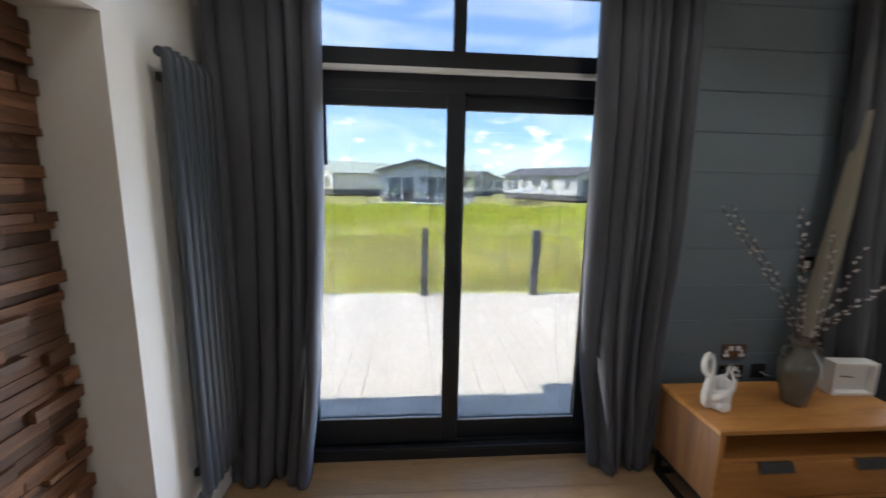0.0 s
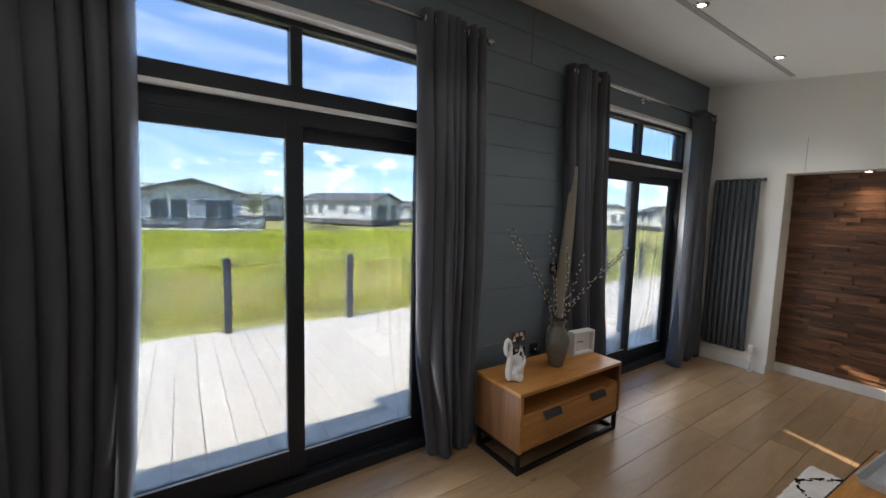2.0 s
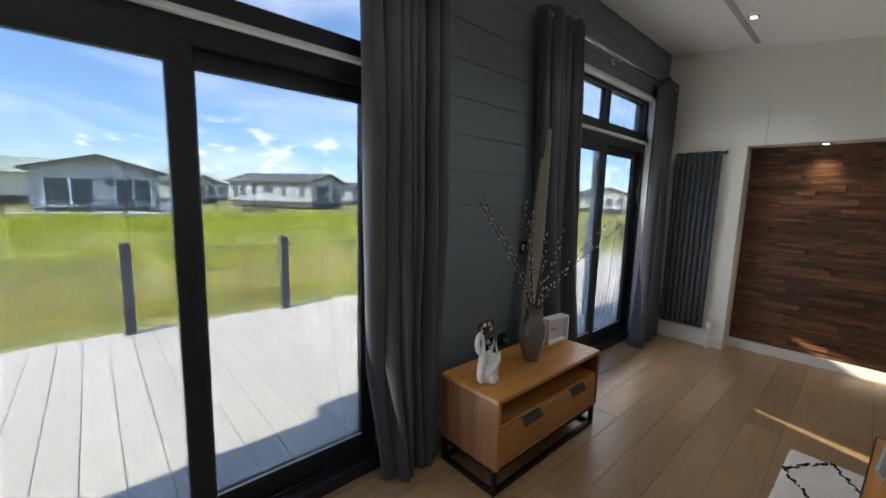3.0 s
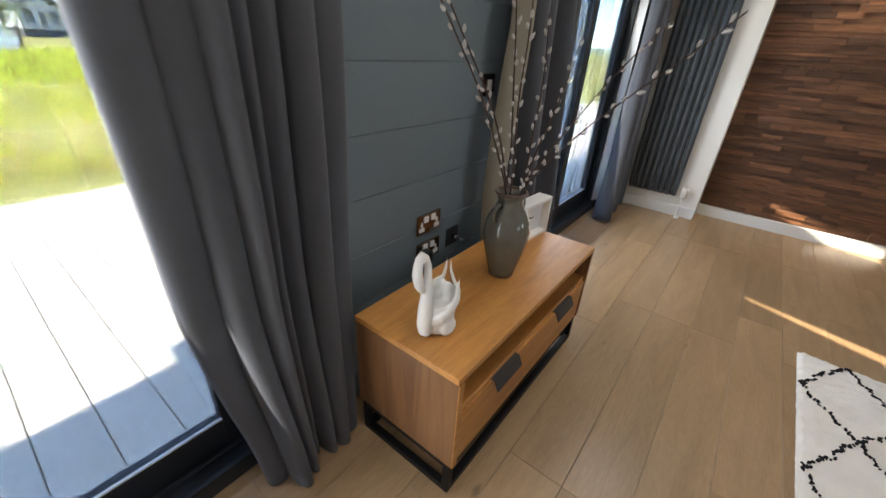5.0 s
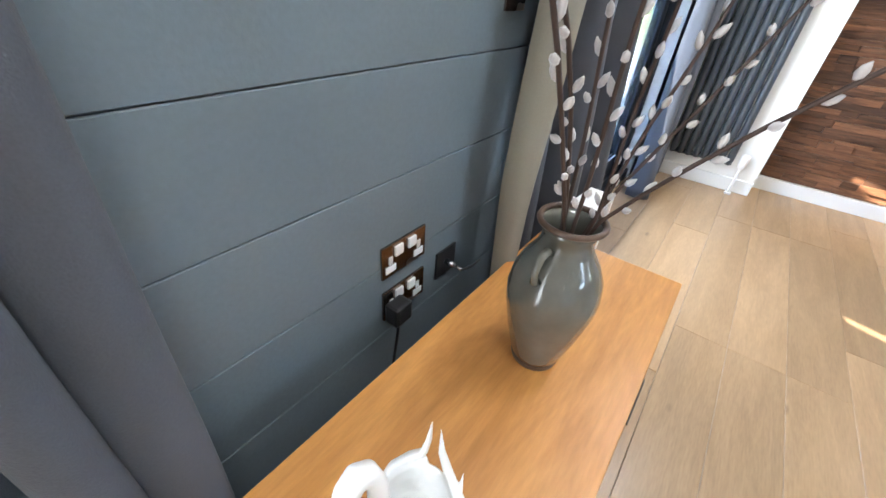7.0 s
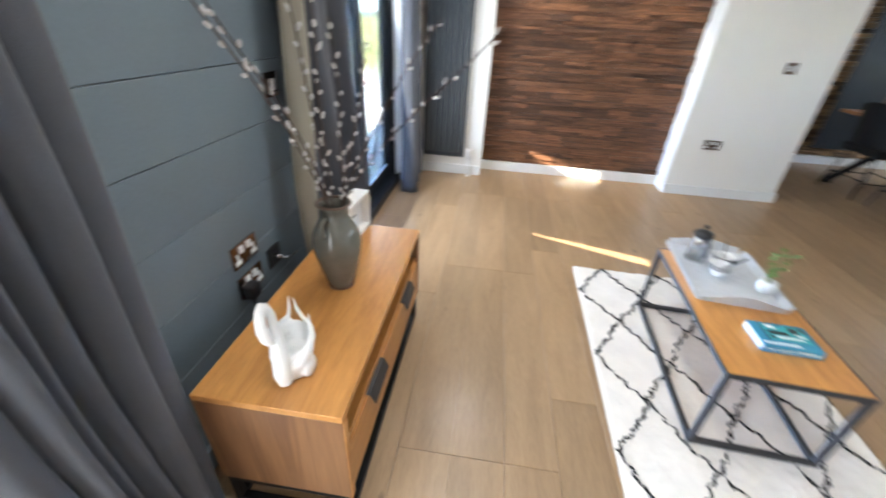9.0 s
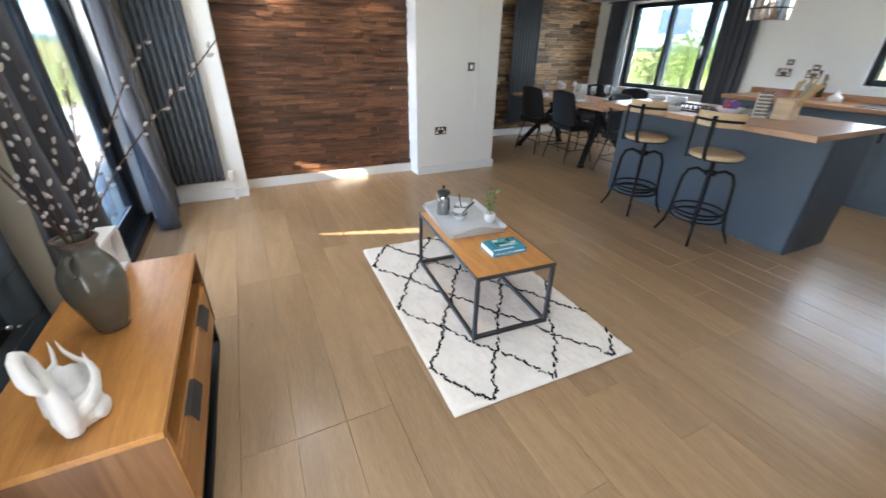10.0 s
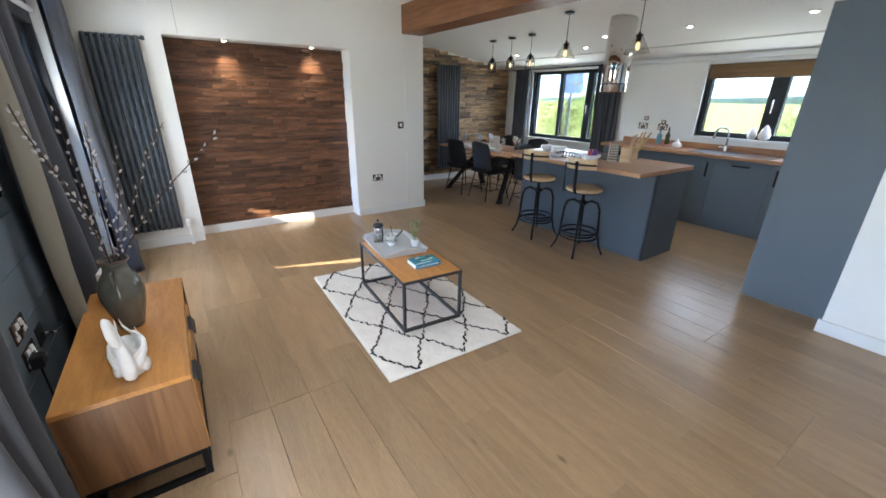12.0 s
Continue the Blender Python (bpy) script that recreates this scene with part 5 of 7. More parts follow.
bm = boxes((-0.045, -0.003, 0.084, 0.0, -0.001, 0.090), (0.0, -0.003, 0.082, 0.025, -0.001, 0.087))
part("hand", bm, M["plastic_black"], clock, "black clock pointer")

# ---- coffee table ----
tb = thing("coffee_table", pose(1.888, 0.375, 0.026, 0, 0, -4.0), "oak coffee table on a thin black steel frame", "table")
TL, TW, TH = 0.87, 0.45, 0.376
part("tabletop", boxes((0.004, -TW + 0.004, TH - 0.020, TL - 0.004, -0.004, TH), bevel=0.002), M["oak"], tb)
for x in (0, TL - 0.02):
    for y in (-TW, -0.02):
        part("leg", boxes((x, y, 0, x + 0.02, y + 0.02, TH - 0.021), bevel=0.0015), M["grey_metal"], tb)
part("bottom_rail", boxes((0.02, -TW, 0, TL - 0.02, -TW + 0.02, 0.02), bevel=0.0015), M["grey_metal"], tb)
part("bottom_rail", boxes((0.02, -0.02, 0, TL - 0.02, 0.0, 0.02), bevel=0.0015), M["grey_metal"], tb)
for x in (0, TL - 0.02):
    part("bottom_rail", boxes((x, -TW + 0.02, 0, x + 0.02, -0.02, 0.02), bevel=0.0015), M["grey_metal"], tb)
part("top_rail", boxes((0, -TW - 0.001, TH - 0.02, TL, -TW + 0.004, TH + 0.001), (0, -0.004, TH - 0.02, TL, 0.001, TH + 0.001), (-0.001, -TW, TH - 0.02, 0.004, 0, TH + 0.001), (TL - 0.004, -TW, TH - 0.02, TL + 0.001, 0, TH + 0.001)), M["grey_metal"], tb)
TT = 0.026 + TH

tray = thing("serving_tray", pose(2.545, 0.105, TT, 0, 0, -6), "grey washed wooden tray with cut-out grips", "tray")
part("bottom", boxes((-0.24, -0.165, 0.001, 0.24, 0.165, 0.011)), M["tray_wood"], tray)


def tray_side(pts, h_of, thick):
    bm = bmesh.new()
    (x0, y0), (x1, y1) = pts
    k = 14
    prev = None
    nx, ny = (y1 - y0), -(x1 - x0)
    ln = math.hypot(nx, ny)
    nx, ny = nx / ln * thick, ny / ln * thick
    for i in range(k + 1):
        t = i / k
        x, y, h = x0 + (x1 - x0) * t, y0 + (y1 - y0) * t, h_of(t)
        cur = [bm.verts.new((x, y, 0.0)), bm.verts.new((x + nx * 2.2, y + ny * 2.2, h)), bm.verts.new((x + nx * 3.2, y + ny * 3.2, h)), bm.verts.new((x + nx, y + ny, 0.0))]
        if prev:
            for a in range(4):
                bm.faces.new((prev[a], prev[(a + 1) % 4], cur[(a + 1) % 4], cur[a]))
        else:
            bm.faces.new(cur)
        prev = cur
    bm.faces.new(list(reversed(prev)))
    return bm


low, grip = (lambda t: 0.032), (lambda t: 0.034 + 0.026 * math.sin(math.pi * t) ** 2)
part("long_side", tray_side(((-0.24, -0.165), (0.24, -0.165)), low, 0.009), M["tray_wood"], tray)
part("long_side", tray_side(((0.24, 0.165), (-0.24, 0.165)), low, 0.009), M["tray_wood"], tray)
part("grip_side", tray_side(((0.24, -0.165), (0.24, 0.165)), grip, 0.009), M["tray_wood"], tray)
part("grip_side", tray_side(((-0.24, 0.165), (-0.24, -0.165)), grip, 0.009), M["tray_wood"], tray)
TZ = TT + 0.0115

press = thing("coffee_press", (2.655, 0.185, TZ), "glass coffee press with chrome bands and black lid", "coffee press")
part("beaker", lathe([(0.038, 0.012), (0.039, 0.015), (0.039, 0.135), (0.036, 0.135), (0.036, 0.02)], 20), M["glass_clear"], press)
part("cage", lathe([(0.0405, 0.085), (0.041, 0.086), (0.041, 0.125), (0.0405, 0.126), (0.0400, 0.120), (0.0400, 0.09)], 20), M["chrome"], press)
for k in range(4):
    a = k * math.pi / 2 + 0.4
    bm = bmesh.new()
    rod(bm, (0.041 * math.cos(a), 0.041 * math.sin(a), 0.0), (0.041 * math.cos(a), 0.041 * math.sin(a), 0.135), 0.004)
    part("strut", bm, M["chrome"], press)
part("foot_ring", lathe([(0.040, 0.0), (0.043, 0.002), (0.043, 0.012), (0.038, 0.013)], 20), M["chrome"], press)
part("lid", lathe([(0.043, 0.133), (0.045, 0.138), (0.040, 0.152), (0.015, 0.160), (0.006, 0.162)], 20), M["plastic_black"], press)
part("plunger_knob", lathe([(0.003, 0.160), (0.004, 0.170), (0.011, 0.174), (0.012, 0.183), (0.006, 0.190)], 14), M["plastic_black"], press)
bm = bmesh.new()
tube(bm, [(-0.041, 0.0, 0.125), (-0.075, 0.0, 0.12), (-0.078, 0.0, 0.06), (-0.044, 0.0, 0.03)], 0.007, 8)
part("handle", bm, M["plastic_black"], press)


def cup(at, label):
    root = thing("coffee_cup", at, label, "cup", "patterned cups on the tray")
    part("bowl", lathe([(0.022, 0.0), (0.026, 0.004), (0.040, 0.030), (0.046, 0.060), (0.043, 0.060), (0.036, 0.030), (0.02, 0.010)], 22), M["ceramic_white"], root)
    bm = bmesh.new()
    for k in range(16):
        a0 = 2 * math.pi * k / 16
        for zz, rr in ((0.042, 0.0440), (0.055, 0.0465)):
            c, s = math.cos(a0 + zz * 20), math.sin(a0 + zz * 20)
            box(bm, -0.0055, -0.0006, -0.004, 0.0055, 0.0012, 0.004, m=Matrix.Translation((rr * c, rr * s, zz)) @ Matrix.Rotation(math.atan2(s, c) - math.pi / 2, 4, "Z"))
    part("pattern", bm, M["plastic_black"], root, "black painted pattern")
    return root


cup((2.615, 0.075, TZ), "white cup with a black leaf pattern")
cup((2.525, 0.135, TZ), "white cup with a black leaf pattern")
for (x, y), (dx, dy, dz) in (((2.615, 0.075), (0.02, 0.01, 0.115)), ((2.525, 0.135), (-0.02, -0.085, 0.10))):
    bm = bmesh.new()
    tube(bm, [(x, y, TZ + 0.018), (x + dx * 0.5, y + dy * 0.5, TZ + 0.012 + dz * 0.55), (x + dx, y + dy, TZ + 0.01 + dz)], [0.004, 0.005, 0.007], 8, flat=0.6)
    tagged(part("spoon", bm, M["plastic_black"] if dy < 0 else M["bark"]), "small dark spoon standing in a cup", "spoon", "spoons in the cups")
pot = thing("plant_pot", (2.42, -0.02, TZ), "small white pot with a sprig of green leaves", "pot plant")
part("pot", lathe([(0.024, 0.0), (0.028, 0.003), (0.036, 0.03), (0.034, 0.055), (0.028, 0.06), (0.024, 0.05)], 18), M["ceramic_white"], pot)
bm = bmesh.new()
rng = random.Random(5)
for k in range(4):
    tube(bm, [(0, 0, 0.04), (0.01 * math.cos(k * 1.6), 0.01 * math.sin(k * 1.6), 0.09), (0.03 * math.cos(k * 1.6), 0.03 * math.sin(k * 1.6), 0.13 + 0.02 * k)], [0.002, 0.0018, 0.001], 5)
part("stem", bm, M["leaf"], pot)
for k in range(22):
    t = rng.random()
    a = rng.random() * 6.28
    c = Vector((0.03 * math.cos(a) * (0.3 + t), 0.03 * math.sin(a) * (0.3 + t), 0.085 + 0.120 * t))
    q = Euler((rng.uniform(-0.9, 0.9), rng.uniform(-0.9, 0.9), a)).to_matrix()
    bm = bmesh.new()
    sh = ((-0.016, 0, 0), (-0.006, -0.008, 0.003), (0.008, -0.007, 0.003), (0.018, 0, -0.003), (0.008, 0.007, 0.003), (-0.006, 0.008, 0.003))
    top = [bm.verts.new(c + q @ Vector(p)) for p in sh]
    bot = [bm.verts.new(c + q @ (Vector(p) - Vector((0, 0, 0.001)))) for p in sh]
    bm.faces.new(top)
    bm.faces.new(list(reversed(bot)))
    for i in range(6):
        bm.faces.new((top[i], bot[i], bot[(i + 1) % 6], top[(i + 1) % 6]))
    part("leaf", bm, M["leaf"], pot)

book = thing("book", pose(2.092, 0.095, TT + 0.001, 0, 0, -93), "blue paperback book with a teal cover picture", "book")
part("pages", boxes((-0.098, -0.062, 0.003, 0.098, 0.066, 0.029)), M["paper"], book)
part("cover", boxes((-0.10, -0.066, 0.0, 0.10, 0.068, 0.003), (-0.10, -0.066, 0.029, 0.10, 0.068, 0.032), (-0.10, -0.069, 0.0, 0.10, -0.066, 0.032), bevel=0.0006), M["book_blue"], book)
part("cover_picture", boxes((-0.06, -0.03, 0.032, 0.085, 0.058, 0.0326)), M["book_teal"], book, "teal printed picture")
part("cover_frame", boxes((-0.066, -0.036, 0.0320, -0.060, 0.062, 0.0325), (0.085, -0.036, 0.0320, 0.09, 0.062, 0.0325), (-0.06, 0.058, 0.0320, 0.085, 0.062, 0.0325), (-0.05, 0.0, 0.0326, 0.02, 0.02, 0.033), (0.03, 0.02, 0.0326, 0.06, 0.05, 0.033)), M["plastic_black"], book)
part("cover_print", boxes((-0.09, -0.058, 0.032, 0.03, -0.046, 0.0326), (0.03, -0.0696, 0.012, 0.085, -0.069, 0.020), (-0.03, -0.02, 0.0326, 0.06, -0.008, 0.033)), M["plastic_white"], book, "pale printed bars of lettering")

for k, (x, y, w, h, mat_) in enumerate(((-0.045, 0.036, 0.030, 0.018, "plastic_white"), (-0.005, 0.044, 0.022, 0.010, "book_blue"), (0.045, -0.002, 0.030, 0.014, "plastic_white"), (0.070, 0.030, 0.012, 0.022, "plastic_black"), (-0.052, -0.022, 0.014, 0.016, "plastic_black"))):
    part("cover_patch", boxes((x, y, 0.0326, x + w, y + h, 0.0329)), M[mat_], book)


def lettering(text, size, material, parent, m):
    """Raised print: a line of text as a mesh, lying in local x and y."""
    c = bpy.data.curves.new("lettering", "FONT")
    c.body, c.size, c.extrude = text, size, 0.0003
    tmp = bpy.data.objects.new("lettering", c)
    me = bpy.data.meshes.new_from_object(tmp)
    bpy.data.objects.remove(tmp)
    me.materials.clear()
    me.materials.append(material)
    ob = new("lettering", me)
    ob.parent = parent
    ob.matrix_basis = m
    return ob


lettering("THE HOLIDAY", 0.019, M["plastic_white"], book, pose(-0.092, -0.0692, 0.009, 90, 0, 0))

# ---- rug: cream pile with a broken black diamond lattice ----
rug = thing("rug", pose(1.527, 0.665, 0.0, 0, 0, -1.6), "cream shaggy rug with a black diamond lattice", "rug")
RL_, RW_ = 1.60, 1.01
bm = bmesh.new()
nx_, ny_ = 130, 84
rng = random.Random(9)
grid = []
for i in range(nx_ + 1):
    col = []
    for j in range(ny_ + 1):
        edge = i in (0, nx_) or j in (0, ny_)
        jx, jy = (rng.uniform(-0.004, 0.004), rng.uniform(-0.004, 0.004))
        z = 0.006 if edge else 0.018 + rng.uniform(-0.0035, 0.0035) + 0.002 * math.sin(i * 0.35) * math.sin(j * 0.4)
        col.append(bm.verts.new((RL_ * i / nx_ + jx, -RW_ * j / ny_ + jy, z)))
    grid.append(col)
for i in range(nx_):
    for j in range(ny_):
        f = bm.faces.new((grid[i][j], grid[i + 1][j], grid[i + 1][j + 1], grid[i][j + 1]))
        f.smooth = True
bott = [bm.verts.new(p) for p in ((0, 0, 0.001), (RL_, 0, 0.001), (RL_, -RW_, 0.001), (0, -RW_, 0.001))]
bm.faces.new(bott)
part("woven_body", bm, M["rug"], rug)


def tufts(p0, p1, seed):
    """A wobbly line of black tufts across the pile."""
    r = random.Random(seed)
    bm = bmesh.new()
    p0, p1 = Vector((*p0, 0)), Vector((*p1, 0))
    ln = (p1 - p0).length
    d = (p1 - p0).normalized()
    nrm = Vector((-d.y, d.x, 0))
    k = int(ln / 0.0065)
    for i in range(k):
        t = i / k
        c = p0.lerp(p1, t) + nrm * (0.008 * math.sin(t * ln * 16 + seed) + 0.004 * math.sin(t * ln * 43 + seed * 2) + 0.004 * (1 if math.sin(t * ln * 95 + seed) > 0 else -1) + r.uniform(-0.005, 0.005))
        if not (0.004 < c.x < RL_ - 0.004 and -RW_ + 0.004 < c.y < -0.004) or r.random() < 0.18:
            continue
        w, l2, a = r.uniform(0.003, 0.005), r.uniform(0.0035, 0.0065), r.uniform(0, 3.14)
        box(bm, -l2, -w / 1.4, 0.016, l2, w / 1.4, 0.0225 + r.uniform(0, 0.003), m=Matrix.Translation(c) @ Matrix.Rotation(a, 4, "Z"))
    return bm


# diamonds: crossing families of slanting lines
segs = []
for k in range(-8, 9):
    y0 = -0.181 - 0.349 * k
    for sg in (-1, 1):
        segs.append(((0.0, y0), (RL_, y0 + sg * RL_ * 0.66)))
for n_, (p, q) in enumerate(segs):
    if min(p[1], q[1]) > 0 or max(p[1], q[1]) < -RW_:
        continue
    bm = tufts(p, q, n_ + 1)
    if len(bm.verts):
        part("lattice_line", bm, M["rug_black"], rug, "black tufted line")["kind"] = "stuff"
    else:
        bm.free()


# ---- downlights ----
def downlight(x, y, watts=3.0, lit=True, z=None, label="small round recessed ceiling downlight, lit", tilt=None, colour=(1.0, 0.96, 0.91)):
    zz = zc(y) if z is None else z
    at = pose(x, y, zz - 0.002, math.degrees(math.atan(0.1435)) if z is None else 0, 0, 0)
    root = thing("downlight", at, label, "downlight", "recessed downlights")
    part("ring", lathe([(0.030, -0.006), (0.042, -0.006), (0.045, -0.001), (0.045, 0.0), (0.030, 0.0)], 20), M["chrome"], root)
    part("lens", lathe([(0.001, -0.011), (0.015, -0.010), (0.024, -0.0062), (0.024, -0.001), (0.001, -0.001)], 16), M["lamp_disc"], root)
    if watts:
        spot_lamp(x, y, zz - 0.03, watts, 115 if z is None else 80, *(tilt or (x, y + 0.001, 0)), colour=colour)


LW = 0.34
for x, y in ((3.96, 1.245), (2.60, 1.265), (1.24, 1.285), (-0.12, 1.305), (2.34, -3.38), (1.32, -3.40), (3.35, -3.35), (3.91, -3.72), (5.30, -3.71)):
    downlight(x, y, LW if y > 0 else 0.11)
for y in (0.80, -0.10):
    downlight(4.90, y, 0.24, z=REC_Z, label="small recessed downlight in the recess soffit, lit", tilt=(5.02, y, 1.5), colour=(1.0, 0.80, 0.55))
    downlight(-0.93, y, 0.05, z=REC_Z, label="small recessed downlight in the recess soffit, lit", tilt=(-1.06, y, 1.2))


# ---- kitchen ----
def unit(name, x0, x1, y0, y1, z0, z1, face_y, label, door_mat, handle):
    """A base unit: carcass, one door, one handle. face_y: the front plane (towards +y)."""
    root = thing(name, ((x0 + x1) / 2, (y0 + y1) / 2, 0), label, "kitchen unit", "kitchen base units")
    cx, cy = (x0 + x1) / 2, (y0 + y1) / 2
    part("carcass", boxes((x0 - cx, y0 - cy, z0, x1 - cx, face_y - 0.02 - cy, z1)), door_mat, root)
    part("plinth", boxes((x0 - cx, face_y - 0.075 - cy, 0.0, x1 - cx, face_y - 0.055 - cy, z0)), M["unit_blue"], root)
    door = part("door", boxes((x0 + 0.002 - cx, face_y - 0.019 - cy, z0 + 0.004, x1 - 0.002 - cx, face_y - cy, z1 - 0.012), bevel=0.0015), door_mat, root)
    fy = face_y - cy
    if handle == "h":
        b = boxes((-0.09, fy + 0.004, z1 - 0.075, 0.09, fy + 0.026, z1 - 0.060), (-0.09, fy, z1 - 0.075, -0.075, fy + 0.02, z1 - 0.06), (0.075, fy, z1 - 0.075, 0.09, fy + 0.02, z1 - 0.06), bevel=0.002)
    else:
        hx = (x0 + 0.06 - cx) if handle == "l" else (x1 - 0.06 - cx)
        b = boxes((hx - 0.008, fy + 0.004, z1 - 0.24, hx + 0.008, fy + 0.026, z1 - 0.06), (hx - 0.008, fy, z1 - 0.24, hx + 0.008, fy + 0.02, z1 - 0.225), (hx - 0.008, fy, z1 - 0.075, hx + 0.008, fy + 0.02, z1 - 0.06), bevel=0.002)
    part("handle", b, M["black_metal"], door, "black bar handle")
    return root


FY = -4.045
for x0, x1, h in ((0.92, 1.45, "r"), (1.45, 2.045, "h"), (2.045, 2.645, "l"), (2.645, 3.245, "r"), (3.245, 3.60, "l")):
    unit("base_unit", x0, x1, WALL_S, FY, 0.145, 0.88, FY, "matt blue-grey base unit with a black handle", M["unit_blue"], h)
wt = thing("worktop", (2.26, -4.32, 0.88), "long oak kitchen worktop with an upstand", "worktop")
part("slab", boxes((-1.36, -0.30, 0.0, 1.38, 0.305, 0.04), bevel=0.003), M["worktop"], wt)
part("upstand", boxes((-1.36, -0.298, 0.04, 1.38, -0.276, 0.11), bevel=0.002), M["worktop"], wt)
sink = thing("sink", (1.95, -4.30, 0.92), "black inset sink with a ribbed drainer", "sink")
part("rim", boxes((-0.46, -0.22, 0.0, 0.46, -0.19, 0.006), (-0.46, 0.19, 0.0, 0.46, 0.22, 0.006), (-0.46, -0.19, 0.0, -0.43, 0.19, 0.006), (0.43, -0.19, 0.0, 0.46, 0.19, 0.006), (-0.02, -0.19, 0.0, 0.02, 0.19, 0.006), bevel=0.002), M["plastic_black"], sink)
part("basin", boxes((0.02, -0.19, 0.0005, 0.43, 0.19, 0.002)), M["plastic_black"], sink)
part("drainer", boxes(*[(-0.42 + k * 0.04, -0.18, 0.0005, -0.405 + k * 0.04, 0.18, 0.004) for k in range(10)]), M["plastic_black"], sink)
tap = thing("mixer_tap", (2.12, -4.46, 0.92), "chrome swan-neck kitchen mixer tap", "tap")
bm = bmesh.new()
tube(bm, [(0, 0, 0.0), (0, 0, 0.20)] + [(0.06 - 0.06 * math.cos(a), 0.05 - 0.05 * math.cos(a), 0.20 + 0.10 * math.sin(a)) for a in [k * math.pi / 10 for k in range(1, 10)]] + [(0.12, 0.10, 0.19), (0.12, 0.10, 0.16)], 0.012, 10)
part("spout", bm, M["chrome"], tap)
part("body", lathe([(0.028, 0.0), (0.028, 0.008), (0.018, 0.012), (0.018, 0.07), (0.012, 0.08)], 16), M["chrome"], tap)
for s in (-1, 1):
    bm = bmesh.new()
    rod(bm, (s * 0.015, 0, 0.05), (s * 0.06, 0.01, 0.055), 0.007)
    rod(bm, (s * 0.06, 0.01, 0.055), (s * 0.075, 0.012, 0.056), 0.013)
    part("lever", bm, M["chrome"], tap)
blind = thing("roman_blind", ((kw[0] + kw[1]) / 2, WALL_S - 0.03, 0), "folded brown woven roman blind at the window head", "blind")
hw = (kw[1] - kw[0]) / 2
part("headrail", boxes((-hw + 0.01, -0.02, 1.945, hw - 0.01, 0.02, 1.975), bevel=0.003), M["blind"], blind)
for k, (za, zb_, yy) in enumerate(((1.905, 1.955, 0.02), (1.865, 1.925, 0.028), (1.80, 1.89, 0.022))):
    part("fold", boxes((-hw + 0.01, yy - 0.012, za, hw - 0.01, yy, zb_), bevel=0.005), M["blind"], blind)

tall = thing("tall_unit", (0.655, -2.65, 0), "tall plain blue-grey larder unit", "tall unit")
part("end_panel", boxes((-0.265, 0.27, 0.0, 0.262, 0.308, 2.14), bevel=0.002), M["unit_blue"], tall)
part("carcass", boxes((-0.265, -0.30, 0.0, 0.23, 0.27, 2.12)), M["unit_blue"], tall)
for za, zb_ in ((0.15, 1.28), (1.284, 2.12)):
    part("door", boxes((0.232, -0.295, za, 0.252, 0.268, zb_), bevel=0.002), M["unit_blue"], tall)
part("plinth", boxes((0.23, -0.295, 0.0, 0.236, 0.268, 0.146)), M["unit_blue"], tall)
for za in (1.10, 1.32):
    part("handle", boxes((0.256, 0.20, za, 0.278, 0.214, za + 0.15), bevel=0.002), M["black_metal"], tall, "black bar handle")
bm = boxes((0.392, -2.345, 2.142, 0.917, -2.335, 2.42))
structure("bulkhead", bm, M["wall_white"], "white bulkhead above the tall unit", "bulkhead")

isl = thing("kitchen_island", (2.66, -2.54, 0), "blue-grey panelled kitchen island", "kitchen island")
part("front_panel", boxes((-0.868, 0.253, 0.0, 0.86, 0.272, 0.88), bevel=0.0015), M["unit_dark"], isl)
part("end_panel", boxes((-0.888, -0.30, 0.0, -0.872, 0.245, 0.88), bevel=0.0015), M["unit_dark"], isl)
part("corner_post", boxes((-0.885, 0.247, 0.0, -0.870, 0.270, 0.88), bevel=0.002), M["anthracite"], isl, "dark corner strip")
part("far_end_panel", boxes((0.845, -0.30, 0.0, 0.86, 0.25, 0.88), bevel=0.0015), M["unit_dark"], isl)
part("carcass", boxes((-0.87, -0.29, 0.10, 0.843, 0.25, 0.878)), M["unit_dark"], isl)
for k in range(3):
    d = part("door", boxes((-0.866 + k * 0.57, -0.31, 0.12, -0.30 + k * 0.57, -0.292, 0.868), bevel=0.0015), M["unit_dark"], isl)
    part("handle", boxes((-0.66 + k * 0.57, -0.335, 0.80, -0.50 + k * 0.57, -0.313, 0.812), bevel=0.002), M["black_metal"], d, "black bar handle")
iw = thing("island_worktop", (2.64, -2.39, 0.88), "oak island worktop with a breakfast overhang", "worktop")
part("slab", boxes((-0.893, -0.475, 0.0, 0.90, 0.475, 0.04), bevel=0.003), M["worktop"], iw)

# extractor
hood = thing("extractor_hood", (2.78, -2.85, 0), "mirror steel cylinder extractor hanging over the island", "extractor hood")
part("drum", lathe([(0.136, 1.605), (0.140, 1.61), (0.140, 2.39), (0.126, 2.39), (0.126, 1.65), (0.07, 1.645)], 40), M["steel"], hood)
part("band", lathe([(0.1412, 1.685), (0.1422, 1.688), (0.1422, 1.693), (0.1412, 1.696), (0.140, 1.69)], 40), M["plastic_black"], hood, "thin dark seam")
part("filter", lathe([(0.002, 1.630), (0.125, 1.630), (0.125, 1.640), (0.002, 1.640)], 32), M["grey_metal"], hood)


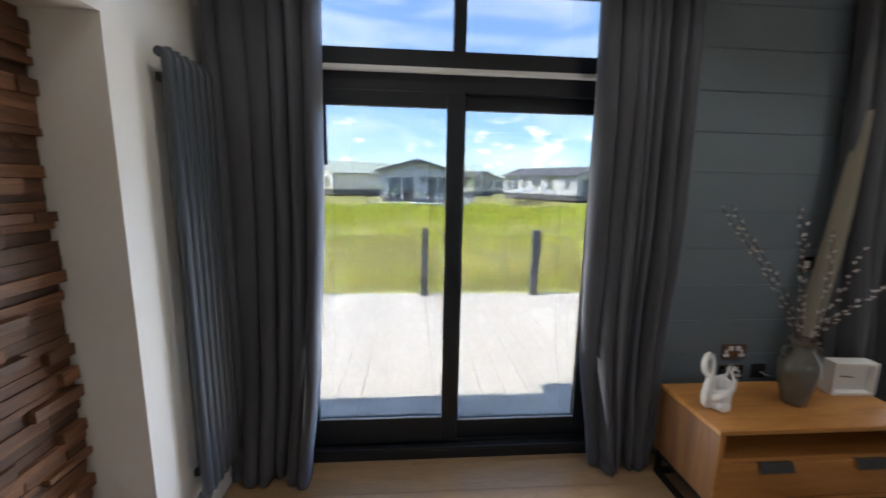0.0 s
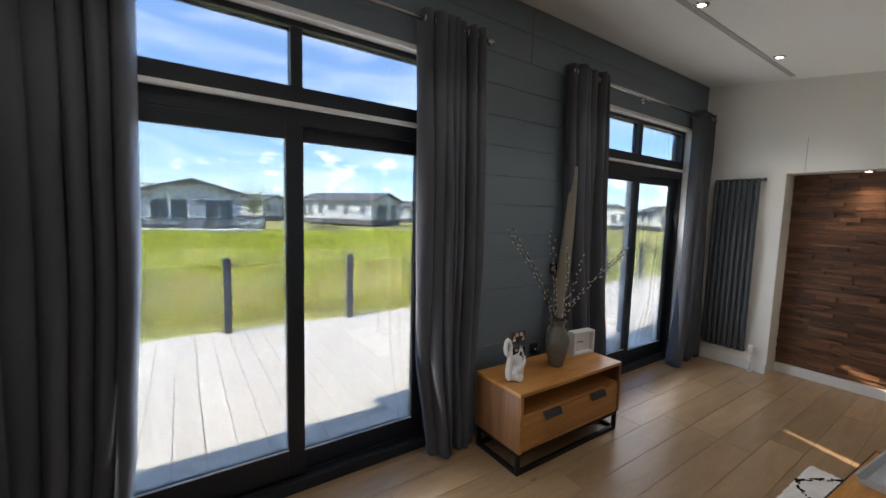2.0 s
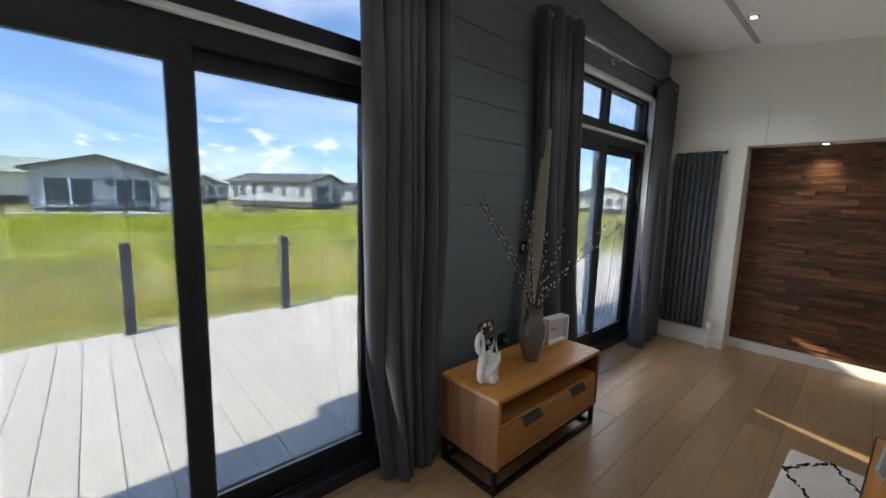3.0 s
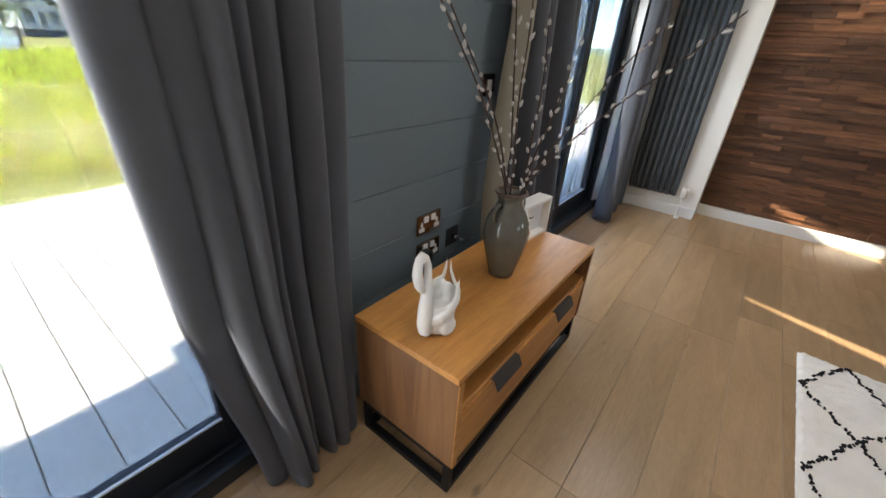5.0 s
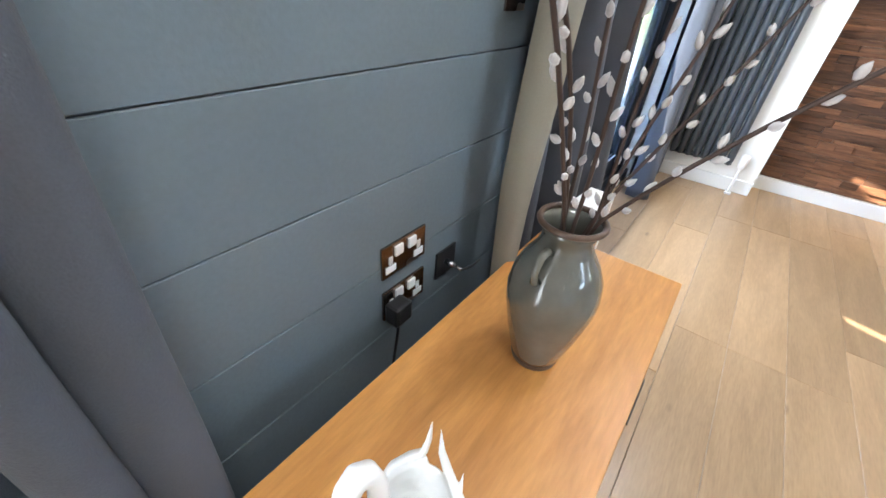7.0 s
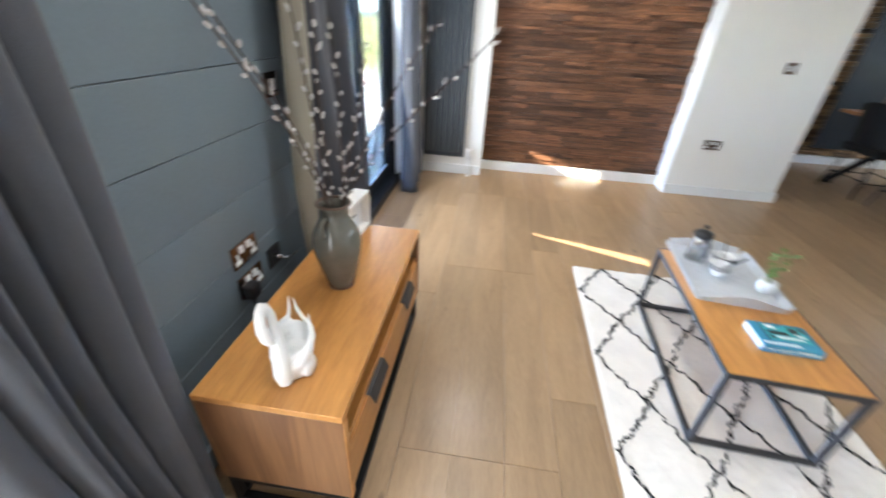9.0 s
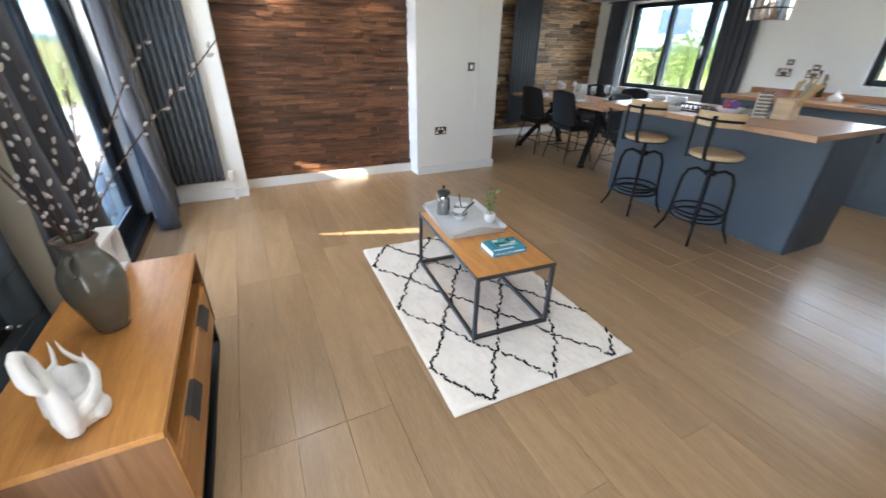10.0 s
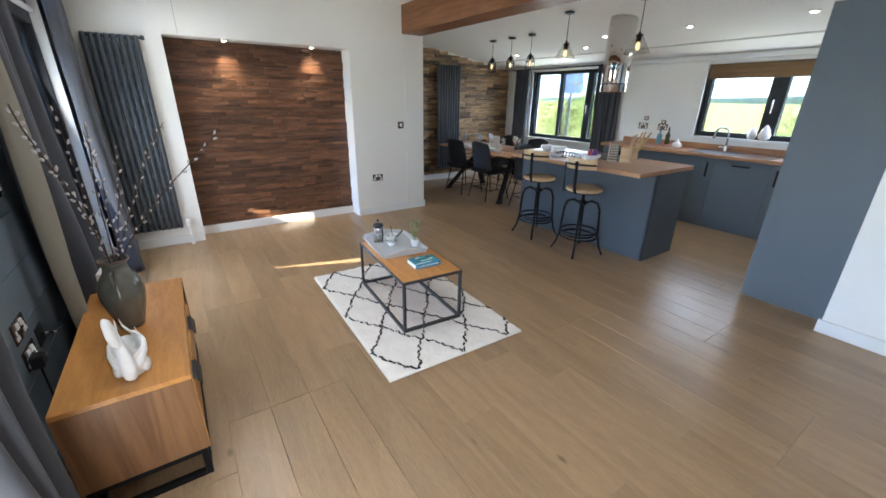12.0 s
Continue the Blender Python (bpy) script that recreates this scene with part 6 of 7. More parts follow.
def pendant(at, z_bulb, z_top, kind, label):
    root = thing("pendant_lamp", at, label, "pendant lamp", "pendant lamps")
    h = z_top - z_bulb
    part("canopy", lathe([(0.05, h - 0.022), (0.052, h - 0.018), (0.052, h - 0.004), (0.03, h)], 20), M["black_metal"], root)
    bm = bmesh.new()
    rod(bm, (0, 0, 0.10), (0, 0, h - 0.02), 0.0035)
    part("flex", bm, M["black_metal"], root)
    part("lamp_holder", lathe([(0.020, 0.035), (0.024, 0.04), (0.024, 0.085), (0.036, 0.09), (0.036, 0.098), (0.014, 0.105), (0.010, 0.125)], 18), M["black_metal"], root)
    part("bulb", lathe([(0.004, -0.036), (0.015, -0.030), (0.022, -0.008), (0.019, 0.014), (0.011, 0.036)], 18), M["bulb"], root, "glowing filament bulb")
    if kind == "bell":
        part("shade", lathe([(0.118, -0.065), (0.120, -0.06), (0.085, 0.0), (0.045, 0.07), (0.032, 0.088), (0.030, 0.086), (0.043, 0.068), (0.083, -0.002), (0.116, -0.062)], 28), M["glass_bell"], root, "clear glass bell shade")
    else:
        r = 0.062
        for k in range(12):
            a = 2 * math.pi * k / 12
            bm = bmesh.new()
            c, s = math.cos(a), math.sin(a)
            tube(bm, [(0.03 * c, 0.03 * s, 0.09), (r * 0.8 * c, r * 0.8 * s, 0.06), (r * c, r * s, 0.02), (r * c, r * s, -0.08)], 0.003, 5)
            part("cage_wire", bm, M["black_metal"], root)
        for z in (-0.08, 0.02):
            bm = bmesh.new()
            tube(bm, [(r * math.cos(k * math.pi / 10), r * math.sin(k * math.pi / 10), z) for k in range(20)], 0.0035, 5, closed=True)
            part("cage_ring", bm, M["black_metal"], root)
    return root


for x in (3.15, 2.29):
    pendant((x, -2.40, 2.0), 2.0, zc(-2.40), "bell", "clear glass bell pendant with a lit filament bulb")
for x in (4.95, 4.54, 4.15):
    pendant((x, -2.87, 1.985), 1.985, zc(-2.87), "cage", "black wire cage pendant with a lit filament bulb")


# ---- bar stools ----
def bar_stool(at):
    root = thing("bar_stool", at, "black steel swivel bar stool with pale wooden seat and back", "bar stool", "stools at the island")
    part("seat", lathe([(0.02, 0.665), (0.165, 0.665), (0.178, 0.675), (0.178, 0.692), (0.165, 0.702), (0.10, 0.700), (0.02, 0.698)], 32), M["seat_wood"], root, "pale round wooden seat")
    part("seat_plate", lathe([(0.05, 0.650), (0.165, 0.655), (0.168, 0.664), (0.05, 0.6645)], 24), M["black_metal"], root)
    bm = bmesh.new()
    rod(bm, (0, 0, 0.33), (0, 0, 0.65), 0.014)
    for k in range(14):
        tube(bm, [(0.0165 * math.cos(j * math.pi / 5), 0.0165 * math.sin(j * math.pi / 5), 0.40 + k * 0.016) for j in range(10)], 0.003, 4, closed=True)
    part("screw_post", bm, M["black_metal"], root)
    part("hub", lathe([(0.03, 0.52), (0.045, 0.525), (0.045, 0.555), (0.03, 0.56)], 16), M["black_metal"], root)
    for k in range(4):
        a = math.pi / 4 - 0.38 + k * math.pi / 2
        c, s = math.cos(a), math.sin(a)
        bm = bmesh.new()
        tube(bm, [(r * c, r * s, z) for r, z in ((0.035, 0.54), (0.09, 0.565), (0.145, 0.545), (0.172, 0.48), (0.18, 0.38), (0.19, 0.22), (0.215, 0.10), (0.262, 0.006))], 0.0115, 8)
        part("leg", bm, M["black_metal"], root)
    for r, z in ((0.178, 0.245), (0.150, 0.205), (0.186, 0.185)):
        bm = bmesh.new()
        tube(bm, [(r * math.cos(k * math.pi / 14), r * math.sin(k * math.pi / 14), z) for k in range(28)], 0.0085, 6, closed=True)
        part("foot_ring", bm, M["black_metal"], root)
    bm = bmesh.new()
    tube(bm, [(0, 0, 0.66), (0.0, 0.12, 0.655), (0.0, 0.175, 0.66), (0.0, 0.206, 0.72), (0.0, 0.214, 0.975)], 0.010, 6, flat=1.6)
    tube(bm, [(0.212 * math.cos(radians(q)), 0.212 * math.sin(radians(q)) + 0.005, 0.945) for q in range(40, 141, 10)], 0.009, 6)
    tube(bm, [(0.150, 0.150, 0.945), (0.155, 0.135, 0.66), (0.12, 0.05, 0.655)], 0.009, 6)
    part("back_frame", bm, M["black_metal"], root)
    bm = bmesh.new()
    rings = []
    for k in range(13):
        a = radians(90 + (k - 6) * 9.0)
        ring = [bm.verts.new((r * math.cos(a), r * math.sin(a) + 0.005, z)) for r, z in ((0.182, 0.905), (0.182, 0.995), (0.198, 1.0), (0.198, 0.90))]
        rings.append(ring)
    for r0, r1 in zip(rings, rings[1:]):
        for i in range(4):
            bm.faces.new((r0[i], r0[(i + 1) % 4], r1[(i + 1) % 4], r1[i]))
    bm.faces.new(rings[0])
    bm.faces.new(list(reversed(rings[-1])))
    part("backrest", bm, M["seat_wood"], root, "curved pale wooden back slat")
    return root


st = bar_stool(pose(2.305, -1.93, 0, 0, 0, 8))
copy_thing(st, pose(2.965, -1.985, 0, 0, 0, 14))

# ---- things on the island ----
hob = tagged(part("hob", boxes((2.28, -2.80, 0.92, 2.86, -2.40, 0.926), bevel=0.002), M["plastic_black"]), "black glass hob in the island worktop", "hob")
rack = thing("toast_rack", (2.78, -2.22, 0.92), "black wire rack on the island", "wire rack")
for k in range(7):
    bm = bmesh.new()
    tube(bm, [(-0.12 + k * 0.04, -0.06, 0.0), (-0.12 + k * 0.04, -0.05, 0.05), (-0.12 + k * 0.04, 0.05, 0.05), (-0.12 + k * 0.04, 0.06, 0.0)], 0.004, 5)
    part("wire", bm, M["black_metal"], rack)
part("base", boxes((-0.15, -0.07, 0.0, 0.15, -0.06, 0.008), (-0.15, 0.06, 0.0, 0.15, 0.07, 0.008)), M["black_metal"], rack)
snack = thing("snack_bowl", (2.50, -2.25, 0.92), "white bowl holding bright snack packets", "bowl")
part("bowl", lathe([(0.035, 0.0), (0.045, 0.003), (0.082, 0.035), (0.095, 0.06), (0.090, 0.06), (0.075, 0.035), (0.03, 0.01)], 24), M["ceramic_white"], snack)
for k, (mm_, dx, dy, rz) in enumerate((("purple", -0.02, 0.0, 20), ("red", 0.03, 0.02, -30), ("plastic_white", 0.0, -0.03, 60), ("purple", 0.02, -0.02, 100))):
    part("packet", boxes((-0.028, -0.010, 0.0, 0.028, 0.010, 0.065), bevel=0.006, m=pose(dx, dy, 0.045, 18, 12 * (k - 1), rz)), M[mm_], snack, "crinkled bright packet")
crock = thing("utensil_box", (2.22, -2.47, 0.92), "square wooden box full of wooden spoons", "utensil box")
part("box", boxes((-0.06, -0.06, 0.0, 0.06, -0.048, 0.15), (-0.06, 0.048, 0.0, 0.06, 0.06, 0.15), (-0.06, -0.048, 0.0, -0.048, 0.048, 0.15), (0.048, -0.048, 0.0, 0.06, 0.048, 0.15), (-0.048, -0.048, 0.0, 0.048, 0.048, 0.01), bevel=0.001), M["seat_wood"], crock)
rng = random.Random(31)
for k in range(11):
    bm = bmesh.new()
    a = k * 2.4
    bx, by = 0.03 * math.cos(a), 0.03 * math.sin(a)
    ex, ey, ez = bx - 0.03 - rng.uniform(0, 0.12), by - 0.02 - rng.uniform(0, 0.12), rng.uniform(0.24, 0.31)
    tube(bm, [(bx, by, 0.012), ((bx + ex) / 2, (by + ey) / 2, 0.14), (ex, ey, ez)], [0.005, 0.005, 0.009], 6, flat=0.5)
    part("wooden_spoon", bm, M["pasta"], crock)
card = thing("recipe_card", pose(2.33, -2.36, 0.92, 0, 0, 30), "patterned card leaning on a wooden box", "card")
part("panel", boxes((-0.042, -0.006, 0.0, 0.048, 0.004, 0.185), bevel=0.002, m=pose(0, 0, 0, 12)), M["paper"], card)
part("print", boxes(*[(-0.040 + (k % 4) * 0.021, 0.004, 0.015 + (k // 4) * 0.026, -0.024 + (k % 4) * 0.021, 0.0046, 0.033 + (k // 4) * 0.026) for k in range(28)], m=pose(0, 0, 0, 12)), M["bark"], card, "brown printed pattern")
for (x, y), n_ in (((3.02, -2.33), 3), ((3.30, -2.45), 2)):
    stack = thing("bowl_stack", (x, y, 0.92), "stack of white bowls on the island", "bowls", "white bowl stacks")
    for k in range(n_):
        part("bowl", lathe([(0.03, 0.0 + k * 0.018), (0.04, 0.003 + k * 0.018), (0.075, 0.03 + k * 0.018), (0.085, 0.05 + k * 0.018), (0.081, 0.05 + k * 0.018), (0.068, 0.03 + k * 0.018), (0.03, 0.01 + k * 0.018)], 22), M["ceramic_white"], stack)
for x, y, rz, k in ((2.93, -2.12, 20, 0), (3.20, -2.18, -12, 1)):
    nap = thing("folded_cloth", pose(x, y, 0.92, 0, 0, rz), "folded white linen cloth on the island", "cloth", "folded cloths")
    part("fold", boxes((-0.10, -0.07, 0.0, 0.10, 0.07, 0.012), bevel=0.004), M["cloth_white"], nap)
    part("fold", boxes((-0.095, -0.068, 0.012, 0.098, 0.066, 0.024), bevel=0.004), M["cloth_white"], nap)

# on the long worktop
for x, y, prof_, mat_, nm, lb in ((2.98, -4.43, [(0.032, 0), (0.034, 0.004), (0.034, 0.14), (0.012, 0.17), (0.012, 0.20), (0.016, 0.215)], "bottle_blue", "soap_bottle", "pale blue soap bottle on the worktop"),
                              (2.87, -4.45, [(0.028, 0), (0.03, 0.004), (0.03, 0.15), (0.012, 0.19), (0.011, 0.25), (0.014, 0.255)], "bottle_dark", "oil_bottle", "dark oil bottle on the worktop")):
    tagged(part(nm, lathe(prof_, 18), M[mat_], at=pose(x, y, 0.92)), lb, "bottle")
tagged(part("soap_dish", lathe([(0.05, 0), (0.062, 0.01), (0.062, 0.045), (0.05, 0.06), (0.03, 0.07), (0.012, 0.10), (0.016, 0.12)], 20), M["ceramic_white"], at=pose(2.70, -4.40, 0.92)), "white ceramic soap pot by the sink", "pot")
tw = thing("wooden_tray", (3.02, -4.42, 0.92), "small reddish tray holding bottles and crockery", "tray")
tagged(part("butter_dish", boxes((3.18, -4.48, 0.92, 3.38, -4.36, 1.0), bevel=0.015), M["terracotta"]), "dusty pink lidded butter dish", "dish")
part("base", boxes((-0.19, -0.09, 0.0, 0.19, 0.08, 0.004), (-0.20, -0.09, 0.0, -0.19, 0.09, 0.03), (0.19, -0.09, 0.0, 0.20, 0.09, 0.03), (-0.19, 0.08, 0.0, 0.19, 0.09, 0.03)), M["terracotta"], tw)
for x, s in ((1.93, 1.0), (1.80, 1.25)):
    tagged(part("pear_ornament", lathe([(0.02, 0.0), (0.045 * s, 0.02), (0.052 * s, 0.05 * s), (0.035 * s, 0.10 * s), (0.018, 0.135 * s), (0.006, 0.145 * s)], 18), M["ceramic_matt"], at=pose(x, WALL_S - 0.005, kw[2])), "pale ceramic pear on the window sill", "ornament", "pears on the sill")
tagged(part("kettle_bowl", lathe([(0.06, 0.0), (0.07, 0.005), (0.12, 0.06), (0.14, 0.10), (0.13, 0.10), (0.10, 0.05), (0.05, 0.02)], 24), M["plastic_black"], at=pose(1.28, -4.38, 0.92)), "large black bowl on the worktop", "bowl")
for x, z, tw_ in ((3.36, 1.165, True), (3.06, 1.165, True), (3.33, 1.275, False), (3.06, 1.23, False)):
    if tw_:
        twin_socket(pose(x, WALL_S, z), "bronze double socket above the worktop")
    else:
        s_ = thing("fused_switch", pose(x, WALL_S, z), "small bronze fused switch above the worktop", "switch")
        part("plate", boxes((-0.035, 0, -0.03, 0.035, 0.006, 0.03), bevel=0.002), M["bronze"], s_)
        part("rocker", boxes((-0.012, 0.006, -0.012, 0.012, 0.010, 0.012), bevel=0.001), M["plastic_white"], s_)

# ---- dining end ----
dt = thing("dining_table", (4.95, -2.98, 0), "oak dining table on crossed black steel legs", "dining table")
part("tabletop", boxes((-0.92, -0.45, 0.725, 0.92, 0.45, 0.76), bevel=0.004), M["worktop"], dt)
for s in (-1, 1):
    for q in (-1, 1):
        bm = bmesh.new()
        a, b = Vector((s * 0.40, q * 0.10, 0.722)), Vector((s * 0.68, -q * 0.40, 0.03))
        box(bm, -0.03, -0.03, 0, 0.03, 0.03, (b - a).length, m=Matrix.Translation(a) @ (b - a).to_track_quat("Z", "Y").to_matrix().to_4x4())
        part("leg", bm, M["black_metal"], dt)
        part("foot_pad", boxes((s * 0.68 - 0.03, q * 0.40 - 0.04, 0.0, s * 0.68 + 0.03, q * 0.40 + 0.04, 0.035), bevel=0.002), M["black_metal"], dt)


def dining_chair(at, label):
    """Local y points the way the sitter faces."""
    root = thing("dining_chair", at, label, "dining chair", "chairs round the dining table")
    part("seat", boxes((-0.23, -0.21, 0.42, 0.23, 0.24, 0.50), bevel=0.03), M["rubber"], root)
    bm = bmesh.new()
    n_, rings = 9, []
    for k in range(n_):
        t = k / (n_ - 1)
        z = 0.46 + 0.44 * t
        w = 0.235 - 0.03 * t * t
        yb_ = -0.19 - 0.10 * t
        ring = []
        for m in range(9):
            u = m / 8 * 2 - 1
            ring.append(bm.verts.new((w * u, yb_ + 0.06 * u * u, z - (0.03 * u * u if k == n_ - 1 else 0))))
        rings.append(ring)
    for r0, r1 in zip(rings, rings[1:]):
        for m in range(8):
            f = bm.faces.new((r0[m], r0[m + 1], r1[m + 1], r1[m]))
            f.smooth = True
    back = part("backrest", bm, M["rubber"], root)
    so = back.modifiers.new("padding", "SOLIDIFY")
    so.thickness, so.offset = 0.045, -1
    bv = back.modifiers.new("soft", "BEVEL")
    bv.width, bv.segments, bv.limit_method = 0.014, 3, "ANGLE"
    for sx in (-1, 1):
        for sy in (-1, 1):
            bm = bmesh.new()
            rod(bm, (sx * 0.17, sy * 0.15, 0.42), (sx * 0.23, sy * 0.23, 0.0), 0.010, 0.008)
            part("leg", bm, M["black_metal"], root)
        bm = bmesh.new()
        rod(bm, (sx * 0.207, -0.20, 0.17), (sx * 0.207, 0.20, 0.17), 0.006)
        part("stretcher", bm, M["black_metal"], root)
    for sy in (-1, 1):
        bm = bmesh.new()
        rod(bm, (-0.205, sy * 0.197, 0.19), (0.205, sy * 0.197, 0.19), 0.006)
        part("stretcher", bm, M["black_metal"], root)
    return root


ch = dining_chair(pose(4.68, -2.70, 0, 0, 0, 178), "charcoal padded dining chair on thin black legs")
for x, y, rz in ((5.28, -2.65, 181), (3.88, -2.86, 96), (5.30, -3.46, 0), (4.58, -3.46, 4)):
    copy_thing(ch, pose(x, y, 0, 0, 0, rz))


def wine_glass(at):
    root = thing("wine_glass", at, "clear stemmed wine glass on the dining table", "wine glass", "glasses on the dining table")
    part("bowl", lathe([(0.004, 0.09), (0.025, 0.105), (0.038, 0.14), (0.036, 0.18), (0.032, 0.20), (0.0305, 0.20), (0.0345, 0.178), (0.0365, 0.14), (0.024, 0.108), (0.003, 0.094)], 18), M["glass_clear"], root)
    part("stem", lathe([(0.033, 0.0), (0.033, 0.002), (0.006, 0.006), (0.004, 0.012), (0.004, 0.09)], 16), M["glass_clear"], root)
    return root


wg = wine_glass(pose(5.06, -2.80, 0.76))
for x, y in ((5.50, -2.86), (4.86, -2.88), (4.46, -2.76), (4.30, -2.94), (5.24, -3.16), (4.60, -3.14), (5.40, -3.02)):
    copy_thing(wg, pose(x, y, 0.76))
for x, y in ((5.28, -2.68), (4.62, -2.68), (4.20, -2.98), (5.28, -3.28), (4.60, -3.28)):
    pl = thing("place_setting", (x, y, 0.76), "white plate with a bowl on the dining table", "crockery", "place settings")
    part("plate", lathe([(0.08, 0.0), (0.09, 0.002), (0.13, 0.014), (0.128, 0.017), (0.085, 0.008), (0.01, 0.007)], 26), M["ceramic_white"], pl)
    part("bowl", lathe([(0.03, 0.009), (0.04, 0.012), (0.07, 0.045), (0.068, 0.047), (0.03, 0.018), (0.005, 0.017)], 22), M["ceramic_white"], pl)
card2 = thing("menu_card", pose(4.92, -2.98, 0.76, 0, 0, 20), "white folded menu card standing on the table", "menu card")
part("leaf", boxes((-0.09, -0.004, 0.0, 0.09, 0.0, 0.19), m=pose(0, 0.02, 0, 8)), M["paper"], card2)
part("leaf", boxes((-0.09, 0.0, 0.0, 0.09, 0.004, 0.19), m=pose(0, -0.035, 0, -8)), M["paper"], card2)

dr = column_radiator(pose(DINE_E - 0.03, -3.27, 0, 0, 0, 90), "tall anthracite column radiator on split wood cladding", columns=9, pitch=0.058, z0=0.20, z1=2.10)
curtain_rows_r = [(2.06, 3.79, 4.22, WALL_S + 0.09), (1.0, 3.78, 4.18, WALL_S + 0.09), (0.012, 3.80, 4.16, WALL_S + 0.09)]
curtain_rows_l = [(2.06, 5.76, 6.10, WALL_S + 0.09), (1.0, 5.78, 6.12, WALL_S + 0.09), (0.012, 5.80, 6.14, WALL_S + 0.09)]


def plain_curtain(rows, seed):
    root = curtain("charcoal curtain at the dining window", 0, rows, 5, 0.035, seed=seed)
    for c in list(root.children):
        if c.name.startswith("eyelet"):
            bpy.data.objects.remove(c)
    return root


plain_curtain(curtain_rows_r, 8)
plain_curtain(curtain_rows_l, 9)
bm = bmesh.new()
rod(bm, (3.72, WALL_S + 0.09, 2.05), (6.2, WALL_S + 0.09, 2.05), 0.012)
for x in (3.85, 5.0, 6.1):
    rod(bm, (x, WALL_S, 2.05), (x, WALL_S + 0.09, 2.05), 0.008)
tagged(part("curtain_rail", bm, M["black_metal"]), "black curtain rail over the dining window", "curtain rail")


# ---- pieces of walls, floors and deck ----
def block_mesh(name, lx, ly, lz, ch_, material):
    """A block with a chamfered top, top face at z = 0, corner at the origin."""
    v = [(0, 0, -lz), (lx, 0, -lz), (lx, ly, -lz), (0, ly, -lz), (0, 0, -ch_), (lx, 0, -ch_), (lx, ly, -ch_), (0, ly, -ch_),
         (ch_, ch_, 0), (lx - ch_, ch_, 0), (lx - ch_, ly - ch_, 0), (ch_, ly - ch_, 0)]
    f = [(3, 2, 1, 0), (8, 9, 10, 11)]
    for a in (0, 4):
        for i in range(4):
            f.append((a + i, a + (i + 1) % 4, a + 4 + (i + 1) % 4, a + 4 + i))
    me = bpy.data.meshes.new(name)
    me.from_pydata(v, [], f)
    me.materials.append(material)
    return me


cache = {}


def piece(name, lx, ly, lz, ch_, material, parent, m):
    key = (name, round(lx, 3), round(ly, 3), material.name)
    if key not in cache:
        cache[key] = block_mesh(name, lx, ly, lz, ch_, material)
    ob = new(name, cache[key])
    ob.parent = parent
    ob.matrix_basis = m
    return ob


# slate wall boards: local x along the wall, local y up, local z out of the wall
face_n = Matrix(((1, 0, 0, 0), (0, 0, -1, 0), (0, 1, 0, 0), (0, 0, 0, 1)))
for k in range(15):
    z0 = 0.003 + k * 0.2042
    z1 = min(z0 + 0.2019, 3.048)
    spans = [(WALL_W, d1a), (d1b, d2a), (d2b, WALL_E)] if z1 <= OPEN_Z + 0.02 else [(WALL_W, 1.95), (1.952, WALL_E)]
    for a, b in spans:
        if z1 > OPEN_Z + 0.02 and z0 < OPEN_Z:
            for aa, bb in ((WALL_W, d1a), (d1b, d2a), (d2b, WALL_E)):
                piece("wall_board", bb - aa, z1 - z0, 0.014, 0.0016, M["slate_wall"], wall_north, Matrix.Translation((aa, WALL_N, z0)) @ face_n)
            break
        piece("wall_board", b - a, z1 - z0, 0.014, 0.0016, M["slate_wall"], wall_north, Matrix.Translation((a, WALL_N, z0)) @ face_n)
for a, b in DOORS:
    piece("wall_board", b - a, 2.6560 - OPEN_Z, 0.014, 0.0016, M["slate_wall"], wall_north, Matrix.Translation((a, WALL_N, OPEN_Z + 0.001)) @ face_n)

# floor planks along x
rng = random.Random(21)
row, y = 0, -4.66
while y < 2.14:
    x = -1.18
    first = True
    while x < 6.66:
        ln = 1.28 if not first else rng.choice((0.32, 0.64, 0.96, 1.28))
        first = False
        ln = min(ln, 6.68 - x)
        if ln > 0.03:
            piece("floor_plank", ln - 0.0010, 0.1967, 0.011, 0.0012, M["floor"], floor, pose(x, y, 0.0))
        x += ln
    y += 0.1977
    row += 1

# wood strips of the recesses: local x along the wall, local y up, local z towards the room
face_e = Matrix(((0, 0, -1, 0), (-1, 0, 0, 0), (0, 1, 0, 0), (0, 0, 0, 1)))
face_w = Matrix(((0, 0, 1, 0), (1, 0, 0, 0), (0, 1, 0, 0), (0, 0, 0, 1)))


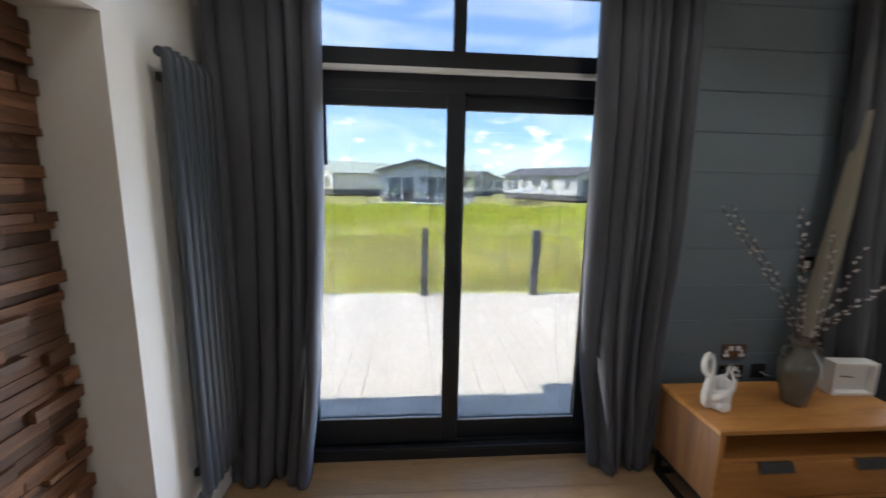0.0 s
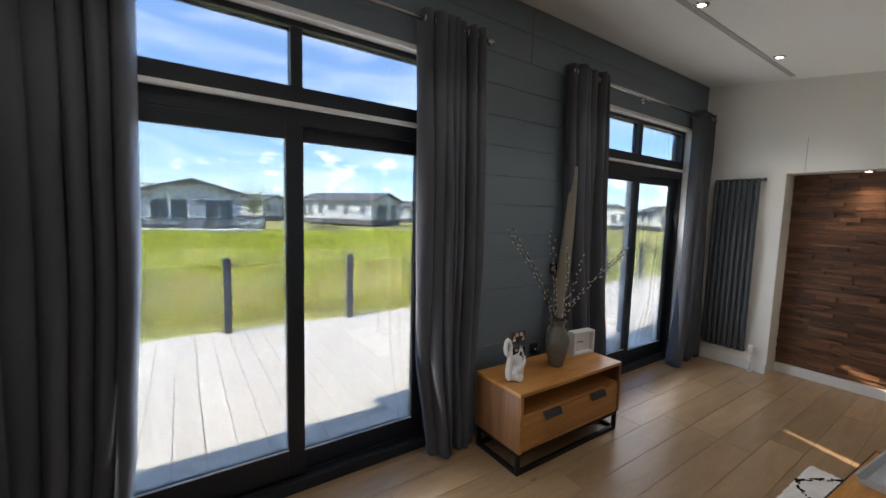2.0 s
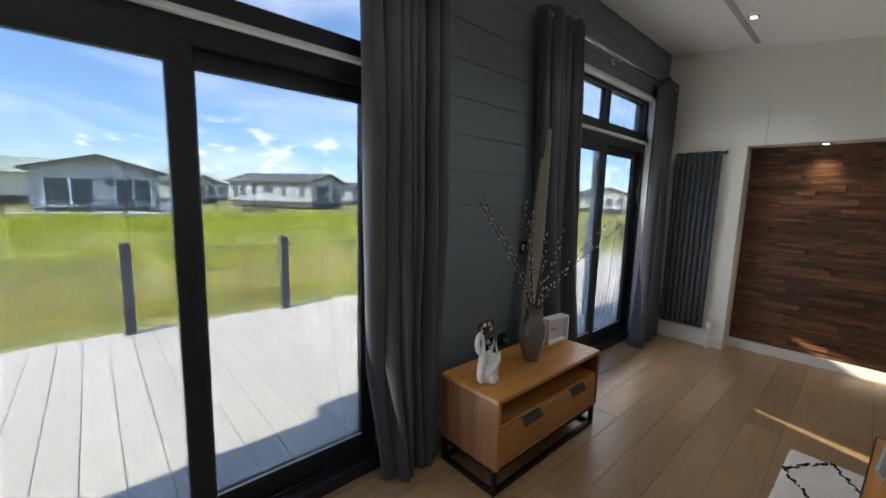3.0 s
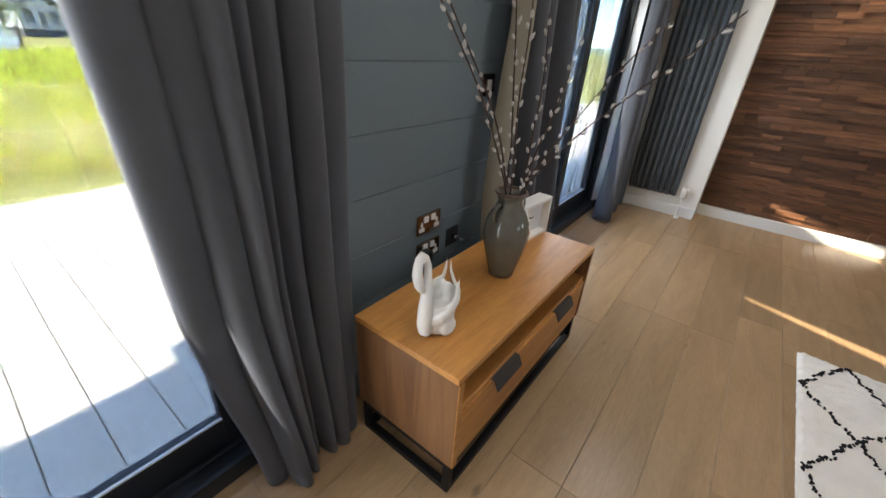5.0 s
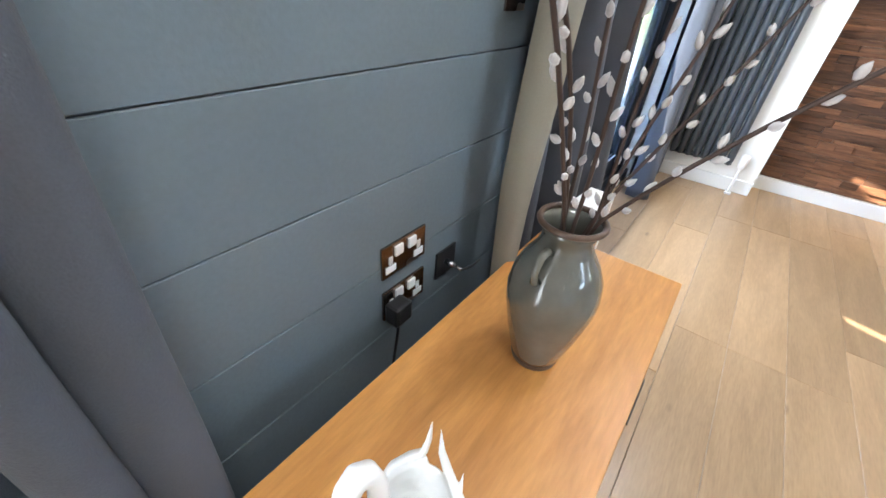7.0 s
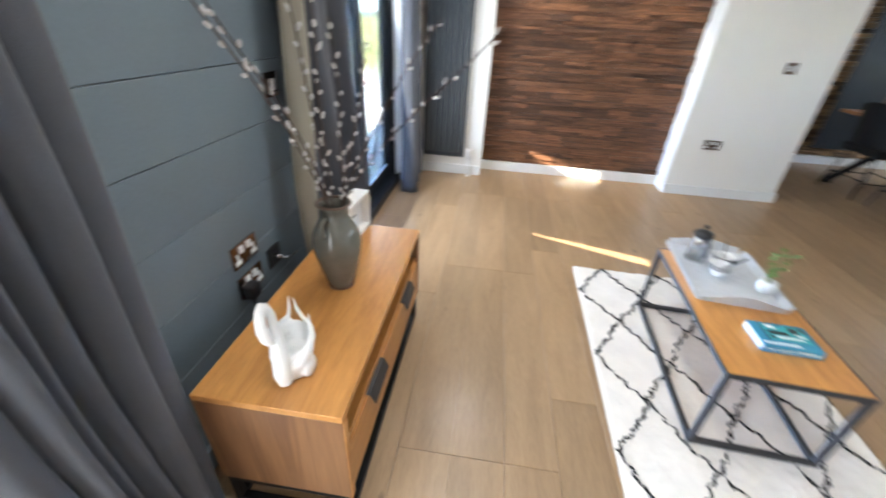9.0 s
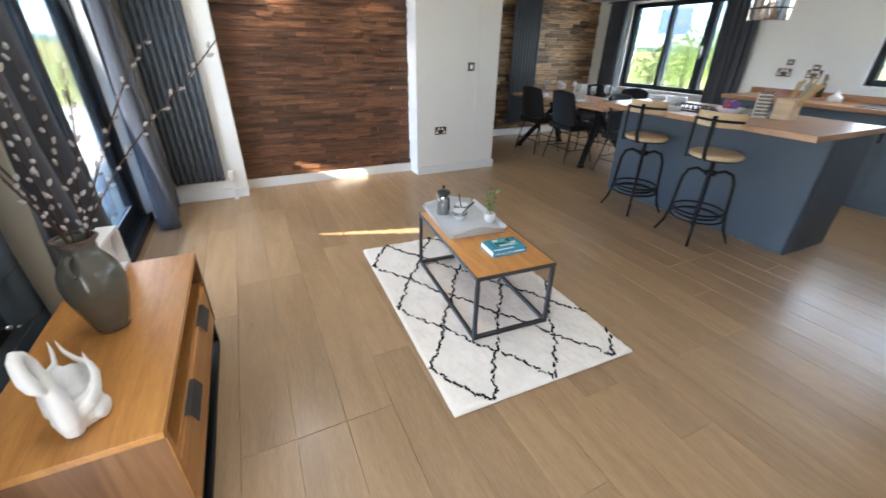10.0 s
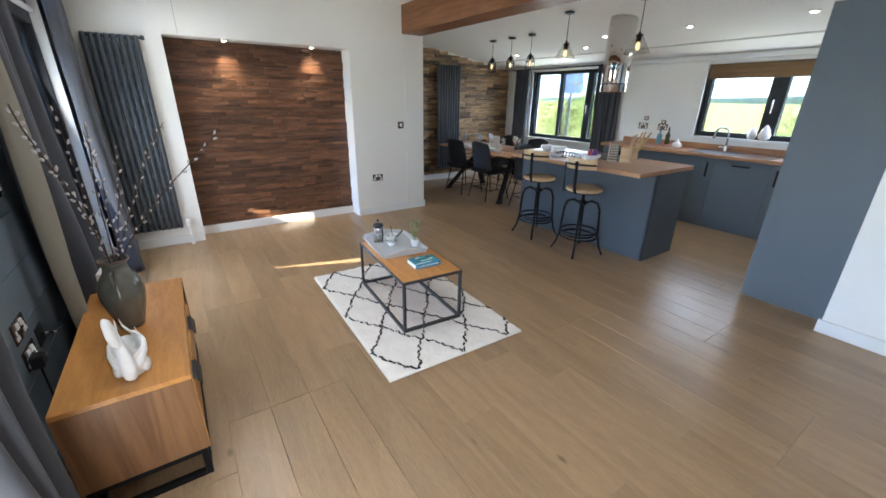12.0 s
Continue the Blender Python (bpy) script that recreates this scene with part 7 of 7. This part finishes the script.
def wood_strips(name, label, x, rec, face, seed, sgn):
    r = random.Random(seed)
    back = boxes((min(x, x + sgn * 0.012), rec[0], 0.09, max(x, x + sgn * 0.012), rec[1], REC_Z))
    panel = structure(name, back, M["mosaic"], label, "wood panel")
    z = 0.096
    while z < REC_Z - 0.012:
        h = r.choice((0.024, 0.032, 0.040, 0.048))
        h = min(h, REC_Z - 0.004 - z)
        a = rec[0] + 0.003
        while a < rec[1] - 0.01:
            ln = r.choice((0.09, 0.14, 0.20, 0.28, 0.38, 0.52))
            ln = min(ln, rec[1] - 0.003 - a)
            if rec[1] - 0.003 - a - ln < 0.06:
                ln = rec[1] - 0.003 - a
            d = r.choice((0.005, 0.010, 0.017, 0.025, 0.033))
            lean = Matrix.Rotation(radians(r.uniform(-1.6, 1.6)), 4, "Y") @ Matrix.Rotation(radians(r.uniform(-3, 3)), 4, "X")
            if sgn > 0:
                m = Matrix.Translation((x - d, a + ln, z)) @ face @ lean
            else:
                m = Matrix.Translation((x + d, a, z)) @ face @ lean
            piece("wood_strip", ln - 0.0006, h - 0.001, 0.034, 0.0012, M["mosaic"], panel, m)
            a += ln
        z += h
    return panel


wood_strips("wood_panel_east", "dark brown reclaimed wood strip panelling", 5.03, REC_R, face_e, 61, 1)
wood_strips("wood_panel_west", "dark brown reclaimed wood strip panelling", -1.08, REC_L, face_w, 62, -1)

# split wood cladding of the dining end wall, one far surface
rng = random.Random(77)
verts, faces = [], []
z = 0.1
while z < 2.50:
    h = rng.choice((0.045, 0.055, 0.065))
    a = WALL_S + 0.005
    while a < -1.74:
        ln = min(rng.uniform(0.12, 0.42), -1.735 - a)
        top = min(z + h - 0.002, zc(a) - 0.002)
        if ln > 0.02 and top - z > 0.01:
            d = rng.uniform(0.004, 0.028)
            xf = DINE_E + 0.02 - d
            i = len(verts)
            verts += [(DINE_E + 0.032, a, z), (DINE_E + 0.032, a + ln - 0.002, z), (DINE_E + 0.032, a + ln - 0.002, top), (DINE_E + 0.032, a, top),
                      (xf, a, z), (xf, a + ln - 0.002, z), (xf, a + ln - 0.002, top), (xf, a, top)]
            faces += [(i + 4, i + 7, i + 6, i + 5), (i, i + 4, i + 5, i + 1), (i + 1, i + 5, i + 6, i + 2), (i + 2, i + 6, i + 7, i + 3), (i + 3, i + 7, i + 4, i)]
        a += ln
    z += h
me = bpy.data.meshes.new("split_wood_cladding")
me.from_pydata(verts, [], faces)
me.materials.append(M["mosaic_pale"])
tagged(new("split_wood_cladding", me), "golden brown split wood cladding on the dining wall", "wall cladding", kind="stuff")

# deck boards along y
x = -6.2
while x < 13.19:
    w = min(0.185, 13.2 - x)
    piece("deck_board", w - 0.004, 3.36, 0.036, 0.003, M["deck"], deck, pose(x, 2.30, -0.05))
    x += 0.185
